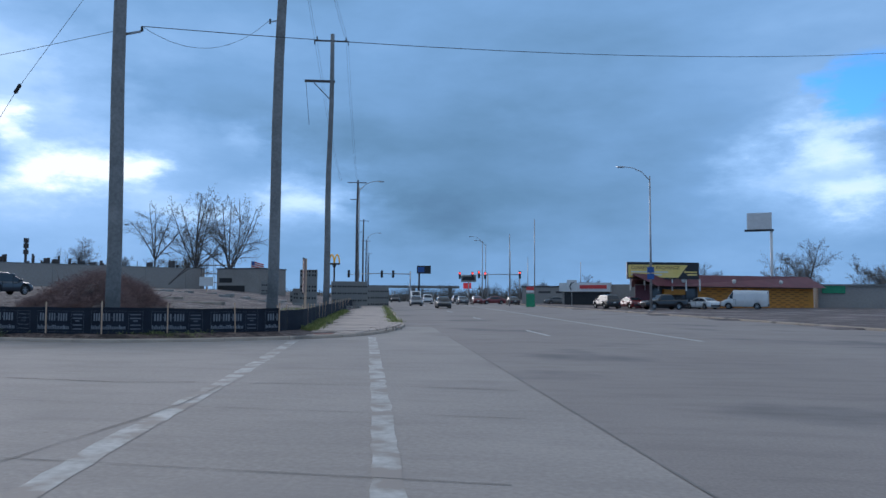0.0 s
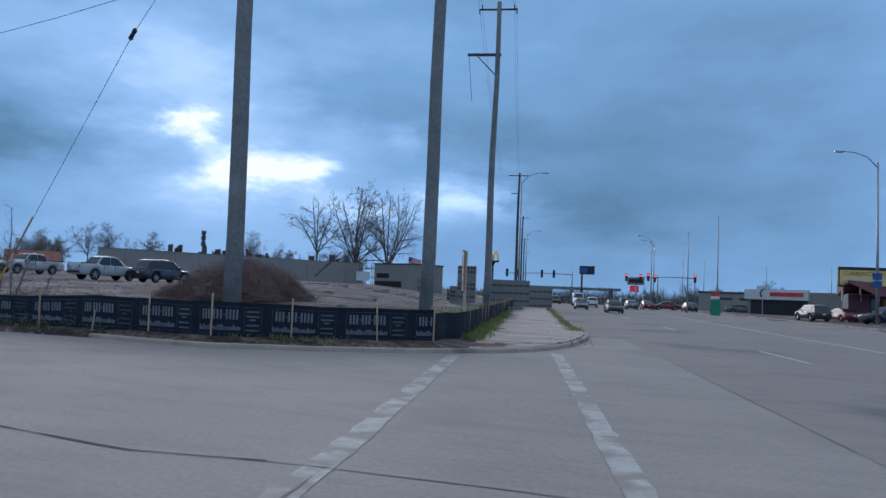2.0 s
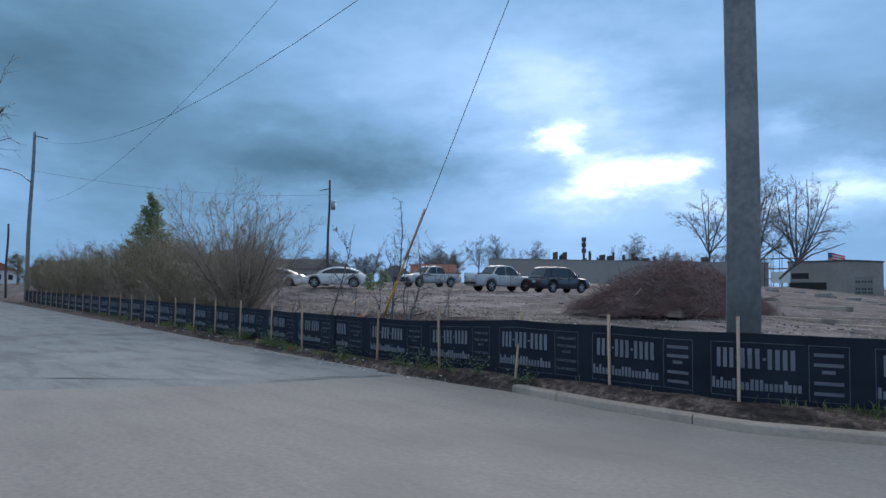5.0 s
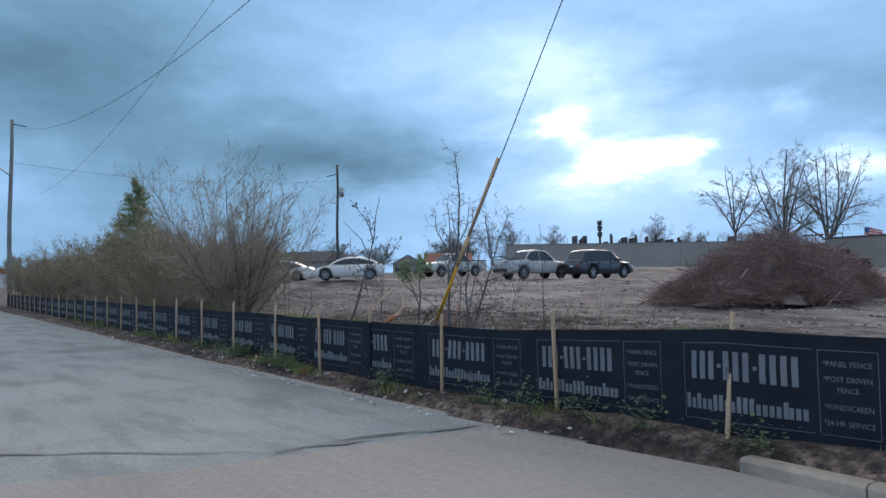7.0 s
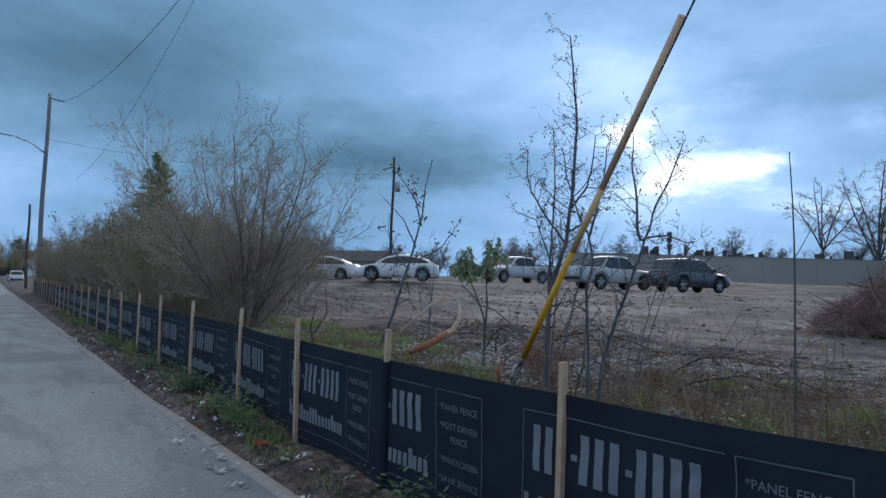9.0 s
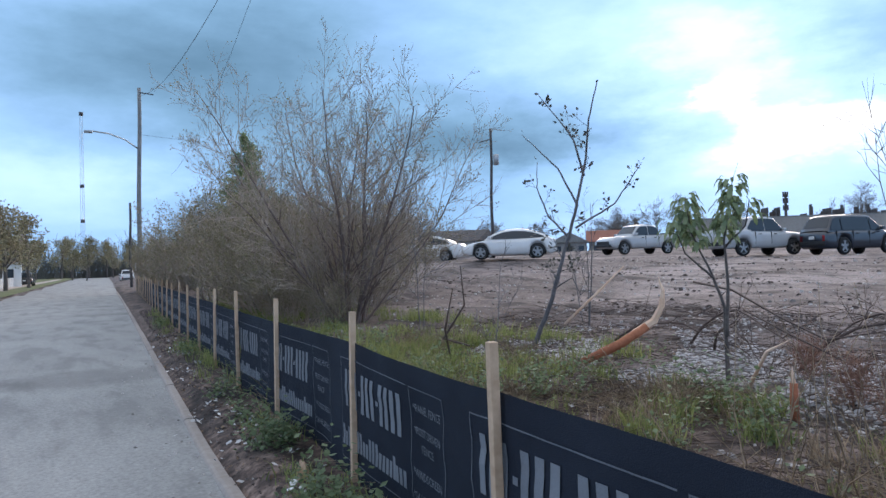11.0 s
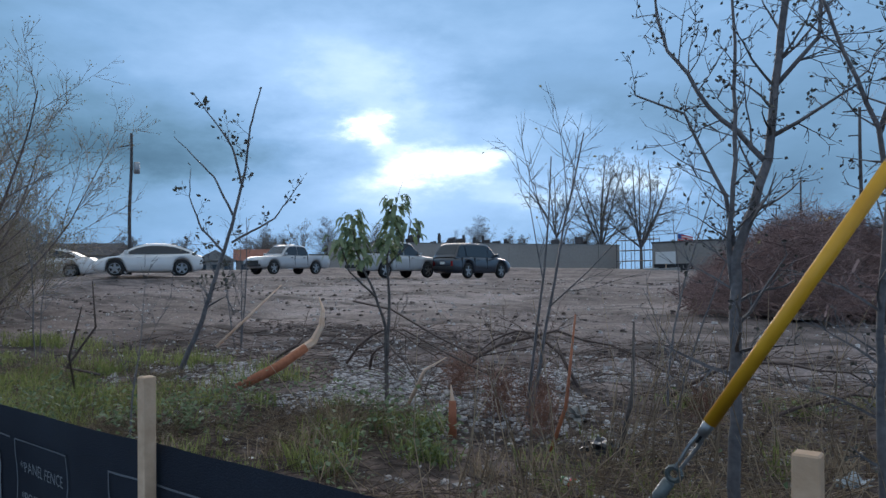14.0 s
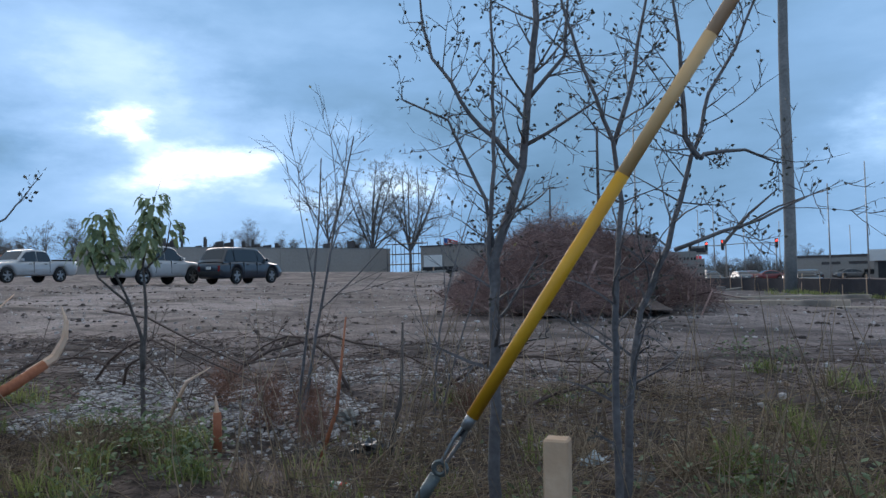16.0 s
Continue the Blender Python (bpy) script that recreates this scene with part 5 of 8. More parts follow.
# budding street trees down the side street
avenue = multi_stem(68, 1, 8.0, (0, 2), 0.18, bush_cfg(seg=0.8, kids=(12, 8, 4), ratio=0.48, wig=0.12, up=(0.01, 0.03, 0.02), angle=(30, 65), bare=0.28, mn=0.012, split=0.04)).put(
    "street_tree", "budding grey-brown street tree beside the side street", "tree", M["bark"], M["hedge_twig"], on_ground(-86, 10.5), "street trees", M["bud_brown"], 0.22, 1.0, 3)
for x, y, s in ((-58.5, 11.2, 1.1), (-66.0, 11.8, 1.25), (-74.5, 12.5, 1.3), (-84.5, 13.4, 1.25), (-205, 15, 1.3), (-214, 20, 1.4), (-222, 26, 1.5), (-226, 31, 1.4), (-218, 37, 1.4), (-230, 22, 1.5), (-200, 40, 1.3), (-64.3, 13.6, 0.85), (-71.5, 14.4, 1.0), (-80.3, 14.0, 1.05), (-91.4, 15.6, 1.1), (-103.4, 16.6, 1.1), (-70.2, 10.5, 1.0), (-78, 9.0, 0.95), (-95, 12.5, 0.9), (-106, 14.0, 0.9), (-118, 14.5, 0.85), (-132, 15.5, 0.9), (-150, 38, 0.95), (-165, 24, 0.9), (-190, 30, 1.0), (-185, 22, 0.9), (-170, 34, 0.8), (-140, 40, 0.8), (-120, 37, 0.7), (-210, 35, 1.0)):
    copy_thing(avenue, pose(x, y, 0.1, 0, 0, x * 37 % 360) @ Matrix.Scale(s, 4))


def far_woods(seed, spots, mat, label):
    """A ragged band of far bare woods: thousands of small upright twig fans, too far to count."""
    w = random.Random(seed)
    V, Fc = [], []
    for (x0, y0, x1, y1, h) in spots:
        n = int(math.hypot(x1 - x0, y1 - y0) * 9)
        for k in range(n):
            f = w.random()
            x, y = x0 + (x1 - x0) * f + w.uniform(-4, 4), y0 + (y1 - y0) * f + w.uniform(-4, 4)
            hh = h * (0.55 + 0.6 * abs(noise.noise((x * 0.09, y * 0.09, seed)))) * w.uniform(0.5, 1)
            p = Vector((x, y, -0.2))
            q = p + Vector((w.uniform(-0.25, 0.25), w.uniform(-0.25, 0.25), 1)) * hh
            tube_lists(V, Fc, p, q, 0.10, 0.02, 3)
            for j in range(5):
                a = p.lerp(q, w.uniform(0.3, 0.95))
                tube_lists(V, Fc, a, a + Vector((w.uniform(-1, 1), w.uniform(-1, 1), w.uniform(0.2, 1.2))) * hh * 0.22, 0.04, 0.012, 3)
    ob = new("far_woods", mesh_of("far_woods", V, Fc, mat))
    tagged(ob, label, "woods", kind="stuff")


far_woods(5, [(-140, 95, -98, 132, 4.5), (-142, 97, -100, 134, 3.2), (-145, 99, -103, 136, 3.0), (-72, 152, -30, 172, 4.5), (-72, 154, -30, 174, 3.2), (-72, 156, -5, 188, 3.2), (-36, 165, -5, 185, 4.0), (-10, 250, 120, 250, 7), (50, 210, 160, 190, 6), (-60, 320, 60, 300, 8), (-260, 60, -200, 200, 6), (-230, 30, -250, 70, 7), (-200, 200, -60, 260, 6), (-240, 10, -240, 50, 15), (-236, 12, -236, 48, 11), (-232, 12, -232, 46, 9), (90, 150, 260, 120, 6)], M["far_wood"], "far band of bare grey-brown woods on the horizon")

# ---- poles and wires ----
def pole_thing(name, x, y, height, r0, r1, mat, label, lean=(0.0, 0.0), z0=None, seg=8):
    ob = thing(name, label, "utility pole", "poles")
    g = (ground_height(x, y) if z0 is None else z0) - 0.3
    pts = [(x + lean[0] * k / seg + 0.04 * math.sin(k * 1.3), y + lean[1] * k / seg + 0.04 * math.cos(k * 0.9), g + (height + 0.3) * k / seg) for k in range(seg + 1)]
    part("shaft", tube_mesh("shaft", pts, [r0 + (r1 - r0) * k / seg for k in range(seg + 1)], M[mat], 18), ob)
    return ob


def bar(ob, name, a, b, w, mat, label=""):
    """A square timber or steel bar from a to b."""
    a, b = Vector(a), Vector(b)
    return part(name, tube_mesh(name, [a, b], [w, w], M[mat], 4), ob, label)


def insulator(ob, p, h=0.28):
    p = Vector(p)
    rr = [0.03, 0.07, 0.03, 0.07, 0.03, 0.06, 0.02]
    part("insulator", tube_mesh("insulator", [p + Vector((0, 0, h * k / 6)) for k in range(7)], rr, M["dark_trim"], 8), ob)


def wire(pts, rad=0.012, label="thin black overhead wire between poles", name="overhead_wire"):
    tagged(new(name, tube_mesh(name, pts, [rad] * len(pts), M["wire"], 4)), label, "wire", "overhead wires")


near_pole = pole_thing("utility_pole", -8.88, 23.35, 25.0, 0.275, 0.19, "pole", "thick weathered wooden utility pole behind the fence", (0.15, -0.3))
bar(near_pole, "bracket", (-9.15, 23.35, 11.6), (-8.1, 23.4, 11.75), 0.05, "galv")
insulator(near_pole, (-9.15, 23.35, 11.62), 0.2)
insulator(near_pole, (-8.05, 23.4, 11.75), 0.2)
second_pole = pole_thing("utility_pole", -5.15, 29.8, 25.0, 0.265, 0.18, "pole", "thick weathered wooden utility pole behind the fence", (0.35, 0.1))
bar(second_pole, "bracket", (-5.45, 29.7, 14.4), (-4.9, 29.8, 14.5), 0.04, "galv")
insulator(second_pole, (-5.45, 29.7, 14.3), 0.25)
third_pole = pole_thing("utility_pole", -11.53, 57.98, 24.0, 0.29, 0.17, "pole", "tall wooden utility pole with a crossarm beside the road", (0.25, 0))
C3 = Vector((-11.53 + 0.2, 57.98, 23.75))
ax = Vector((NRM.x, NRM.y, 0))
bar(third_pole, "crossarm", C3 - ax * 1.55, C3 + ax * 1.45, 0.08, "pole_dark")
bar(third_pole, "side_arm", C3 - ax * 2.3 + Vector((0, 0, -3.6)), C3 + ax * 0.3 + Vector((0, 0, -3.6)), 0.13, "pole_dark")
bar(third_pole, "brace", C3 - ax * 1.5 + Vector((0, 0, -3.75)), C3 + Vector((0.0, 0, -5.3)), 0.05, "pole_dark")
for k in (-1.5, -1.3, 1.2, 1.4):
    insulator(third_pole, C3 + ax * k + Vector((0, 0, -0.35 if abs(k) > 1.35 else 0.05)), 0.35)
for (s, t, h) in ((-0.9, 120, 21.0), (-1.2, 185, 21.0), (-1.5, 250, 20.5), (-1.5, 320, 20.0)):
    p = road_xy(s + 4.0, t)
    ob = pole_thing("utility_pole", p.x, p.y, h, 0.26, 0.16, "pole_dark", "distant wooden utility pole with crossarms beside the road", (0.15, 0), 0.1, 5)
    for dz, wd in ((-0.3, 1.6), (-3.2, 1.1)):
        bar(ob, "crossarm", (p.x - ax.x * wd, p.y - ax.y * wd, h + dz), (p.x + ax.x * wd * (1 if dz > -1 else 0.1), p.y + ax.y * wd * (1 if dz > -1 else 0.1), h + dz), 0.09, "pole_dark")
lot_pole = pole_thing("utility_pole", -72.6, 54.2, 11.9, 0.16, 0.11, "pole_dark", "dark wooden utility pole with a transformer beyond the parked cars", (0.1, 0))
part("transformer", tube_mesh("transformer", [(-72.15, 54.5, 10.2), (-72.15, 54.5, 10.25), (-72.15, 54.5, 11.1), (-72.15, 54.5, 11.15)], [0.2, 0.26, 0.26, 0.2], M["galv"], 12), lot_pole)
bar(lot_pole, "bracket", (-73.6, 53.6, 12.4), (-72.4, 54.3, 12.6), 0.05, "pole_dark")
lamp_pole = pole_thing("street_lamp", -72.1, 24.6, 14.3, 0.18, 0.12, "pole", "wooden street lamp pole with a long curved arm", (0.0, 0.15))
lamp_pole["category"] = "street lamp"
part("arm", tube_mesh("arm", [(-72.1, 24.6, 10.2), (-71.0, 23.7, 10.6), (-69.8, 22.6, 10.75), (-68.6, 21.5, 10.65)], [0.045] * 4, M["galv"], 8), lamp_pole)
part("lamp_head", (box_bm((-68.8, 21.1, 10.52), (-68.4, 21.6, 10.66), 0.04, 2), M["galv"]), lamp_pole)
bar(lamp_pole, "bracket", (-72.1, 24.75, 14.2), (-71.2, 25.6, 13.9), 0.05, "pole_dark")
pole_thing("utility_pole", -83.0, 24.9, 7.2, 0.12, 0.09, "pole_dark", "dark utility pole down the side street", z0=0.1)
for s in (4.7,):
    part("notice", (box_bm((-72.3, 24.30, 1.6), (-71.9, 24.36, 2.1), 0.005), M["sign_white"]), lamp_pole, "small white notice nailed to the pole")

# the stayed cable of the near pole, with its yellow guard tube
FOOT, HEAD = Vector((-18.23, 22.76, 0.93)), Vector((-16.45, 22.65, 3.61))
GUY = (HEAD - FOOT).normalized()
guy = thing("guy_wire", "steel guy wire in a yellow guard tube", "guy wire")
mid = FOOT.lerp(HEAD, 0.36)
part("guard_tube", tube_mesh("guard_tube", [FOOT, FOOT.lerp(mid, 0.5), mid], [0.028] * 3, M["yellow"], 16), guy, "glossy yellow plastic guard tube")
top_of = FOOT.lerp(HEAD, 0.55)
part("guard_tube", tube_mesh("guard_tube", [mid - GUY * 0.02, mid.lerp(top_of, 0.5), top_of], [0.0272] * 3, M["amber"], 16), guy, "fading yellow guard tube")
part("guard_tube", tube_mesh("guard_tube", [top_of - GUY * 0.03, top_of.lerp(HEAD, 0.5), HEAD], [0.0264] * 3, M["peach"], 16), guy, "sun-bleached upper guard tube")
part("cable", tube_mesh("cable", [FOOT - GUY * 0.1] + [FOOT.lerp(Vector((-12.53, 22.5, 9.4)), k / 5) for k in range(1, 6)] + [Vector((-8.85, 22.95, 14.75))], [0.008] * 7, M["wire"], 6), guy)
ins = Vector((-12.53, 22.5, 9.4))
part("strain_insulator", tube_mesh("strain_insulator", [ins - GUY * 0.22, ins - GUY * 0.16, ins, ins + GUY * 0.16, ins + GUY * 0.22], [0.02, 0.075, 0.06, 0.075, 0.02], M["dark_trim"], 10), guy)
part("collar", tube_mesh("collar", [FOOT - GUY * 0.06, FOOT + GUY * 0.005], [0.022, 0.0245], M["galv"], 12), guy)
for k in (-1, 1):
    off = GUY.orthogonal().normalized() * 0.018 * k
    part("grip", tube_mesh("grip", [FOOT - GUY * 0.02 + off * 0.4, FOOT - GUY * 0.12 + off, FOOT - GUY * 0.24 + off * 0.6], [0.009] * 3, M["galv"], 6), guy)
eye = FOOT - GUY * 0.27
part("eye_nut", tube_mesh("eye_nut", [eye + Vector((0.028 * math.cos(q), 0, 0.028 * math.sin(q))) for q in [6.2832 * k / 12 for k in range(13)]], [0.012] * 13, M["galv_dark"], 6), guy)
part("anchor_rod", tube_mesh("anchor_rod", [eye - GUY * 0.04, eye - GUY * 0.16, eye - GUY * 0.2, eye - GUY * 0.9], [0.026, 0.028, 0.016, 0.016], M["galv_dark"], 10), guy)

P1, P2 = Vector((-9.15, 23.35, 11.8)), Vector((-8.05, 23.4, 11.95))
wire(sag_points(P2, (45, 62, 22.5), 1.2), 0.016)
wire(sag_points(P1, (-72.1, 24.75, 14.0), 3.0), 0.010)
wire(sag_points(P2, (-5.45, 29.7, 14.5), 1.1), 0.010)
wire(sag_points((-8.6, 23.4, 17.0), (-85, 28.5, 10.0), 3.0), 0.008)
for k in (-1.5, -1.3, 1.2, 1.4):
    a = C3 + ax * k
    b = Vector((-4.7 + k * 0.2, 29.9, 24.4))
    wire(sag_points(a, b, 0.8), 0.010)
    q = road_xy(1.8 + k, 120)
    wire(sag_points(a, (q.x, q.y, 20.8), 1.2), 0.010)
wire(sag_points(C3 - ax * 2.2 + Vector((0, 0, -3.7)), (-12.4, 55.4, 15.8), 0.0, 4), 0.02, "short dark drop wire below the side arm")
wire(sag_points((-72.1, 24.7, 11.2), (-72.5, 54.2, 11.9), 0.8), 0.012)


def street_lamp(s, t, height, arm, side, label="tall steel street lamp with a curved arm beside the road"):
    p = road_xy(s, t)
    ob = thing("street_lamp", label, "street lamp", "street lamps")
    part("base_plate", (box_bm((-0.25, -0.25, 0), (0.25, 0.25, 0.12), 0.02), M["galv"]), ob)
    part("mast", tube_mesh("mast", [(0, 0, 0), (0, 0, height * 0.5), (0, 0, height)], [0.14, 0.11, 0.07], M["galv"], 12), ob)
    part("arm", tube_mesh("arm", [(0, 0, height - 0.5), (arm * 0.3, 0, height + 0.45), (arm * 0.65, 0, height + 0.85), (arm, 0, height + 0.95)], [0.05, 0.045, 0.04, 0.04], M["galv"], 8), ob)
    part("lamp_head", (box_bm((arm - 0.1, -0.16, height + 0.83), (arm + 0.65, 0.16, height + 0.98), 0.05, 2), M["galv"]), ob)
    ob.matrix_world = pose(p.x, p.y, 0.1, 0, 0, math.degrees(math.atan2(NRM.y, NRM.x)) + (180 if side else 0))
    return ob


street_lamp(36.1, 72.0, 14.6, 3.0, True)
street_lamp(4.0, 101, 17.0, 2.9, False)
street_lamp(4.0, 190, 17.0, 2.9, False)
street_lamp(35.0, 185, 15.0, 2.5, True)
street_lamp(30.5, 160, 14.0, 2.5, True)
for x, y, h in ((1.1, 112, 11.3), (5.0, 112, 13.6), (-2.0, 170, 12.0), (14, 160, 9.0), (24, 150, 8.5), (2.5, 158, 10.0)):
    ob = thing("steel_mast", "plain slender steel mast near the intersection", "mast", "steel masts")
    part("shaft", tube_mesh("shaft", [(x, y, 0), (x, y, h)], [0.10, 0.06], M["galv"], 8), ob)

# ---- cars ----
def loft(stations, section):
    """A closed skin over cross sections along x."""
    V, Fc, n = [], [], None
    for s in stations:
        pts = section(*s)
        n = len(pts)
        V += [(s[0], y, z) for y, z in pts]
    for i in range(len(stations) - 1):
        for k in range(n):
            Fc.append((i * n + k, (i + 1) * n + k, (i + 1) * n + (k + 1) % n, i * n + (k + 1) % n))
    Fc += [tuple(range(n)), tuple((len(stations) - 1) * n + k for k in range(n))[::-1]]
    return V, Fc


def interp(table, x):
    for (a, u), (b, v) in zip(table, table[1:]):
        if x <= b:
            k = 0 if b == a else (x - a) / (b - a)
            return u + (v - u) * max(0.0, min(1.0, k))
    return table[-1][1]


def quad_inset(name, q, k, out, mat, parent, lift=0.012, n=1):
    """n panes set just proud of a four-cornered face."""
    q = [Vector(p) for p in q]
    nm = (q[1] - q[0]).cross(q[3] - q[0]).normalized()
    if nm.dot(Vector(out)) < 0:
        nm = -nm
    for j in range(n):
        a, b = j / n, (j + 1) / n
        c = [q[0].lerp(q[1], a), q[0].lerp(q[1], b), q[3].lerp(q[2], b), q[3].lerp(q[2], a)]
        m = sum(c, Vector()) / 4
        face = [m + (p - m) * k + nm * lift for p in c]
        back = [p - nm * 0.03 for p in face]
        me = mesh_of(name, face + back, [(0, 1, 2, 3), (7, 6, 5, 4), (0, 4, 5, 1), (1, 5, 6, 2), (2, 6, 7, 3), (3, 7, 4, 0)], mat)
        part(name, me, parent)


def wheel(parent, x, y, rad, width):
    sgn = 1 if y > 0 else -1
    prof = [(-0.5, 0.72), (-0.46, 0.95), (-0.3, 1.0), (0.3, 1.0), (0.46, 0.95), (0.5, 0.72)]
    V, Fc, n = [], [], 22
    for o, k in prof:
        for i in range(n):
            q = 6.2832 * i / n
            V.append((x + rad * k * math.cos(q), y + o * width, rad + rad * k * math.sin(q)))
    m = len(prof)
    Fc = [(j * n + i, j * n + (i + 1) % n, (j + 1) * n + (i + 1) % n, (j + 1) * n + i) for j in range(m - 1) for i in range(n)]
    ty = part("tyre", mesh_of("tyre", V, Fc, M["tyre"], True), parent)
    V, Fc = [], []
    yo = y + sgn * width * 0.34
    part("hub", tube_mesh("hub", [(x, y - sgn * width * 0.3, rad), (x, y + sgn * width * 0.24, rad)], [rad * 0.70, rad * 0.70], M["dark_trim"], 18), ty)
    for k in range(5):
        q = 6.2832 * k / 5 + 0.3
        d, s = Vector((math.cos(q), 0, math.sin(q))), Vector((-math.sin(q), 0, math.cos(q)))
        c = Vector((x, yo, rad))
        b = len(V)
        V += [c + s * 0.055, c - s * 0.055, c + d * rad * 0.70 - s * 0.04, c + d * rad * 0.70 + s * 0.04]
        Fc.append((b, b + 1, b + 2, b + 3))
    rim_pts = 20
    b = len(V)
    for rr in (0.64, 0.73):
        for i in range(rim_pts):
            q = 6.2832 * i / rim_pts
            V.append(Vector((x + rad * rr * math.cos(q), yo, rad + rad * rr * math.sin(q))))
    Fc += [(b + i, b + (i + 1) % rim_pts, b + rim_pts + (i + 1) % rim_pts, b + rim_pts + i) for i in range(rim_pts)]
    part("rim", mesh_of("rim", V, Fc, M["rim"]), ty)


def build_car(name, label, paint, at, L=4.6, W=1.8, wb=2.7, rad=0.32, floor=0.2, top=None, cabin=None, front=0.9, category="car", bed=None, group="parked cars", doors=2, trim=True, curved=False, face=0.42):
    """top: heights of hood, belt and tail along x; cabin: (foot of windscreen, roof front, roof rear, foot of rear pane, roof height, belt)."""
    ob = thing(name, label, category, group)
    xf, xr = L / 2, -L / 2
    wx = (xf - front, xf - front - wb)

    def section(x, zl, zt, w):
        h = zt - zl
        half = [(w - 0.10, zl), (w - 0.015, zl + 0.10), (w, zl + h * 0.45), (w - 0.02, zl + h * 0.72), (w - 0.05, zt - 0.05), (w - 0.16, zt)]
        return half + [(-y, z) for y, z in reversed(half)]

    st, n = [], 56
    for i in range(n + 1):
        x = xr + L * i / n
        zl = floor + 0.12 * max(0.0, (abs(x) - (L / 2 - 0.35)) / 0.35) ** 2
        for c in wx:
            d = abs(x - c)
            if d < rad + 0.07:
                zl = max(zl, rad + math.sqrt((rad + 0.07) ** 2 - d * d))
        e = max(0.0, (abs(x) - (L / 2 - 0.5)) / 0.5)
        zt = max(interp(top, x), zl + 0.08)
        st.append((x, zl, zt, W / 2 * (1 - 0.14 * e * e)))
    part("body", mesh_of("body", *loft(st, section), paint, True), ob)
    # dark wheel wells
    for c in wx:
        part("wheel_well", (box_bm((c - rad - 0.08, -W / 2 + 0.12, floor + 0.02), (c + rad + 0.08, W / 2 - 0.12, rad * 2 + 0.04)), M["dark_trim"]), ob)
    x0, x1, x2, x3, zr, zb = cabin
    wl, wt = W / 2 - 0.07, W / 2 - 0.24
    # the cabin follows a curve from cowl to tail; glass follows the same curve
    def roof_line(k):
        if curved:
            a = (x0 - x3) / 2
            x = x0 + (x3 - x0) * k
            peak = (x1 + x2) / 2
            u = (x - peak) / ((x0 - peak) if x > peak else (peak - x3))
            return x, zb + (zr - zb) * (1 - abs(u) ** 2.3)
        for (ka, xa, za), (kb, xb, zb2) in zip(knots, knots[1:]):
            if k <= kb:
                q = (k - ka) / (kb - ka)
                return xa + (xb - xa) * q, za + (zb2 - za) * q
        return x3, zb
    xm = (x1 + x2) / 2
    knots = [(0, x0, zb), (0.3, x1 + 0.06, zr - 0.06), (0.36, x1 - 0.12, zr - 0.015), (0.5, xm, zr + 0.01), (0.66, x2 + 0.1, zr - 0.02), (0.72, x2 - 0.05, zr - 0.08), (1, x3, zb)]
    N = 24
    V, Fc = [], []
    for i in range(N + 1):
        x, z = roof_line(i / N)
        f = max(0.0, min(1.0, (z - zb) / (zr - zb)))
        w = wl + (wt - wl) * f
        V += [(x, wl, zb - 0.06), (x, w, max(zb - 0.05, z - 0.07)), (x, w - 0.05, max(zb - 0.045, z - 0.015)), (x, w * 0.5, z + 0.015), (x, -w * 0.5, z + 0.015), (x, -w + 0.05, max(zb - 0.045, z - 0.015)), (x, -w, max(zb - 0.05, z - 0.07)), (x, -wl, zb - 0.06)]
    for i in range(N):
        for q in range(7):
            Fc.append((i * 8 + q, i * 8 + q + 1, i * 8 + 9 + q, i * 8 + 8 + q))
    part("cabin", mesh_of("cabin", V, Fc, paint, True), ob)

    def screen(name, ka, kb):
        V, Fc = [], []
        for i in range(7):
            x, z = roof_line(ka + (kb - ka) * i / 6)
            f = max(0.0, min(1.0, (z - zb) / (zr - zb)))
            w = (wl + (wt - wl) * f) - 0.10
            V += [(x, w, z + 0.012), (x, w * 0.5, z + 0.028), (x, -w * 0.5, z + 0.028), (x, -w, z + 0.012)]
        Fc = [(i * 4 + q, i * 4 + q + 1, i * 4 + 5 + q, i * 4 + 4 + q) for i in range(6) for q in range(3)]
        part(name, mesh_of(name, V, Fc, M["glass"], True), ob)
    screen("windscreen", 0.05, 0.27 if not curved else 0.34)
    screen("rear_window", 0.95, 0.74 if not curved else 0.72)
    ka, kb = (0.09, 0.90) if curved else (0.10, 0.88)
    for s in (1, -1):
        for j in range(doors):
            a, b = ka + (kb - ka) * (j + 0.02) / doors, ka + (kb - ka) * (j + 0.98) / doors
            V, Fc = [], []
            for i in range(9):
                x, z = roof_line(a + (b - a) * i / 8)
                z -= 0.10
                f = max(0.0, min(1.0, (z - zb) / (zr - zb)))
                V += [(x, s * (wl + 0.012), zb + 0.02), (x, s * (wl + (wt - wl) * f + 0.014), max(zb + 0.025, z))]
            Fc = [(i * 2, i * 2 + 2, i * 2 + 3, i * 2 + 1) for i in range(8)]
            part("side_window", mesh_of("side_window", V, Fc, M["glass"]), ob)
    for c in wx:
        for s in (1, -1):
            wheel(ob, c, s * (W / 2 - 0.12), rad, 0.22)
    zh = interp(top, xf - 0.15)
    for s in (1, -1):
        part("headlight", (box_bm((xf - 0.36, s * (W / 2 - 0.36) - 0.17, zh - 0.26), (xf - 0.03, s * (W / 2 - 0.36) + 0.17, zh - 0.10), 0.04, 2), M["head_light"]), ob)
        zt = interp(top, xr + 0.1)
        part("tail_light", (box_bm((xr + 0.0, s * (W / 2 - 0.27) - 0.11, zt - 0.42), (xr + 0.22, s * (W / 2 - 0.27) + 0.11, zt - 0.12), 0.03, 2), M["tail_light"]), ob)
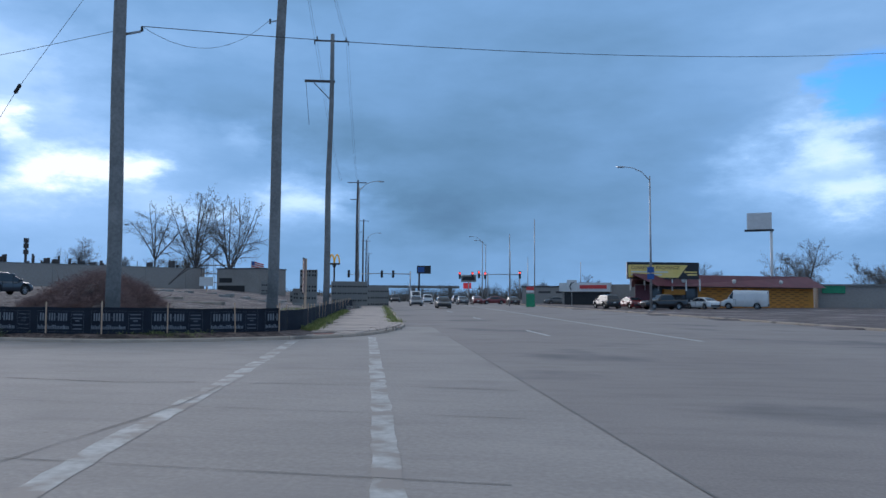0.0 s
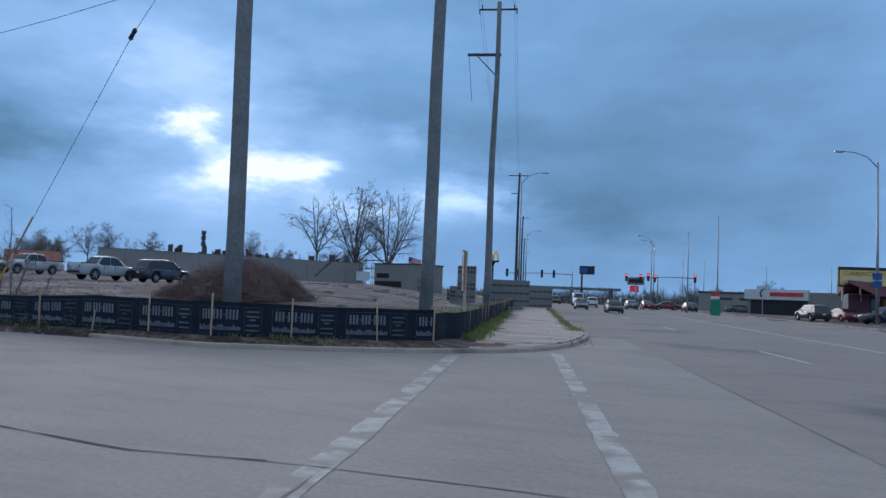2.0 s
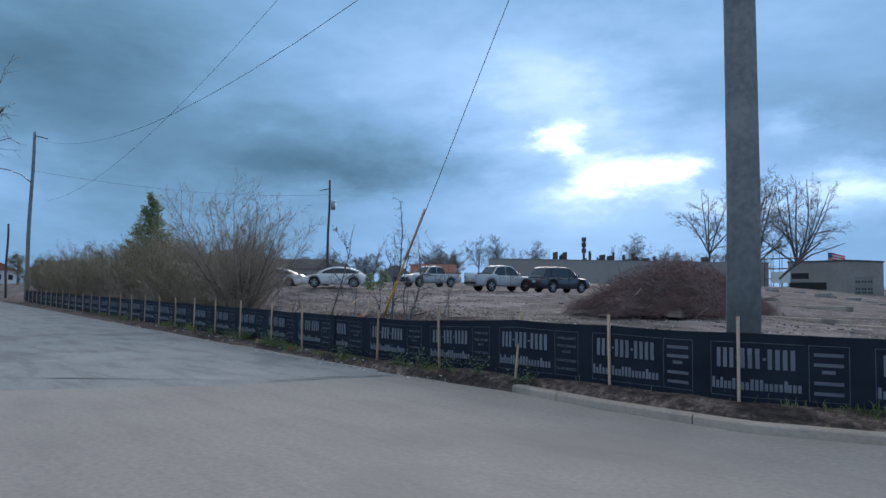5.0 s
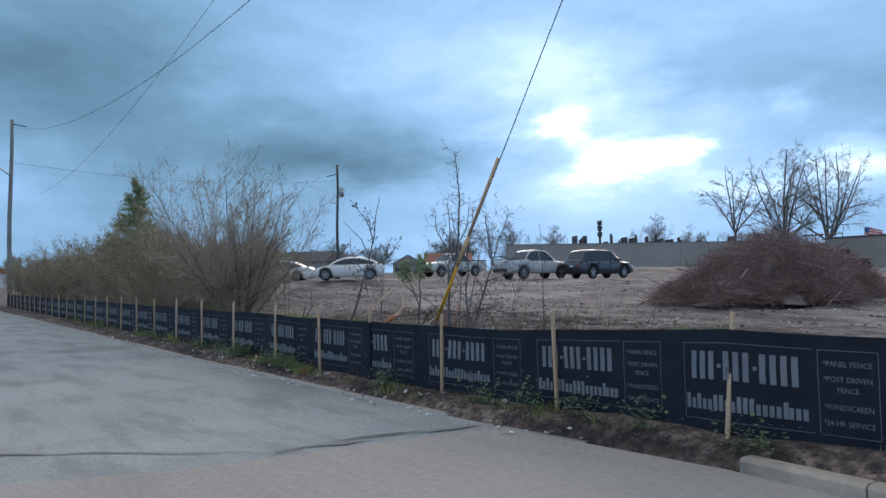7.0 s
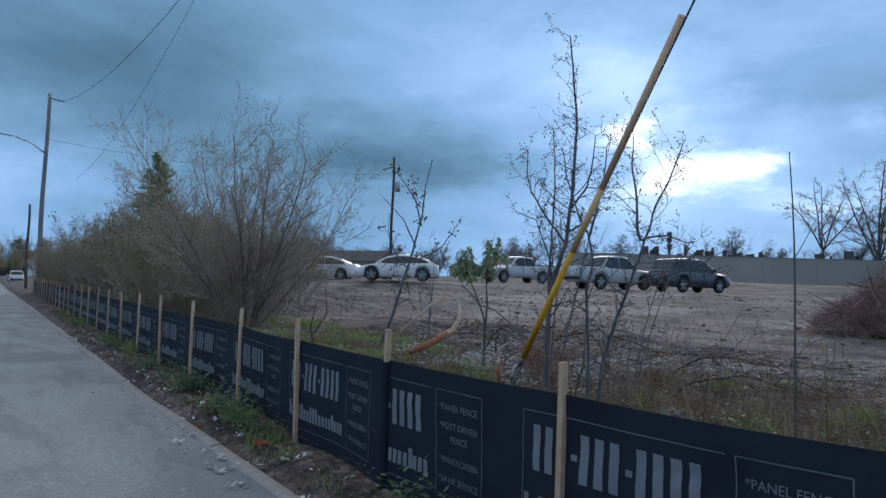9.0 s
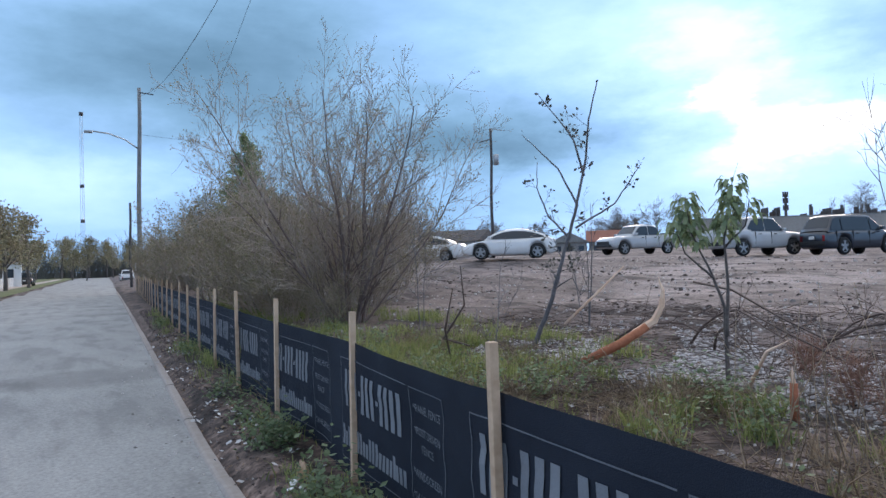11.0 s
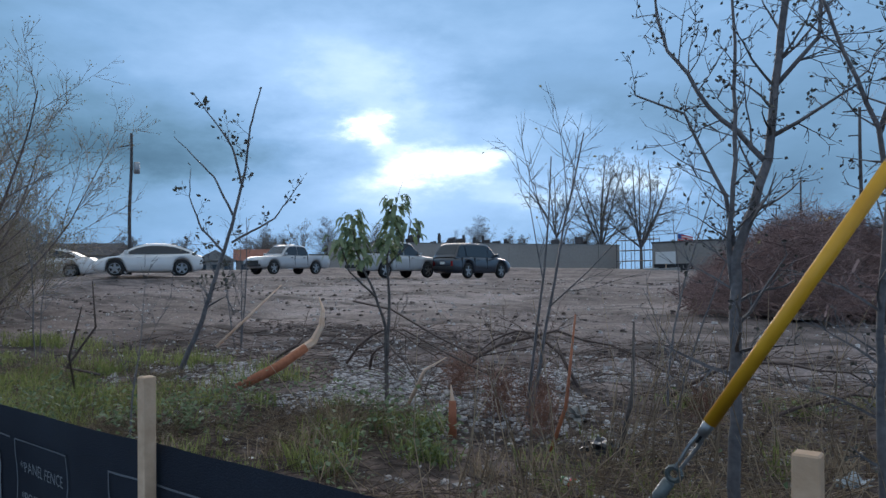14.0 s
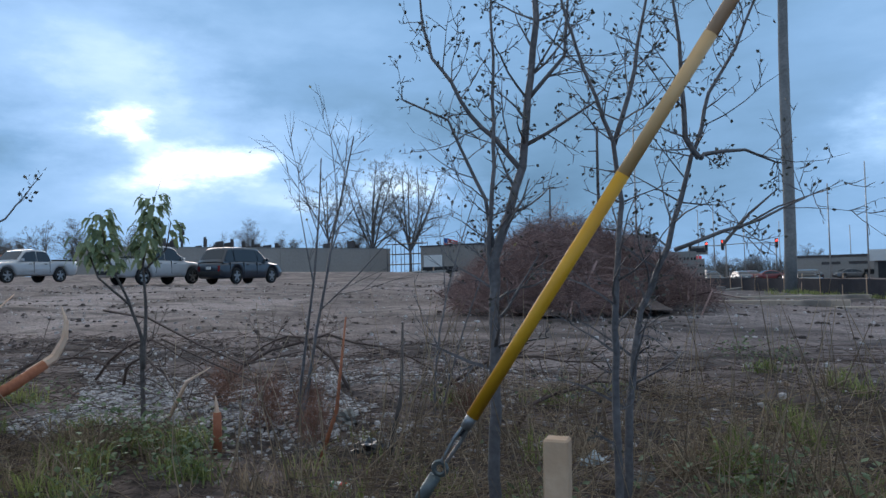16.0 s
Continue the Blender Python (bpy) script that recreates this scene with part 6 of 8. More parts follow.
        part("mirror", (box_bm((x0 - 0.32, s * (W / 2 + 0.04) - 0.08, zb + 0.03), (x0 - 0.16, s * (W / 2 + 0.04) + 0.08, zb + 0.17), 0.03, 2), paint), ob)
        for j in range(doors):
            xd = x0 - 0.75 - j * 0.95
            part("door_handle", (box_bm((xd - 0.1, s * (W / 2 + 0.005) - 0.015, zb - 0.14), (xd + 0.08, s * (W / 2 + 0.005) + 0.015, zb - 0.10), 0.008), M["dark_trim"] if trim else paint), ob)
            xs = x0 - 0.02 - (j + 1) * 0.98
            part("door_gap", (box_bm((xs - 0.008, s * (W / 2 - 0.03) - 0.036, floor + 0.18), (xs + 0.008, s * (W / 2 - 0.03) + 0.036, zb - 0.02)), M["dark_trim"]), ob)
    part("grille", (box_bm((xf - 0.10, -face, zh - 0.32 - (face - 0.42) * 0.5), (xf + 0.012, face, zh - 0.12), 0.03, 2), M["dark_trim"]), ob)
    part("front_bumper", (box_bm((xf - 0.30, -W / 2 + 0.16, floor + 0.10), (xf + 0.03, W / 2 - 0.16, floor + 0.27), 0.05, 2), M["dark_trim"] if trim else paint), ob)
    part("rear_bumper", (box_bm((xr - 0.03, -W / 2 + 0.16, floor + 0.14), (xr + 0.28, W / 2 - 0.16, floor + 0.34), 0.05, 2), M["dark_trim"] if trim else paint), ob)
    part("number_plate", (box_bm((xr - 0.045, -0.16, floor + 0.42), (xr - 0.02, 0.16, floor + 0.55), 0.004), M["sign_white"]), ob)
    if bed:
        part("bed_liner", (box_bm((xr + 0.10, -W / 2 + 0.20, bed - 0.05), (x3 - 0.05, W / 2 - 0.20, bed + 0.012), 0.01), M["dark_trim"]), ob)
        for s in (1, -1):
            part("bed_rail", (box_bm((xr + 0.06, s * (W / 2 - 0.12) - 0.06, bed - 0.02), (x3 - 0.02, s * (W / 2 - 0.12) + 0.06, bed + 0.05), 0.02, 2), M["dark_trim"]), ob)
    ob.matrix_world = at
    return ob


SILVER, WHITE, NAVY = paint_material("silver_paint", (0.52, 0.53, 0.54)), paint_material("white_paint", (0.80, 0.80, 0.79)), paint_material("dark_blue_grey_paint", (0.028, 0.04, 0.058))
BLACK, RED, GREY = paint_material("black_paint", (0.015, 0.016, 0.018)), paint_material("dark_red_paint", (0.20, 0.02, 0.022)), paint_material("mid_grey_paint", (0.16, 0.17, 0.18))
COUPE = dict(L=4.45, W=1.78, wb=2.70, rad=0.33, floor=0.19, front=0.88, top=[(-2.25, 0.86), (-1.7, 1.02), (-0.6, 0.98), (0.9, 0.93), (1.7, 0.80), (2.25, 0.62)], cabin=(1.15, 0.1, -0.7, -2.05, 1.42, 0.93), doors=1, curved=True)
PICKUP = dict(L=5.35, W=1.86, wb=3.22, rad=0.38, floor=0.36, front=0.92, top=[(-2.7, 1.20), (-0.95, 1.20), (-0.9, 1.16), (1.15, 1.13), (2.3, 1.05), (2.68, 0.86)], cabin=(1.22, 0.55, -0.65, -0.95, 1.78, 1.12), doors=2, bed=1.20, face=0.62)
SUV = dict(L=4.6, W=1.84, wb=2.66, rad=0.36, floor=0.26, front=0.9, top=[(-2.3, 0.98), (-1.0, 1.05), (1.1, 1.02), (1.9, 0.93), (2.3, 0.75)], cabin=(1.2, 0.45, -1.75, -2.22, 1.70, 1.02), doors=3)
SEDAN = dict(L=4.7, W=1.8, wb=2.75, rad=0.32, floor=0.2, front=0.92, top=[(-2.35, 0.82), (-2.1, 1.0), (-1.3, 1.0), (1.0, 0.92), (1.9, 0.82), (2.35, 0.64)], cabin=(1.2, 0.2, -0.6, -1.85, 1.46, 0.94), doors=2, curved=True)


def heading(x, y, d, dz=0.0):
    return pose(x, y, ground_height(x, y) + dz, 0, 0, math.degrees(math.atan2(d[1], d[0])))


build_car("coupe", "silver-white two-door coupe parked on the bare lot", WHITE, heading(-46.5, 38.85, (-0.557, -0.831), 0.03), trim=False, **COUPE)
build_car("pickup_truck", "silver pickup truck parked on the lot, facing the street", SILVER, heading(-50.4, 50.85, (-0.07, -1.0), 0.05), category="pickup truck", **PICKUP)
build_car("pickup_truck", "silver crew-cab pickup truck parked with its tailgate to the street", SILVER, heading(-42.4, 51.1, (0.17, 0.98), 0.03), category="pickup truck", L=5.4, W=2.0, wb=3.15, rad=0.41, floor=0.38, front=0.95,
          top=[(-2.7, 1.32), (-0.95, 1.34), (-0.9, 1.24), (1.2, 1.20), (2.2, 1.12), (2.7, 0.92)], cabin=(1.3, 0.55, -0.75, -1.35, 1.96, 1.20), doors=2, bed=1.32)
build_car("suv", "dark blue-grey sport utility car parked on the lot", NAVY, heading(-39.4, 54.5, (0.17, 0.98)) @ Matrix.Diagonal((1.04, 1.04, 1.14, 1)), **SUV)
build_car("sedan", "white hatchback sedan half hidden by the shrubs", WHITE, heading(-53.6, 37.9, (-0.66, -0.75)), **SEDAN)
build_car("sedan", "dark grey sedan parked behind the coupe", GREY, heading(-54.6, 44.4, (-0.6, -0.8)), **SEDAN)
# across the main road
build_car("suv", "black sport utility car parked across the main road", BLACK, heading(14.3, 89.6, (-0.35, 0.94)), **SUV)
build_car("sedan", "dark red sedan parked across the main road", RED, heading(17.6, 93.5, (-0.35, 0.94)), **SEDAN)
build_car("pickup_truck", "black pickup truck parked across the main road", BLACK, heading(20.6, 86.0, (-0.93, -0.36)), category="pickup truck", **PICKUP)
build_car("sedan", "white sedan parked beside the low orange building", WHITE, heading(26.2, 92.4, (-0.5, 0.86)), **SEDAN)
van = dict(L=5.6, W=2.0, wb=3.4, rad=0.36, floor=0.3, front=0.95, top=[(-2.8, 2.35), (1.2, 2.40), (1.3, 1.35), (2.2, 1.2), (2.8, 0.9)], cabin=(1.95, 1.25, 0.4, 0.2, 2.36, 1.3), doors=1)
build_car("van", "tall white delivery van beside the low orange building", WHITE, heading(32.0, 95.5, (-0.93, 0.36)), category="van", **van)
for x, y, spec, pt, d, lab in ((-5.9, 88.4, SEDAN, BLACK, (0.235, -0.972), "dark sedan in the lanes of the main road"), (-12.3, 104, SEDAN, GREY, (0.235, -0.972), "grey sedan in the lanes of the main road"),
                               (-14.4, 126, SUV, WHITE, (-0.235, 0.972), "white sport utility car waiting at the lights"), (-7.6, 122, SEDAN, GREY, (-0.235, 0.972), "grey sedan waiting at the lights"),
                               (-5.7, 128, SEDAN, RED, (-0.235, 0.972), "red sedan waiting at the lights"), (-3.0, 132, SEDAN, RED, (-0.9, -0.3), "red sedan waiting at the lights"),
                               (1.0, 124, SEDAN, BLACK, (-0.235, 0.972), "dark sedan waiting at the lights"), (-10.6, 138, SUV, NAVY, (-0.235, 0.972), "dark sport utility car waiting at the lights"),
                               (-25.4, 150, SUV, BLACK, (0.235, -0.972), "dark car far down the main road"), (-22.0, 168, SEDAN, GREY, (0.235, -0.972), "dark car far down the main road"),
                               (8.6, 136, SEDAN, GREY, (0.9, 0.2), "grey sedan on the crossing road"), (5.9, 152, SUV, BLACK, (0.9, 0.2), "dark car on the crossing road"), (-31, 180, SEDAN, GREY, (0.235, -0.972), "grey car far down the main road")):
    build_car("car", lab, pt, pose(x, y, 0.0, 0, 0, math.degrees(math.atan2(d[1], d[0]))), group="cars on the main road", **spec)
build_car("van", "white box van far down the main road", WHITE, pose(-19.3, 141, 0, 0, 0, -76), category="van", group="cars on the main road", **van)
for x, y, pt in ((-104, 12.5, WHITE), (-128, 28.0, WHITE), (-118, 16.0, BLACK)):
    build_car("car", "car parked far down the side street", pt, pose(x, y, 0.02, 0, 0, 178), group="cars on the side street", **SUV)

# ---- buildings ----
def prism(lo, hi, mat, bevel=0.0):
    return (box_bm(lo, hi, bevel), M[mat])


def facing(a, b, z=0.0):
    """A frame with x from a to b and y away from the viewer's side."""
    a, b = Vector(a), Vector(b)
    d = b - a
    return pose(a.x, a.y, z, 0, 0, math.degrees(math.atan2(d.y, d.x))), d.length


m4, ln = facing((-90.0, 96.0), (-62.0, 136.4), 0.9)
store = thing("store_wall", "long blank grey masonry wall of a store being torn down", "building")
part("wall", prism((0, 0, -0.5), (ln, 0.4, 5.6), "wall"), store)
part("side_wall", prism((ln - 0.4, 0.4, -0.5), (ln, 14, 5.5), "wall"), store)
part("coping", prism((-0.1, -0.06, 5.6), (ln + 0.1, 0.5, 5.75), "cmu"), store)
for k in range(6):
    part("pilaster", prism((ln * (k + 0.5) / 6, -0.08, -0.5), (ln * (k + 0.5) / 6 + 0.25, 0.0, 5.6), "wall"), store)
r = random.Random(4)
for k in range(34):
    x = ln * (0.25 + 0.75 * r.random())
    part("post", prism((x, 4 + r.random() * 4, 5.0), (x + 0.12, 4.4 + r.random() * 4, 6.2 + r.random() * 1.4), "pole_dark"), store)
store.matrix_world = m4
scaf = thing("scaffold", "steel scaffold standing at the end of the grey wall", "scaffold")
for i in range(5):
    for j in range(2):
        part("standard", tube_mesh("standard", [(i * 1.9, j * 1.4, 0), (i * 1.9, j * 1.4, 6.6 + (i % 2) * 0.5)], [0.05, 0.05], M["pole_dark"], 6), scaf)
for k in range(4):
    for j in range(2):
        part("ledger", tube_mesh("ledger", [(0, j * 1.4, 1.2 + k * 1.7), (7.6, j * 1.4, 1.2 + k * 1.7)], [0.04, 0.04], M["pole_dark"], 6), scaf)
    part("board", prism((0, 0.1, 1.25 + k * 1.7), (7.6, 1.3, 1.3 + k * 1.7), "stake"), scaf)
scaf.matrix_world = pose(-61.8, 134.5, 0.9, 0, 0, -20)
low = thing("site_building", "half-built beige masonry building with dark openings", "building")
part("wall", prism((0, 0, -0.6), (9.39, 7, 4.9), "beige"), low)
part("coping", prism((-0.1, -0.1, 4.9), (9.49, 7.1, 5.1), "pole_dark"), low)
# solid dark boxes on the wall, coloured like the shade of open bays
for x0, x1, z0, z1 in ((0.3, 6.2, 0.0, 2.1), (0.6, 3.4, 2.6, 3.4)):
    part("opening", prism((x0, -0.05, z0), (x1, 0.1, z1), "hole_shade"), low)
low.matrix_world = facing((-49.9, 116.8), (-40.9, 114.1), 0.9)[0]
part("notice_board", prism((-42.8, 96.6, 2.7), (-40.7, 96.75, 4.0), "sign_white"), None)
tagged(bpy.data.objects["notice_board"], "blank white notice board by the grey wall", "sign")
part("notice_post", prism((-41.8, 96.76, 0.5), (-41.7, 96.86, 4.0), "stake"), bpy.data.objects["notice_board"])


def block_stack(x, y, nx, nz, rz, rows=None):
    """Pallet loads of hollow concrete blocks: courses of blocks, the shade of their cores painted as dark boxes."""
    ob = thing("block_stack", "stack of grey hollow concrete blocks on pallets", "block stack", "block stacks")
    bw, bh = 0.62, 0.42
    part("core", prism((0.03, 0.06, 0), (nx * bw - 0.03, 1.2, nz * bh - 0.02), "cmu"), ob)
    blk = mesh_of("block", *_box_lists((0, 0, 0.012), (bw - 0.02, 0.12, bh - 0.012)), M["cmu"])
    # dark box just proud of the block face, for the shade in a core
    hol = mesh_of("hollow", *_box_lists((0.0, -0.006, 0), (0.17, 0.03, 0.22)), M["hole_shade"])
    for i in range(nx):
        for k in range(nz):
            b = part("block", blk, ob)
            b.location = (i * bw, 0, k * bh)
            if rows is None or k in rows:
                for j in range(2):
                    h = part("hollow", hol, b)
                    h.location = (0.09 + j * 0.27, 0, 0.1)
    ob.matrix_world = pose(x, y, ground_height(x, y), 0, 0, rz)


def _box_lists(lo, hi):
    V = [(x, y, z) for x in (lo[0], hi[0]) for y in (lo[1], hi[1]) for z in (lo[2], hi[2])]
    return V, [(0, 1, 3, 2), (4, 6, 7, 5), (0, 4, 5, 1), (2, 3, 7, 6), (0, 2, 6, 4), (1, 5, 7, 3)]


block_stack(-22.9, 80.0, 3, 3, 18, (0, 1))
block_stack(-21.6, 77.5, 3, 4, 18, (1, 2))
block_stack(-19.8, 74.6, 3, 9, 14, (1, 3, 4, 7, 8))
block_stack(-18.6, 82.5, 7, 7, 22, (1, 3, 5))
block_stack(-17.0, 90.0, 6, 6, 22, (0, 2, 4))
block_stack(-36.1, 103.1, 3, 5, 18, (0, 1, 3))

# tall narrow site sign
sg = thing("site_sign", "tall faded red and white site sign on two posts", "sign")
part("panel", prism((-0.48, -0.05, 1.1), (0.48, 0.05, 3.3), "sign_faded"), sg)
part("edge", prism((-0.56, -0.06, 1.0), (-0.484, 0.06, 3.4), "dark_trim"), sg)
for z in (2.85, 2.35, 1.9, 1.5):
    part("print_bar", prism((-0.38, -0.062, z), (0.38, -0.052, z + 0.16), "sign_dark_red"), sg)
for x in (-0.36, 0.36):
    part("post", prism((x - 0.05, 0.052, -0.3), (x + 0.05, 0.15, 3.3), "stake"), sg)
sg.matrix_world = pose(-8.3, 43.2, 0.65, 0, 0, -66)

# signs and lights down the main road
arch = thing("restaurant_sign", "tall pole sign with a yellow double arch", "sign")
part("post", tube_mesh("post", [(0, 0, 0), (0, 0, 6.2)], [0.15, 0.15], M["dark_trim"], 8), arch)
for k in (-0.44, 0.44):
    part("arch", tube_mesh("arch", [(k - 0.42, 0, 6.9), (k - 0.33, 0, 7.7), (k - 0.14, 0, 8.25), (k, 0, 8.35), (k + 0.14, 0, 8.25), (k + 0.33, 0, 7.7), (k + 0.42, 0, 6.9)], [0.12] * 7, M["arch_yellow"], 8), arch)
part("base_panel", prism((-1.0, -0.3, 6.62), (1.0, 0.3, 6.92), "sign_black", 0.12), arch)
part("neck", tube_mesh("neck", [(0, 0, 6.1), (0, 0, 6.65)], [0.15, 0.4], M["sign_black"], 10), arch)
arch.matrix_world = pose(-28.7, 116.4, 0, 0, 0, 10)


def signal_mast(x, y, reach, heads, label, lit=False):
    ob = thing("traffic_signal", label, "traffic light", "traffic lights")
    part("mast", tube_mesh("mast", [(0, 0, 0), (0, 0, 6.6)], [0.16, 0.12], M["galv"], 10), ob)
    part("arm", tube_mesh("arm", [(0, 0, 6.0), (reach * 0.5, 0, 6.1), (reach, 0, 5.85)], [0.10, 0.08, 0.06], M["galv"], 8), ob)
    for h in heads:
        hd = part("signal_head", prism((h - 0.24, -0.42, 5.2), (h + 0.24, -0.12, 6.75), "sign_black", 0.03), ob)
        lens = part("red_lens", tube_mesh("red_lens", [(h, -0.41, 6.42), (h, -0.47, 6.42)], [0.17, 0.17], M["red_light"] if lit else M["sign_black"], 10), hd)
    ob.matrix_world = pose(x, y, 0, 0, 0, 8)
    return ob


signal_mast(-22.0, 149.0, -13.5, (-13, -11, -6, -3.6), "signal mast arm with dark signal heads over the road")
signal_mast(1.0, 151.5, -9.0, (-8.6, 0.0), "signal mast arm with lit red signal heads", True)
signal_mast(-6.3, 158.0, -6.5, (-6.2, -3.4, -0.6), "signal mast arm with lit red signal heads", True)
bb = thing("billboard", "dark billboard with a blue panel beside the intersection", "billboard")
part("face", prism((-1.5, -0.2, 6.2), (1.5, 0.2, 7.9), "sign_black"), bb)
part("panel", prism((-1.3, -0.24, 6.5), (0.1, -0.205, 7.6), "sign_blue"), bb)
part("post", tube_mesh("post", [(-1.0, 0, 0), (-1.0, 0, 6.3)], [0.2, 0.2], M["dark_trim"], 8), bb)
bb.matrix_world = pose(-19.6, 152, 0, 0, 0, 8)
rs = thing("store_sign", "red and white pole sign beside the intersection", "sign")
part("upper_panel", prism((-1.7, -0.15, 4.6), (1.7, 0.15, 6.2), "cmu"), rs)
part("print_bar", prism((-1.4, -0.19, 5.0), (1.4, -0.155, 5.8), "sign_black"), rs)
part("lower_panel", (box_bm((-1.2, -0.15, 3.1), (0.6, 0.15, 4.4)), M["red_sign_lit"]), rs)
part("post", tube_mesh("post", [(0, 0, 0), (0, 0, 4.8)], [0.2, 0.2], M["galv"], 8), rs)
rs.matrix_world = pose(-10.9, 161, 0, 0, 0, 8)
rb = thing("roadside_box", "green cabinet with a red and white notice by the kerb", "cabinet")
part("cabinet", prism((-0.55, -0.4, 0), (0.55, 0.4, 1.8), "sign_green", 0.04), rb)
part("notice", prism((-0.5, -0.45, 1.95), (0.5, -0.35, 2.75), "sign_red"), rb)
part("notice_band", prism((-0.5, -0.47, 1.95), (0.5, -0.455, 2.25), "sign_white"), rb)
part("post", tube_mesh("post", [(-0.2, -0.3, 0), (-0.2, -0.3, 3.0)], [0.05, 0.05], M["galv"], 6), rb)
rb.matrix_world = pose(4.8, 96.7, 0.1, 0, 0, -5)
ts = thing("turn_sign", "white road sign with a black curved arrow", "sign")
part("panel", prism((-0.75, -0.03, 2.2), (0.75, 0.03, 4.0), "sign_white"), ts)
part("arrow", tube_mesh("arrow", [(-0.1, -0.05, 2.5), (-0.3, -0.05, 3.0), (-0.1, -0.05, 3.5), (0.4, -0.05, 3.6)], [0.1, 0.1, 0.1, 0.04], M["sign_black"], 6), ts)
part("post", tube_mesh("post", [(0, 0.05, 0), (0, 0.05, 4.0)], [0.05, 0.05], M["galv"], 6), ts)
ts.matrix_world = pose(10.7, 111.6, 0.1, 0, 0, -5)

# the low orange building across the road, with a roof sign
m4, ln = facing((17.4, 93.5), (46.0, 112.5), 0.0)
ex = thing("exchange_building", "low building with an orange block front and a dark red roof", "building")
W8 = [(1.0, 0, -0.2), (ln, 0, -0.2), (ln, 12, -0.2), (11.0, 12, -0.2), (1.0, 0, 3.2), (ln, 0, 3.2), (ln, 12, 3.2), (11.0, 12, 3.2)]
part("wall", mesh_of("wall", W8, [(0, 1, 5, 4), (1, 2, 6, 5), (2, 3, 7, 6), (3, 0, 4, 7), (4, 5, 6, 7), (3, 2, 1, 0)], M["beige"]), ex)
part("maroon_front", prism((1.0, -0.05, 0), (3.6, -0.004, 3.1), "roof_red"), ex, "maroon painted end of the front")
part("dark_front", prism((3.7, -0.06, 0), (11.5, -0.004, 3.0), "dark_trim"), ex, "dark glazed shopfront")
for k in range(4):
    part("window", (box_bm((3.8 + k * 1.9, -0.10, 0.5), (5.4 + k * 1.9, -0.065, 2.7)), M["glass"]), ex)
part("orange_front", prism((11.7, -0.06, 0), (ln - 0.1, -0.004, 2.9), "orange"), ex, "orange painted block front")
rr = random.Random(3)
blk = mesh_of("block", *_box_lists((0, -0.09, 0), (0.95, -0.062, 0.12)), M["orange2"])
for j in range(9):
    for i in range(11):
        b = part("block", blk, ex)
        b.location = (12.2 + i * 1.9 + (j % 2) * 0.95, 0, 0.2 + j * 0.30)
part("awning", prism((5.4, -0.5, 1.9), (9.0, -0.11, 2.6), "orange"), ex, "small orange awning sign")
V = [(-1.0, -2.2, 4.32), (3.0, -1.9, 3.0), (ln + 0.8, -1.6, 3.05), (ln + 0.8, 13, 3.05), (11.0, 13, 3.05),
     (-1.0, -2.1, 4.55), (3.0, -0.6, 4.5), (ln + 0.8, 1.6, 4.75), (ln + 0.8, 13, 4.75), (11.0, 13, 4.6)]
part("roof", mesh_of("roof", V, [(0, 1, 6, 5), (1, 2, 7, 6), (2, 3, 8, 7), (3, 4, 9, 8), (4, 0, 5, 9), (5, 6, 7, 8, 9), (4, 3, 2, 1, 0)], M["roof_red"]), ex)
for k in (7.5, 16.5, 25.5):
    part("roof_lamp", tube_mesh("roof_lamp", [(k, -1.65, 3.75), (k, -1.85, 3.75)], [0.28, 0.28], M["sign_white"], 12), ex)
ex.matrix_world = m4
m5, _ = facing((17.3, 94.3), (27.2, 96.6), -1.0)
bs = thing("roof_sign", "large black and yellow roof sign with lettering", "sign")
part("board", prism((0, 0, 4.9), (9.6, 0.3, 7.1), "sign_black"), bs)
part("yellow_panel", mesh_of("yellow_panel", [(0.15, -0.03, 5.1), (6.8, -0.03, 5.1), (8.1, -0.03, 6.75), (0.15, -0.03, 6.75), (0.15, 0.01, 5.1), (6.8, 0.01, 5.1), (8.1, 0.01, 6.75), (0.15, 0.01, 6.75)],
                             [(0, 1, 2, 3), (4, 7, 6, 5), (0, 4, 5, 1), (1, 5, 6, 2), (2, 6, 7, 3), (3, 7, 4, 0)], M["sign_yellow"]), bs)
tx = part("lettering", text_mesh("CURRENCY EXCHANGE", 0.60, M["sign_dark_red"]), bs, "dark red capital lettering")
tx.matrix_local = pose(3.75, -0.045, 6.36, 90, 0, 0)
for z, x1 in ((5.75, 5.4), (5.38, 4.6)):
    part("print_bar", prism((0.5, -0.05, z), (x1, -0.035, z + 0.16), "sign_white"), bs)
for z, x0, x1 in ((5.75, 7.6, 9.3), (5.4, 8.0, 9.3)):
    part("print_bar", prism((x0, -0.05, z), (x1, -0.035, z + 0.18), "sign_yellow"), bs)
for k in range(6):
    part("strut", prism((0.4 + k * 1.85, 0.05, 3.4), (0.55 + k * 1.85, 0.2, 4.9), "sign_white"), bs)
bs.matrix_world = m5
bl = thing("roadside_signs", "blue route signs on a lamp post", "sign")
for z in (2.9, 3.6):
    part("panel", prism((-0.36, -0.2, z), (0.36, -0.16, z + 0.6), "sign_blue"), bl)
pp = road_xy(36.1, 72.0)
bl.matrix_world = pose(pp.x, pp.y, 0.6, 0, 0, -12)
bl.name = "route_sign"

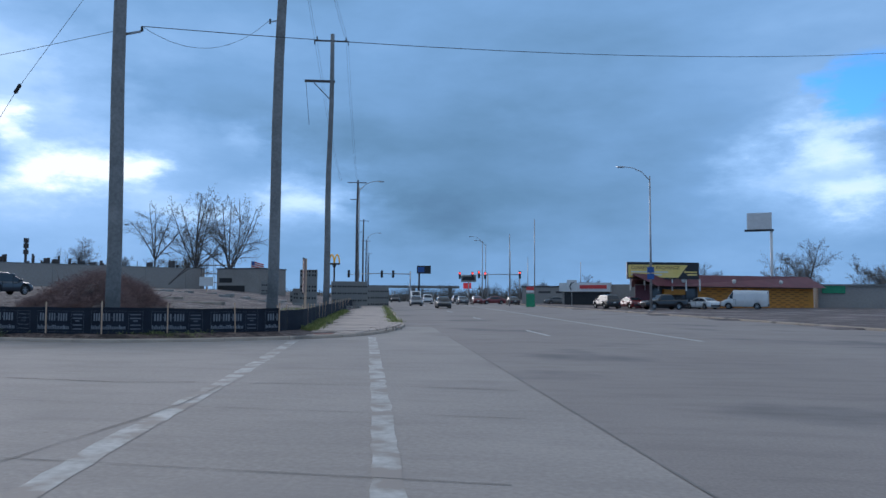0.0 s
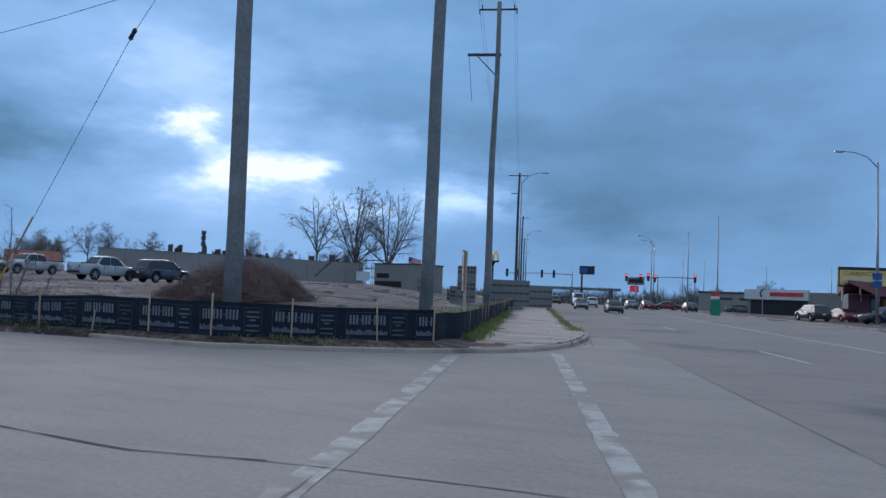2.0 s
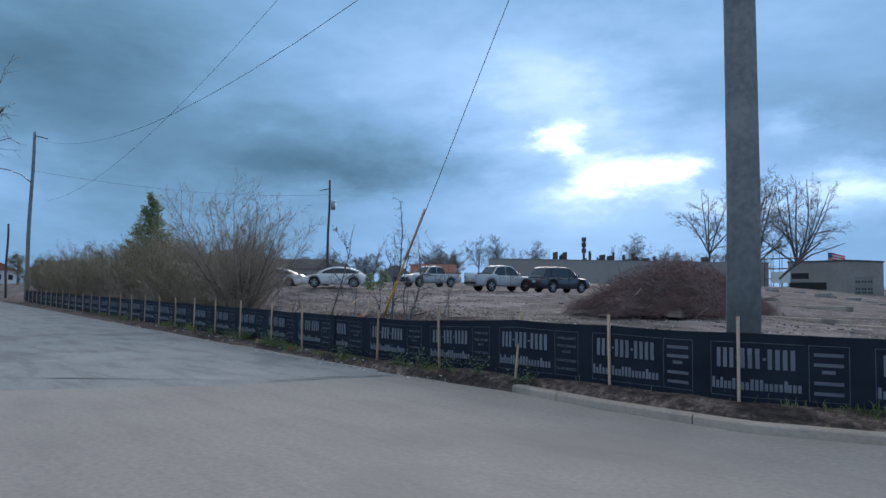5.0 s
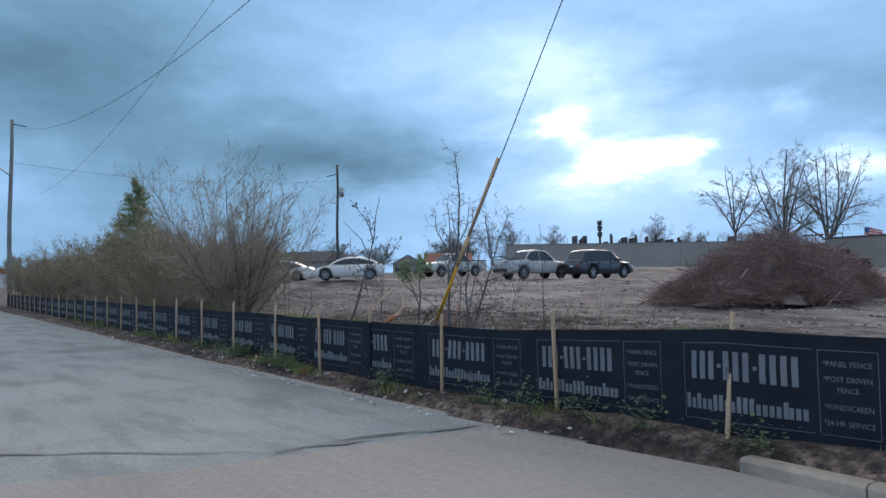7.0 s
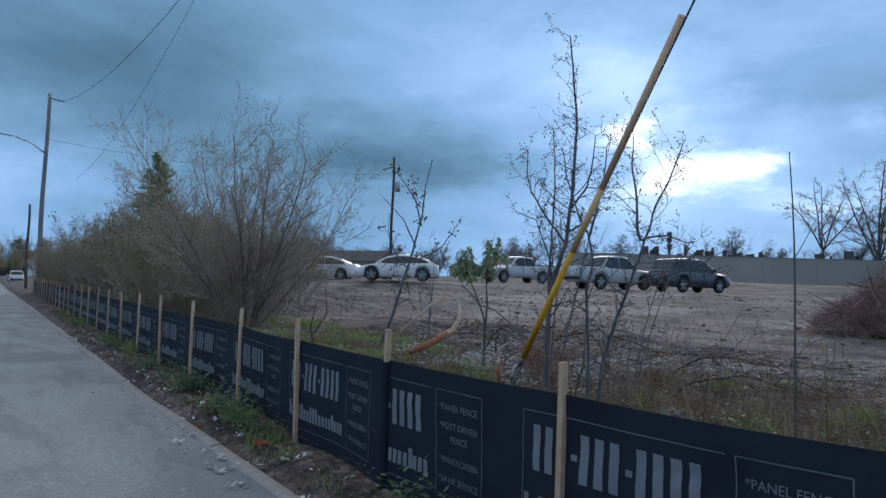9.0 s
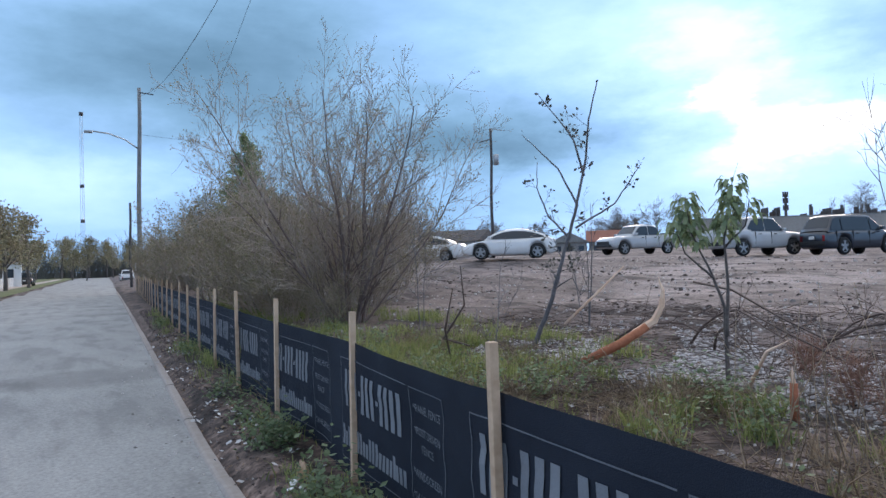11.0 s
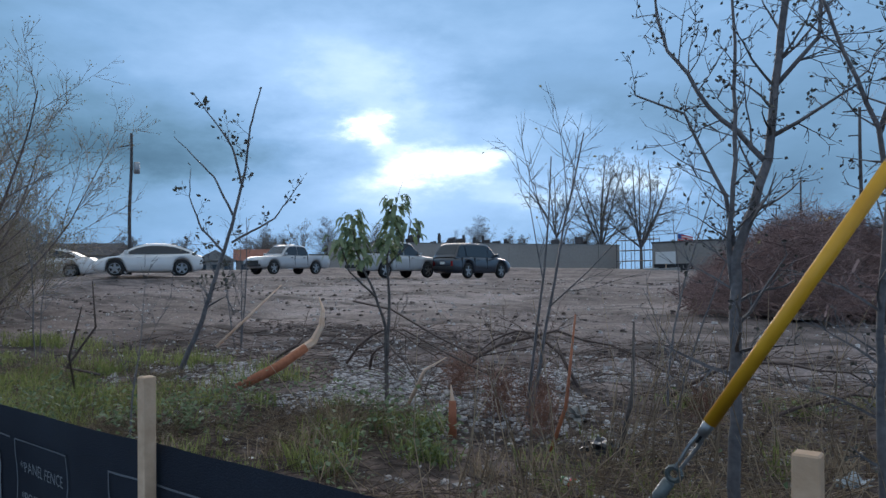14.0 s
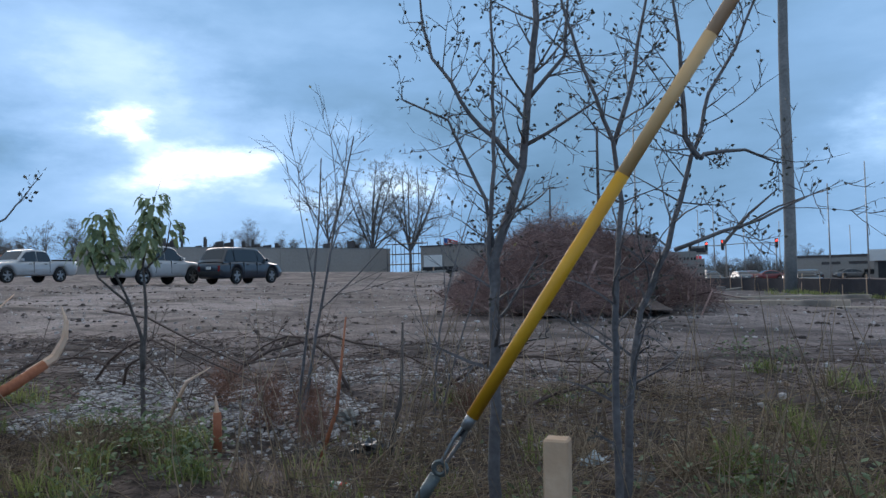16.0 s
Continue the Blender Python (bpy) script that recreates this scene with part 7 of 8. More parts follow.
# the produce store, the pale shed and the blank pole sign
pr = thing("produce_store", "long low beige store with dark lettering bars on its front", "building")
m6, ln = facing((9.5, 128.0), (22.5, 118.5), 0.0)
part("wall", prism((0, 0, -0.2), (ln, 10, 3.6), "beige"), pr)
part("fascia", prism((-0.3, -0.5, 2.4), (ln * 0.62, -0.004, 3.9), "sign_white"), pr)
part("print_bar", prism((ln * 0.25, -0.56, 2.9), (ln * 0.58, -0.505, 3.5), "sign_red"), pr)
part("shopfront", prism((0.5, -0.05, 0), (ln * 0.6, -0.004, 2.3), "dark_trim"), pr)
pr.matrix_world = m6
pr2 = thing("market_building", "long white market building with dark wall lettering bars", "building")
m6, ln = facing((2.0, 139.5), (26.0, 128.5), 0.0)
part("wall", prism((0, 0, -0.4), (ln, 8, 3.2), "wall"), pr2)
part("coping", prism((-0.1, -0.15, 3.2), (ln + 0.1, 8.1, 3.5), "pole_dark"), pr2)
for k in range(3):
    part("print_bar", prism((3.5 + k * 3.6, -0.05, 2.1), (6.0 + k * 3.6, -0.004, 2.5), "pole_dark"), pr2)
part("window", prism((9, -0.04, 0.6), (12.5, 0.02, 1.3), "hole_shade"), pr2)
pr2.matrix_world = m6
sh = thing("pale_shed", "long pale grey shed with a flat roof and a green sign", "building")
m7, ln = facing((47.0, 113.5), (80.0, 108.0), 0.0)
part("wall", prism((0, 0, -0.2), (ln, 8, 3.4), "wall"), sh)
part("roof", prism((-0.2, -0.3, 3.4), (ln + 0.2, 8.2, 3.65), "cmu"), sh)
part("green_sign", prism((0.5, -0.2, 2.3), (3.6, -0.004, 3.6), "sign_green"), sh)
part("container", prism((12, -3, 0), (16, -1.2, 1.5), "sign_black", 0.05), sh)
sh.matrix_world = m7
ps = thing("pole_sign", "tall blank white pole sign above the buildings", "sign")
part("post", tube_mesh("post", [(0, 0, 0), (0, 0, 12.5)], [0.22, 0.2], M["sign_white"], 8), ps)
part("panel", prism((-3.6, -0.25, 12.6), (0.1, 0.25, 15.3), "sign_white"), ps)
part("ledge", prism((-4.0, -0.3, 12.3), (0.4, 0.3, 12.6), "dark_trim"), ps)
ps.matrix_world = pose(42.7, 121, 0, 0, 0, -15)

# houses, tower, mast, flag
def house(x, y, rz, w, d, h, rise, wall, roof, label):
    ob = thing("house", label, "house", "houses")
    part("wall", prism((-w / 2, -d / 2, -0.3), (w / 2, d / 2, h), wall), ob)
    V = [(-w / 2 - 0.4, -d / 2 - 0.4, h), (w / 2 + 0.4, -d / 2 - 0.4, h), (w / 2 + 0.4, d / 2 + 0.4, h), (-w / 2 - 0.4, d / 2 + 0.4, h), (-w / 2 - 0.4, 0, h + rise), (w / 2 + 0.4, 0, h + rise)]
    part("roof", mesh_of("roof", V, [(0, 1, 5, 4), (2, 3, 4, 5), (0, 4, 3), (1, 2, 5), (0, 3, 2, 1)], M[roof]), ob)
    for k in range(3):
        x0 = -w / 2 + w * (k + 0.5) / 3 - 0.5
        wn = part("window", (box_bm((x0, -d / 2 - 0.03, 1.0), (x0 + 1.0, -d / 2 + 0.02, 2.1)), M["glass"]), ob)
        part("sill", prism((x0 - 0.1, -d / 2 - 0.1, 0.92), (x0 + 1.1, -d / 2, 1.0), "white"), wn)
        y0 = -d / 2 + d * (k + 0.5) / 3 - 0.4
        part("window", (box_bm((w / 2 - 0.02, y0, 1.0), (w / 2 + 0.03, y0 + 0.8, 2.0)), M["glass"]), ob)
    ob.matrix_world = pose(x, y, max(0.1, min(1.3, lot_height(x, y))), 0, 0, rz)


house(-167.0, 36.6, 4, 8, 6, 2.8, 1.5, "white", "roof_brick", "small white house with a red shingle roof down the side street")
house(-98.7, 83.2, -39, 8, 4.6, 2.5, 1.4, "wall", "cmu", "small pale gabled house with a grey roof beyond the lot")
house(-98.0, 90.6, 50, 7, 6, 2.6, 1.7, "wall", "roof_brick", "low house with a red shingle roof beyond the lot")
house(-112, 76, 40, 10, 8, 2.8, 1.5, "wall", "pole_dark", "low grey house with a dark roof beyond the lot")
house(-99, 64, 40, 10, 8, 2.8, 1.5, "wall", "pole_dark", "low grey house with a dark roof beyond the parked cars")
house(-120, 12, 2, 12, 7, 2.8, 1.2, "white", "pole_dark", "long low white house down the side street")
house(-138, 42, 2, 12, 7, 2.8, 1.2, "beige", "pole_dark", "low tan house down the side street")
ct = thing("cell_tower", "dark cell tower mast with clustered antennas", "tower")
part("mast", tube_mesh("mast", [(0, 0, 0), (0, 0, 14)], [0.35, 0.3], M["pole_dark"], 8), ct)
for z in (10.2, 11.8, 13.2):
    for k in range(6):
        q = k * 1.047
        part("antenna", prism((0.5 * math.cos(q) - 0.10, 0.5 * math.sin(q) - 0.10, z), (0.5 * math.cos(q) + 0.10, 0.5 * math.sin(q) + 0.10, z + 1.15), "pole_dark"), ct)
ct.matrix_world = pose(-124.5, 164.2, 1.0)
rm = thing("radio_mast", "far slender lattice radio mast above the trees", "mast")
for k in range(3):
    q = k * 2.094
    part("leg", tube_mesh("leg", [(0.9 * math.cos(q), 0.9 * math.sin(q), 0), (0.5 * math.cos(q), 0.5 * math.sin(q), 61)], [0.07, 0.06], M["galv"], 5), rm)
for k in range(24):
    z = 2 + k * 2.4
    part("lattice", tube_mesh("lattice", [(0.8, 0, z), (-0.4, 0.7, z + 1.2), (-0.4, -0.7, z + 2.4)], [0.035] * 3, M["galv"], 4), rm)
for z in (20, 33, 60):
    part("platform", tube_mesh("platform", [(0, 0, z), (0, 0, z + 1.2)], [0.75, 0.75], M["pole_dark"], 8), rm)
rm.matrix_world = pose(-317, 27.7, 0)
fl = thing("flag_pole", "flag with red and white stripes on a pole", "flag")
part("pole", tube_mesh("pole", [(0, 0, 0), (0, 0, 7.4)], [0.07, 0.05], M["galv"], 8), fl)
for k in range(7):
    V = [(0.05 + 2.6 * i / 10, 0.18 * math.sin(i * 0.9), 7.2 - 1.5 * j - 0.05 * i) for j in (k / 7, (k + 1) / 7) for i in range(11)]
    Fc = [(i, i + 1, 12 + i, 11 + i) for i in range(10)]
    part("stripe", mesh_of("stripe", V, Fc, M["sign_red" if k % 2 == 0 else "sign_white"]), fl)
part("canton", mesh_of("canton", [(0.05 + 1.1 * i / 4, 0.18 * math.sin(i * 0.4) - 0.03, z - 0.05 * i * 0.4) for z in (7.22, 6.4) for i in range(5)], [(i, i + 1, 6 + i, 5 + i) for i in range(4)], M["sign_blue"]), fl)
fl.matrix_world = pose(-52.8, 138, 1.0, 0, 0, 40)
# bridge far down the main road
br = thing("overpass", "far low concrete overpass across the main road", "bridge")
part("deck", prism((-30, -3, 4.6), (30, 3, 5.8), "cmu"), br)
for x in (-26, -9, 9, 26):
    part("pier", prism((x - 0.8, -2.4, 0), (x + 0.8, 2.4, 4.6), "cmu"), br)
q = road_xy(14, 330)
br.matrix_world = pose(q.x, q.y, 0, 0, 0, 13)
fence_posts = thing("white_fence", "low white board fence down the side street", "fence")
for k in range(22):
    part("board", prism((-100 - k * 0.9, 14.1 + k * 0.05, 0.05), (-99.25 - k * 0.9, 14.16 + k * 0.05, 1.15), "white"), fence_posts)

# ---- ground cover and litter ----
class Scatter:
    """Small loose geometry joined into one piece of stuff."""

    def __init__(self, seed):
        self.r, self.V, self.F = random.Random(seed), [], []

    def blade(self, p, h, w, lean):
        a = self.r.uniform(0, 6.283)
        s = Vector((math.cos(a), math.sin(a), 0)) * w
        d = Vector((self.r.uniform(-1, 1), self.r.uniform(-1, 1), 0)) * lean * h
        b = len(self.V)
        self.V += [p - s, p + s, p + d * 0.4 + Vector((0, 0, h * 0.62)) + s * 0.7, p + d * 0.4 + Vector((0, 0, h * 0.62)) - s * 0.7, p + d + Vector((0, 0, h * (1 - 0.3 * lean)))]
        self.F += [(b, b + 1, b + 2, b + 3), (b + 3, b + 2, b + 4)]

    def leaf(self, p, size):
        a, e = self.r.uniform(0, 6.283), self.r.uniform(-0.1, 0.9)
        d = Vector((math.cos(a) * math.cos(e), math.sin(a) * math.cos(e), math.sin(e)))
        s = Vector((-math.sin(a), math.cos(a), self.r.uniform(-0.3, 0.3))) * size * 0.4
        b = len(self.V)
        self.V += [p, p + d * size * 0.5 + s, p + d * size, p + d * size * 0.5 - s]
        self.F.append((b, b + 1, b + 2, b + 3))

    def lump(self, p, size, flat=0.6):
        r = self.r
        b = len(self.V)
        top = p + Vector((r.uniform(-0.3, 0.3) * size, r.uniform(-0.3, 0.3) * size, size * flat))
        n = 5
        a0 = r.uniform(0, 6.283)
        for k in range(n):
            q = a0 + 6.283 * k / n
            rr = size * r.uniform(0.6, 1.1)
            self.V.append(p + Vector((rr * math.cos(q), rr * math.sin(q), -0.3 * size)))
        for k in range(n):
            q = a0 + 6.283 * k / n + 0.3
            rr = size * r.uniform(0.4, 0.75)
            self.V.append(p + Vector((rr * math.cos(q), rr * math.sin(q), size * flat * r.uniform(0.55, 0.85))))
        self.V.append(top)
        for k in range(n):
            j = (k + 1) % n
            self.F += [(b + k, b + j, b + n + j, b + n + k), (b + n + k, b + n + j, b + 2 * n)]

    def stalk(self, p, d, L, rad):
        m = p + d * L * 0.55 + Vector((self.r.uniform(-1, 1), self.r.uniform(-1, 1), self.r.uniform(-0.5, 0.5))) * L * 0.1
        tube_lists(self.V, self.F, p, m, rad, rad * 0.8, 3)
        tube_lists(self.V, self.F, m, p + d * L, rad * 0.8, rad * 0.3, 3)

    def put(self, name, label, category, mat):
        ob = new(name, mesh_of(name, self.V, self.F, M[mat]))
        return tagged(ob, label, category, kind="stuff")


def fence_y(x):
    """The fence's line along the side street."""
    pts = STAKES
    for (a, b), (c, d) in zip(pts, pts[1:]):
        if c <= x <= a:
            return b + (d - b) * (x - a) / (c - a)
    return 21.0


def at_ground(x, y, dz=0.0):
    return Vector((x, y, ground_height(x, y) + dz))


NEAR_TUFTS = [(-21.4, 23.37), (-21.16, 23.84), (-21.7, 24.17), (-20.85, 24.38), (-17.2, 24.85), (-17.03, 24.49), (-18.0, 24.54), (-16.76, 25.73), (-16.55, 24.14), (-15.83, 26.82), (-17.14, 24.52), (-16.58, 25.29), (-22.12, 23.02), (-20.83, 23.42), (-19.72, 23.76)]
green, weeds, dry, lawn = Scatter(1), Scatter(2), Scatter(3), Scatter(4)
r = random.Random(12)
# tufts behind and before the fence
for k in range(3400):
    x = -45 + 32 * r.random() ** 0.75
    fy = fence_y(x)
    front = r.random() < 0.08
    if front:
        y = fy - 0.06 - 0.34 * r.random() ** 1.6
        dens = 0.12 + 0.8 * (-22.3 < x < -19.4) + 0.5 * (noise.noise((x * 0.8, 3.0, 0)) > 0.12)
    else:
        d = 4.6 * r.random() ** 1.3
        y = fy + 0.12 + d
        dens = 0.30 + 1.5 * noise.noise((x * 0.55, y * 0.7, 1)) + (0.5 if x < -23.2 else -0.16) - 0.09 * d
    if r.random() > dens:
        continue
    big = r.uniform(0.10, 0.24) * (1.35 if x < -23.2 else 0.75)
    n = r.randint(14, 34)
    for j in range(n):
        q = at_ground(x, y) + Vector((r.gauss(0, 0.10), r.gauss(0, 0.07), -0.01))
        green.blade(q, big * r.uniform(0.5, 1.2), 0.0045, 0.6)
# broad-leaved weeds
spots = [(-20.35, 20.82), (-20.75, 20.9), (-21.2, 20.9), (-19.9, 20.78), (-22.6, 21.05), (-23.9, 21.05), (-25.2, 21.1), (-14.9, 20.75), (-14.2, 20.8), (-13.4, 20.8), (-12.6, 20.8), (-11.4, 20.75), (-17.0, 20.7),
         (-22.6, 25.0), (-21.8, 24.7), (-21.6, 24.9), (-20.95, 24.3), (-20.75, 24.5), (-20.6, 24.1), (-22.9, 24.4), (-16.2, 29.0), (-16.6, 29.2), (-17.3, 23.8), (-16.6, 23.6), (-16.2, 23.4), (-15.9, 24.0), (-15.4, 23.4), (-16.9, 24.2), (-18.0, 23.2), (-23.4, 22.6), (-24.1, 22.4), (-26.2, 22.6), (-27.4, 22.9), (-19.0, 22.4)]
for (x, y) in spots + [(-38 + 22 * r.random(), None) for _ in range(75)]:
    if y is None:
        y = fence_y(x) - 0.12 - 0.3 * r.random() if r.random() < 0.07 else fence_y(x) + 0.3 + 2.5 * r.random()
    if y > fence_y(x) or y < fence_y(x):
        for j in range(230 if y < fence_y(x) else 120):
            p = at_ground(x, y) + Vector((r.gauss(0, 0.15), r.gauss(0, 0.09), abs(r.gauss(0, 0.15))))
            if (p.y - fence_y(x)) * (y - fence_y(x)) > 0.01:
                weeds.leaf(p, r.uniform(0.022, 0.06))
# dead stalks, standing and lying
for k in range(4500):
    x = -27 + 12 * r.random()
    y = fence_y(x) + 0.12 + 3.4 * r.random() ** 1.2
    if noise.noise((x * 0.6, y * 0.6, 8)) + (0.30 if x > -19.8 else 0) < 0.0:
        continue
    el = abs(r.gauss(0.15, 0.35))
    a = r.uniform(0, 6.283)
    d = Vector((math.cos(a) * math.cos(el), math.sin(a) * math.cos(el), math.sin(el)))
    dry.stalk(at_ground(x, y, 0.01), d, r.uniform(0.12, 0.5), r.uniform(0.0018, 0.004))
for k in range(520):
    x, y = -19.4 + 4.6 * r.random(), 22.0 + 3.4 * r.random()
    d = Vector((r.gauss(0, 0.28), r.gauss(0, 0.28), 1)).normalized()
    dry.stalk(at_ground(x, y), d, r.uniform(0.4, 1.3), r.uniform(0.002, 0.005))
# pale straw fallen in a tangle round the young trees
for k in range(2300):
    x, y = -19.3 + 4.3 * r.random(), 22.3 + 4.4 * r.random() ** 1.2
    el, a = abs(r.gauss(0.12, 0.22)), r.uniform(0, 6.283)
    dry.stalk(at_ground(x, y, 0.02 + 0.10 * r.random() ** 2), Vector((math.cos(a) * math.cos(el), math.sin(a) * math.cos(el), math.sin(el))), r.uniform(0.2, 0.75), r.uniform(0.002, 0.0048))
# matted mounds of dead grass
for k in range(26):
    x = -27.5 + 6.5 * r.random()
    y = fence_y(x) + 0.9 + 2.8 * r.random()
    for j in range(170):
        a, el = r.uniform(0, 6.283), abs(r.gauss(0.35, 0.3))
        d = Vector((math.cos(a) * math.cos(el), math.sin(a) * math.cos(el), math.sin(el)))
        dry.stalk(at_ground(x + r.gauss(0, 0.22), y + r.gauss(0, 0.16), 0.01), d, r.uniform(0.12, 0.36), r.uniform(0.002, 0.004))
# grass round the poles and along the main road fence
for k in range(650):
    t = 27 + 32 * r.random() ** 1.3
    s = 3.75 + (r.uniform(0.1, 0.5) if r.random() < 0.55 else -r.uniform(0.1, 4.0))
    q = road_xy(s, t)
    for j in range(9):
        lawn.blade(at_ground(q.x + r.gauss(0, 0.15), q.y + r.gauss(0, 0.15), -0.01), r.uniform(0.10, 0.35), 0.012, 0.7)
for k in range(900):
    x, y = r.uniform(-10.5, -3.0), r.uniform(21.2, 29.0)
    if dist_to_line(Vector((x, y)), KERB_LINE) < 0.25 or noise.noise((x * 0.5, y * 0.5, 2)) < -0.1:
        continue
    for j in range(9):
        lawn.blade(at_ground(x + r.gauss(0, 0.12), y + r.gauss(0, 0.12), -0.01), r.uniform(0.06, 0.2), 0.008, 0.7)
for k in range(170):
    t = 36 + 60 * r.random() ** 1.5
    q = road_xy(7.6 + 0.35 * r.random(), t)
    for j in range(7):
        lawn.blade(at_ground(q.x, q.y, -0.01) + Vector((r.gauss(0, 0.2), r.gauss(0, 0.2), 0)), r.uniform(0.08, 0.25), 0.015, 0.8)
for k, (x, y) in enumerate(NEAR_TUFTS):
    for i in range(3):
        cx, cy = x + r.gauss(0, 0.16), y + r.gauss(0, 0.12)
        for j in range(45):
            (dry if (k + i) % 2 == 0 else green).blade(at_ground(cx, cy) + Vector((r.gauss(0, 0.07), r.gauss(0, 0.06), -0.01)), r.uniform(0.10, 0.34), 0.005, 0.7)
# fresh tufts with broad leaves between the stumps
for x, y in ((-23.2, 24.2), (-22.7, 24.35), (-22.0, 24.7), (-21.1, 24.35), (-21.3, 24.5), (-20.4, 23.9), (-20.6, 24.0), (-17.2, 24.6), (-16.9, 24.3), (-17.0, 23.9), (-19.3, 26.1), (-18.4, 26.15), (-17.95, 26.7), (-16.5, 27.7), (-24.4, 23.9), (-25.2, 24.1)):
    for j in range(85):
        a, q = r.uniform(0, 6.283), abs(r.gauss(0, 0.10))
        green.blade(at_ground(x, y) + Vector((q * 1.5 * math.cos(a), q * math.sin(a), -0.01)), r.uniform(0.07, 0.22), 0.006, 0.75)
    for j in range(60):
        weeds.leaf(at_ground(x, y) + Vector((r.gauss(0, 0.14), r.gauss(0, 0.08), abs(r.gauss(0, 0.09)))), r.uniform(0.025, 0.06))
green.put("grass", "spring grass tufts along the fence", "grass", "grass")
weeds.put("weeds", "broad-leaved green weeds at the foot of the fence", "weeds", "leaf")
dry.put("dead_stalks", "dead brown grass stalks and stems among the weeds", "dead grass", "dry")
lawn.put("grass", "rough grass round the poles and sidewalk", "grass", "grass")

stones, clods, chips = Scatter(5), Scatter(6), Scatter(7)
for k in range(15000):
    x, y = r.gauss(-22.4, 1.7), r.gauss(26.1, 1.0)
    if y < fence_y(x) + 3.3 + 0.5 * noise.noise((x, 0, 0)) or noise.noise((x * 0.7, y * 0.7, 4)) < -0.12:
        continue
    stones.lump(at_ground(x, y), 0.014 + 0.036 * r.random() ** 2.2)
for k in range(6000):
    x, y = -42 + 34 * r.random(), 23.5 + 26 * r.random() ** 1.5
    if y > fence_y(max(-55, min(-3, x))) + 1.5:
        stones.lump(at_ground(x, y), 0.015 + 0.045 * r.random() ** 3)
for k in range(8500):
    x = -45 + 36 * r.random()
    if r.random() < 0.4:
        y = fence_y(max(-55, x)) - 0.55 + 0.5 * r.random()
        sz = 0.008 + 0.03 * r.random() ** 3
    else:
        y = fence_y(max(-55, x)) + 0.4 + 24 * r.random() ** 1.7
        if noise.noise((x * 0.3, y * 0.7, 6)) < -0.05:
            continue
        sz = 0.015 + 0.07 * r.random() ** 4
    clods.lump(at_ground(x, y), sz, 0.5)
for k in range(300):
    x = -34 + 21 * r.random()
    y = fence_y(x) - (0.1 + 0.8 * r.random() if r.random() < 0.75 else -0.5 - 2.5 * r.random())
    p = at_ground(x, y, 0.012) if y > 20.6 else Vector((x, y, 0.012))
    for j in range(r.randint(1, 3)):
        chips.leaf(p + Vector((r.gauss(0, 0.03), r.gauss(0, 0.03), 0.003 * j)), r.uniform(0.02, 0.085))
for k in range(90):
    x, y = r.uniform(-30, 3), r.uniform(8, 20.3)
    stones.lump(Vector((x, y, 0.0)), 0.006 + 0.016 * r.random() ** 3, 0.4)
for k in range(220):
    x = -34 + 22 * r.random()
    stones.lump(Vector((x, fence_y(x) - 0.75 - 0.5 * r.random() ** 2, 0.0)), 0.006 + 0.018 * r.random() ** 2, 0.4)
for k in range(150):
    q = road_xy(r.uniform(6.5, 8.0), r.uniform(27, 37))
    clods.lump(Vector((q.x, q.y, 0.165)), 0.02 + 0.05 * r.random() ** 3, 0.25)
for k in range(60):
    cx, cy = -42 + 30 * r.random(), 25.5 + 22 * r.random() ** 1.3
    turn, far_off = r.uniform(-0.35, 0.25), (cy - 25) / 20
    for j in range(46):
        u = r.gauss(0, 0.9 + 0.8 * far_off)
        clods.lump(at_ground(cx + u, cy + u * turn + r.gauss(0, 0.12)), (0.012 + 0.05 * r.random() ** 3) * (1 + 0.5 * far_off), 0.6)
stones.put("crushed_stone", "pale crushed stone spread over the soil", "gravel", "stone")
clods.put("soil_clods", "dark clods of soil on the lot and verge", "soil", "clod")
chips.put("litter", "white scraps of litter on the verge", "litter", "litter")

# fallen twigs and dead leaves
fallen, brown = Scatter(15), Scatter(16)
for k in range(9000):
    x = -29 + 15 * r.random()
    y = fence_y(x) + 0.3 + 8.5 * r.random() ** 1.6
    a, el = r.uniform(0, 6.283), abs(r.gauss(0.03, 0.12))
    fallen.stalk(at_ground(x, y, 0.012), Vector((math.cos(a) * math.cos(el), math.sin(a) * math.cos(el), math.sin(el))), r.uniform(0.12, 0.7), r.uniform(0.002, 0.0065))
for k in range(7000):
    x = -30 + 16 * r.random()
    y = fence_y(x) + 0.15 + 6.0 * r.random() ** 1.4
    if noise.noise((x * 0.7, y * 0.7, 12)) < -0.12:
        continue
    brown.leaf(at_ground(x, y, 0.006), r.uniform(0.015, 0.055))
for k in range(500):
    x = -34 + 21 * r.random()
    brown.leaf(at_ground(x, fence_y(x) - 0.1 - 0.55 * r.random(), 0.008), r.uniform(0.015, 0.05))
fallen.put("fallen_twigs", "dark fallen twigs strewn over the soil", "twigs", "twig")
brown.put("dead_leaves", "dead brown leaves strewn over the soil", "leaves", "dead_leaf")

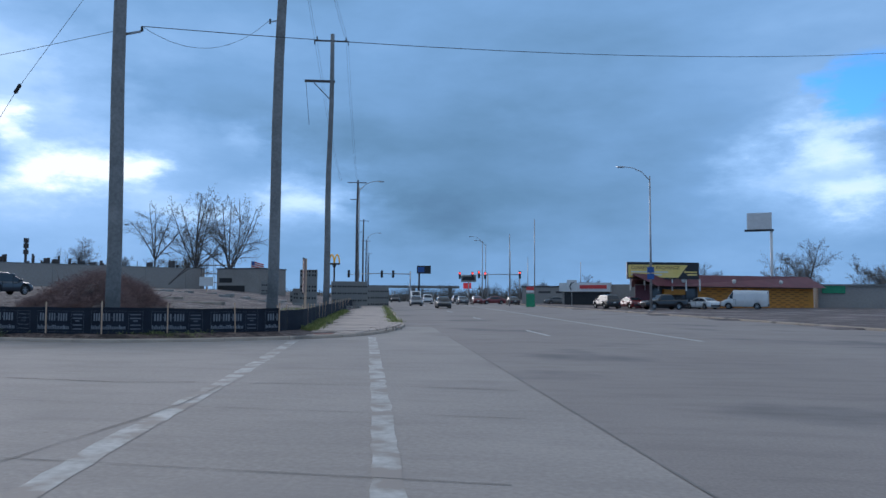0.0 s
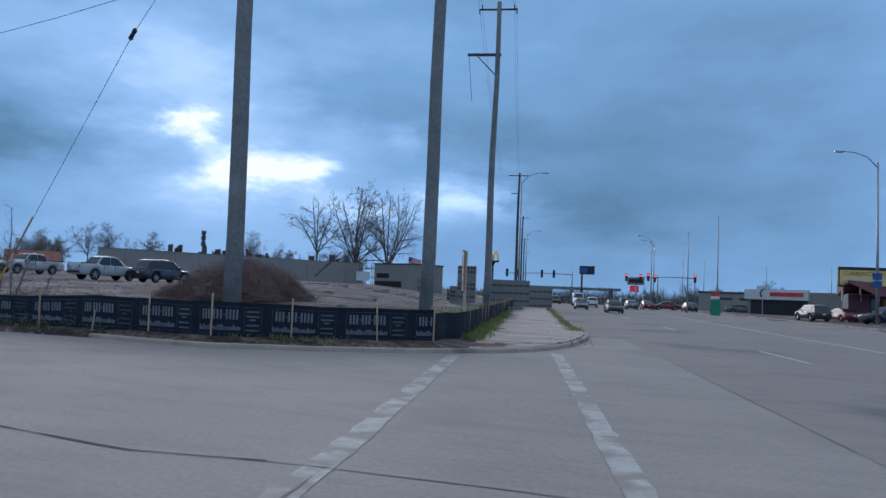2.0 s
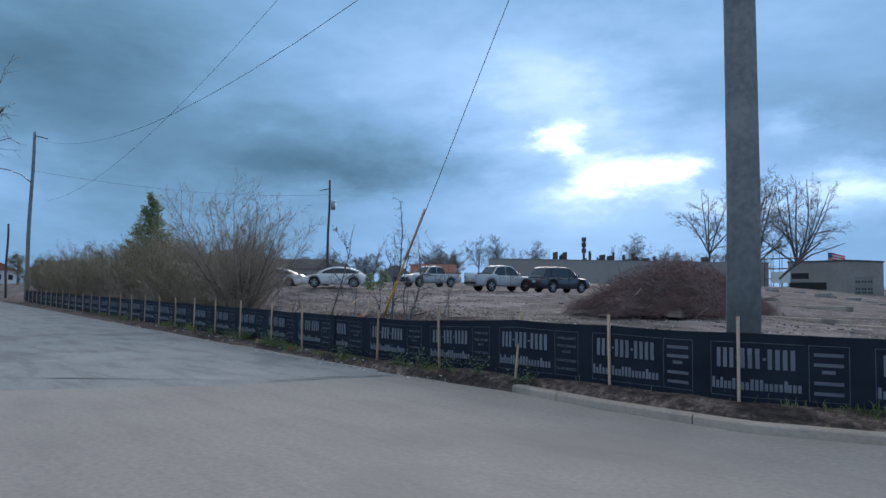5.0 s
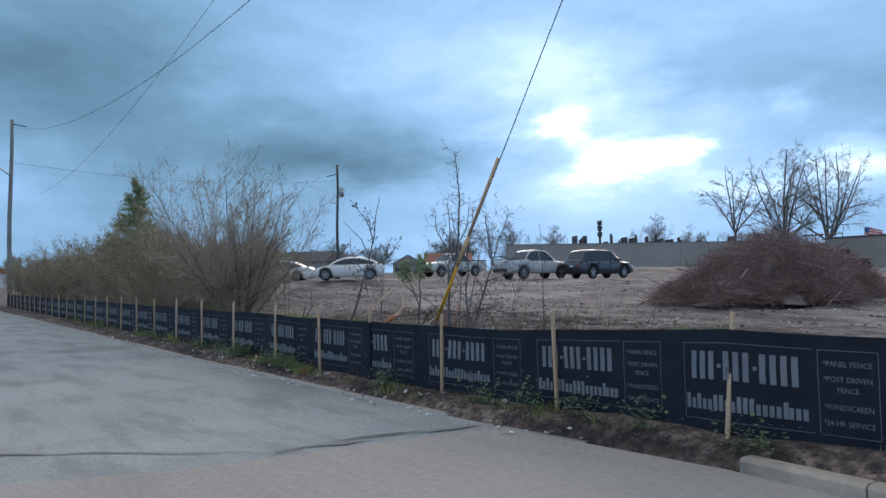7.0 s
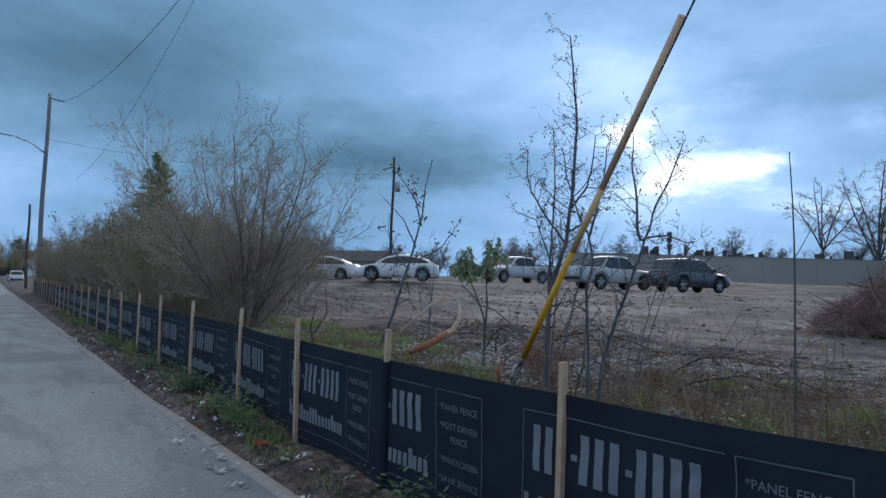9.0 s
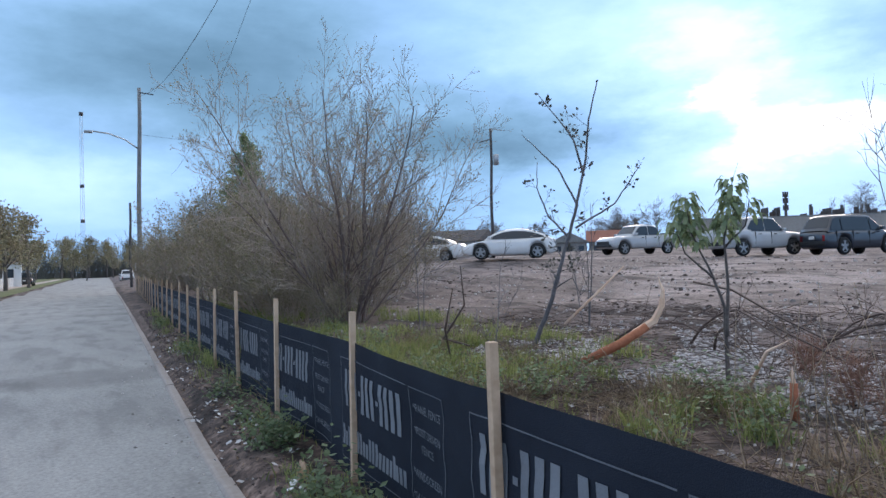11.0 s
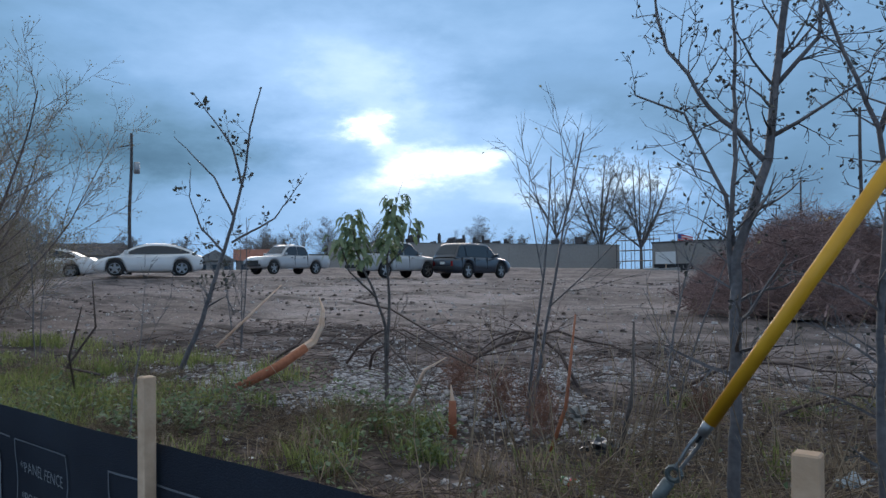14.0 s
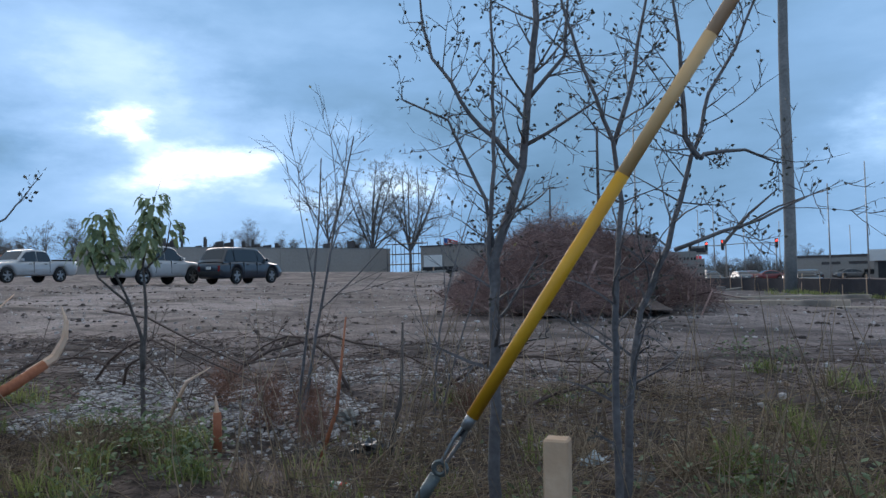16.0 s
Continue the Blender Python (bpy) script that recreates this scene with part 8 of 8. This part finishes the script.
# reddish dead bushes by the stumps
for (x, y, sd, size) in ((-20.55, 25.1, 5, 0.75), (-20.05, 24.9, 6, 0.6), (-20.35, 25.4, 7, 0.65), (-21.3, 25.6, 8, 0.7), (-19.0, 25.6, 11, 0.6)):
    s = Scatter(sd)
    for k in range(600):
        d = Vector((s.r.gauss(0, 0.7), s.r.gauss(0, 0.7), abs(s.r.gauss(0.6, 0.5)))).normalized()
        b = Vector((s.r.gauss(0, 0.10), s.r.gauss(0, 0.10), abs(s.r.gauss(0.22, 0.13))))
        s.stalk(b, d, s.r.uniform(0.06, 0.22), 0.0022)
    s.stalk(Vector((0, 0, -0.05)), Vector((0.05, 0, 1)), 0.4, 0.008)
    ob = new("dead_bush", mesh_of("dead_bush", s.V, s.F, M["rust"]))
    tagged(ob, "small dead rust-brown bush of fine stems", "bush", "dead bushes")
    ob.matrix_world = on_ground(x, y, sd * 50, size * 1.15)

# long fallen boughs with their side twigs, arched over the stones
for sd, x, y, yaw, length, rise in ((1, -23.9, 26.9, -20, 2.6, 0.5), (2, -23.3, 26.6, -35, 2.2, 0.35), (3, -21.6, 25.9, 25, 2.4, 0.55), (4, -20.4, 26.3, 160, 1.9, 0.5), (5, -19.6, 26.6, 10, 2.2, 0.35), (6, -24.6, 26.2, 15, 1.8, 0.3), (7, -18.6, 25.4, 40, 1.7, 0.3)):
    w = Wood(900 + sd)
    d = Vector((math.cos(radians(yaw)), math.sin(radians(yaw)), 0))
    n = 9
    pts = [d * (length * k / n) + Vector((0, 0, 0.02 + rise * math.sin(math.pi * (k / n) ** 0.8))) + w.rnd(0.03) for k in range(n + 1)]
    w.stems.append((pts, [0.018 - 0.0015 * k for k in range(n + 1)]))
    for k in range(n):
        for j in range(2):
            w.grow(pts[k + 1], d + w.rnd(0.9), w.r.uniform(0.2, 0.7), 0.006, 1, twiggy)
    w.put("fallen_bough", "dark fallen bough with side twigs on the stones", "branch", M["twig"], M["twig"], on_ground(x, y), "fallen boughs")

# litter that can be told apart
def crumple(name, label, category, x, y, size, mat, seed, dz=0.0):
    bm = bmesh.new()
    bmesh.ops.create_icosphere(bm, subdivisions=3, radius=1.0)
    for v in bm.verts:
        k = 0.7 + 0.5 * noise.noise(v.co * 2.1 + Vector((seed, 0, 0))) + 0.25 * noise.noise(v.co * 5.0 + Vector((0, seed, 0)))
        v.co = Vector((v.co.x * size[0] * k, v.co.y * size[1] * k, max(-0.2, v.co.z) * size[2] * k))
    me = bpy.data.meshes.new(name)
    bm.to_mesh(me)
    bm.free()
    me.materials.append(mat)
    ob = new(name, me)
    tagged(ob, label, category)
    ob.matrix_world = pose(x, y, ground_height(x, y) + 0.02 + dz, 0, 0, seed * 40)


plastic = material("thin_clear_plastic", (0.42, 0.47, 0.50), (0.66, 0.71, 0.74), 0.25, 20, 5, 0.2)
black_bag = material("black_plastic_sheet", (0.012, 0.013, 0.015), (0.03, 0.032, 0.035), 0.3, 20, 4, 0.2)
crumple("plastic_bag", "crumpled pale plastic bag in the weeds", "bag", -17.9, 24.5, (0.13, 0.09, 0.08), plastic, 1)
crumple("plastic_bag", "torn black plastic bag on the soil", "bag", -19.5, 24.7, (0.20, 0.12, 0.07), black_bag, 2)
crumple("rock", "pale lump of broken concrete in the weeds", "rock", -20.0, 25.4, (0.18, 0.12, 0.12), M["cmu"], 3)
crumple("rock", "pale lump of broken concrete in the weeds", "rock", -17.6, 24.2, (0.10, 0.07, 0.07), M["cmu"], 5)
crumple("paper_scrap", "crumpled brown paper at the foot of the fence", "litter", -21.75, 20.98, (0.08, 0.05, 0.12), M["stake"], 4)
crumple("food_wrapper", "red wrapper on the verge", "litter", -19.4, 20.72, (0.10, 0.04, 0.03), M["sign_red"], 6)
crumple("food_wrapper", "red wrapper on the verge", "litter", -20.9, 20.6, (0.05, 0.04, 0.03), M["sign_red"], 7)
can = thing("drink_can", "dented white and pink drink can on the soil", "can")
part("can_body", tube_mesh("can_body", [(-0.065, 0, 0), (-0.06, 0, 0), (0.0, 0, 0.004), (0.06, 0, 0), (0.065, 0, 0)], [0.024, 0.033, 0.031, 0.033, 0.024], M["sign_white"], 14), can)
part("can_band", tube_mesh("can_band", [(0.01, 0, 0.003), (0.05, 0, 0.001)], [0.0335, 0.034], M["sign_red"], 14), can)
part("can_band", tube_mesh("can_band", [(-0.05, 0, 0.001), (-0.03, 0, 0.002)], [0.0338, 0.0335], M["sign_green"], 14), can)
can.matrix_world = pose(-19.3, 23.75, ground_height(-19.3, 23.75) + 0.035, 0, 0, -12)


# cast kerb stones and slabs left on the lot
for k, (x, y, ln2, a) in enumerate(((-15.8, 40.0, 5.5, -12), (-11.6, 38.6, 4.0, -15), (-13.5, 46.0, 5.0, 5), (-19.0, 50.0, 4.0, 12), (-24.5, 53.0, 5.0, 8))):
    ob = new("kerb_stone", bpy.data.meshes.new("kerb_stone"))
    bm = box_bm((-ln2 / 2, -0.12, -0.2), (ln2 / 2, 0.12, 0.10), 0.03, 2)
    bm.to_mesh(ob.data)
    bm.free()
    ob.data.materials.append(M["kerb"])
    ob.matrix_world = pose(x, y, ground_height(x, y), 0, 0, a)
    tagged(ob, "long concrete kerb stone lying on bare soil", "kerb stone", "kerb stones")
slabs = random.Random(9)
for k in range(26):
    x, y = -36 + 26 * slabs.random(), 68 + 10 * slabs.random()
    ob = new("rubble_slab", bpy.data.meshes.new("rubble_slab"))
    bm = box_bm((-slabs.uniform(0.2, 0.9), -0.3, -0.2), (slabs.uniform(0.2, 0.9), 0.3, slabs.uniform(0.08, 0.25)), 0.03)
    bm.to_mesh(ob.data)
    bm.free()
    ob.data.materials.append(M["cmu"])
    ob.matrix_world = pose(x, y, ground_height(x, y), slabs.uniform(-6, 6), slabs.uniform(-6, 6), slabs.uniform(0, 180))
    tagged(ob, "broken pale concrete slab lying on the lot", "rubble", "rubble slabs")
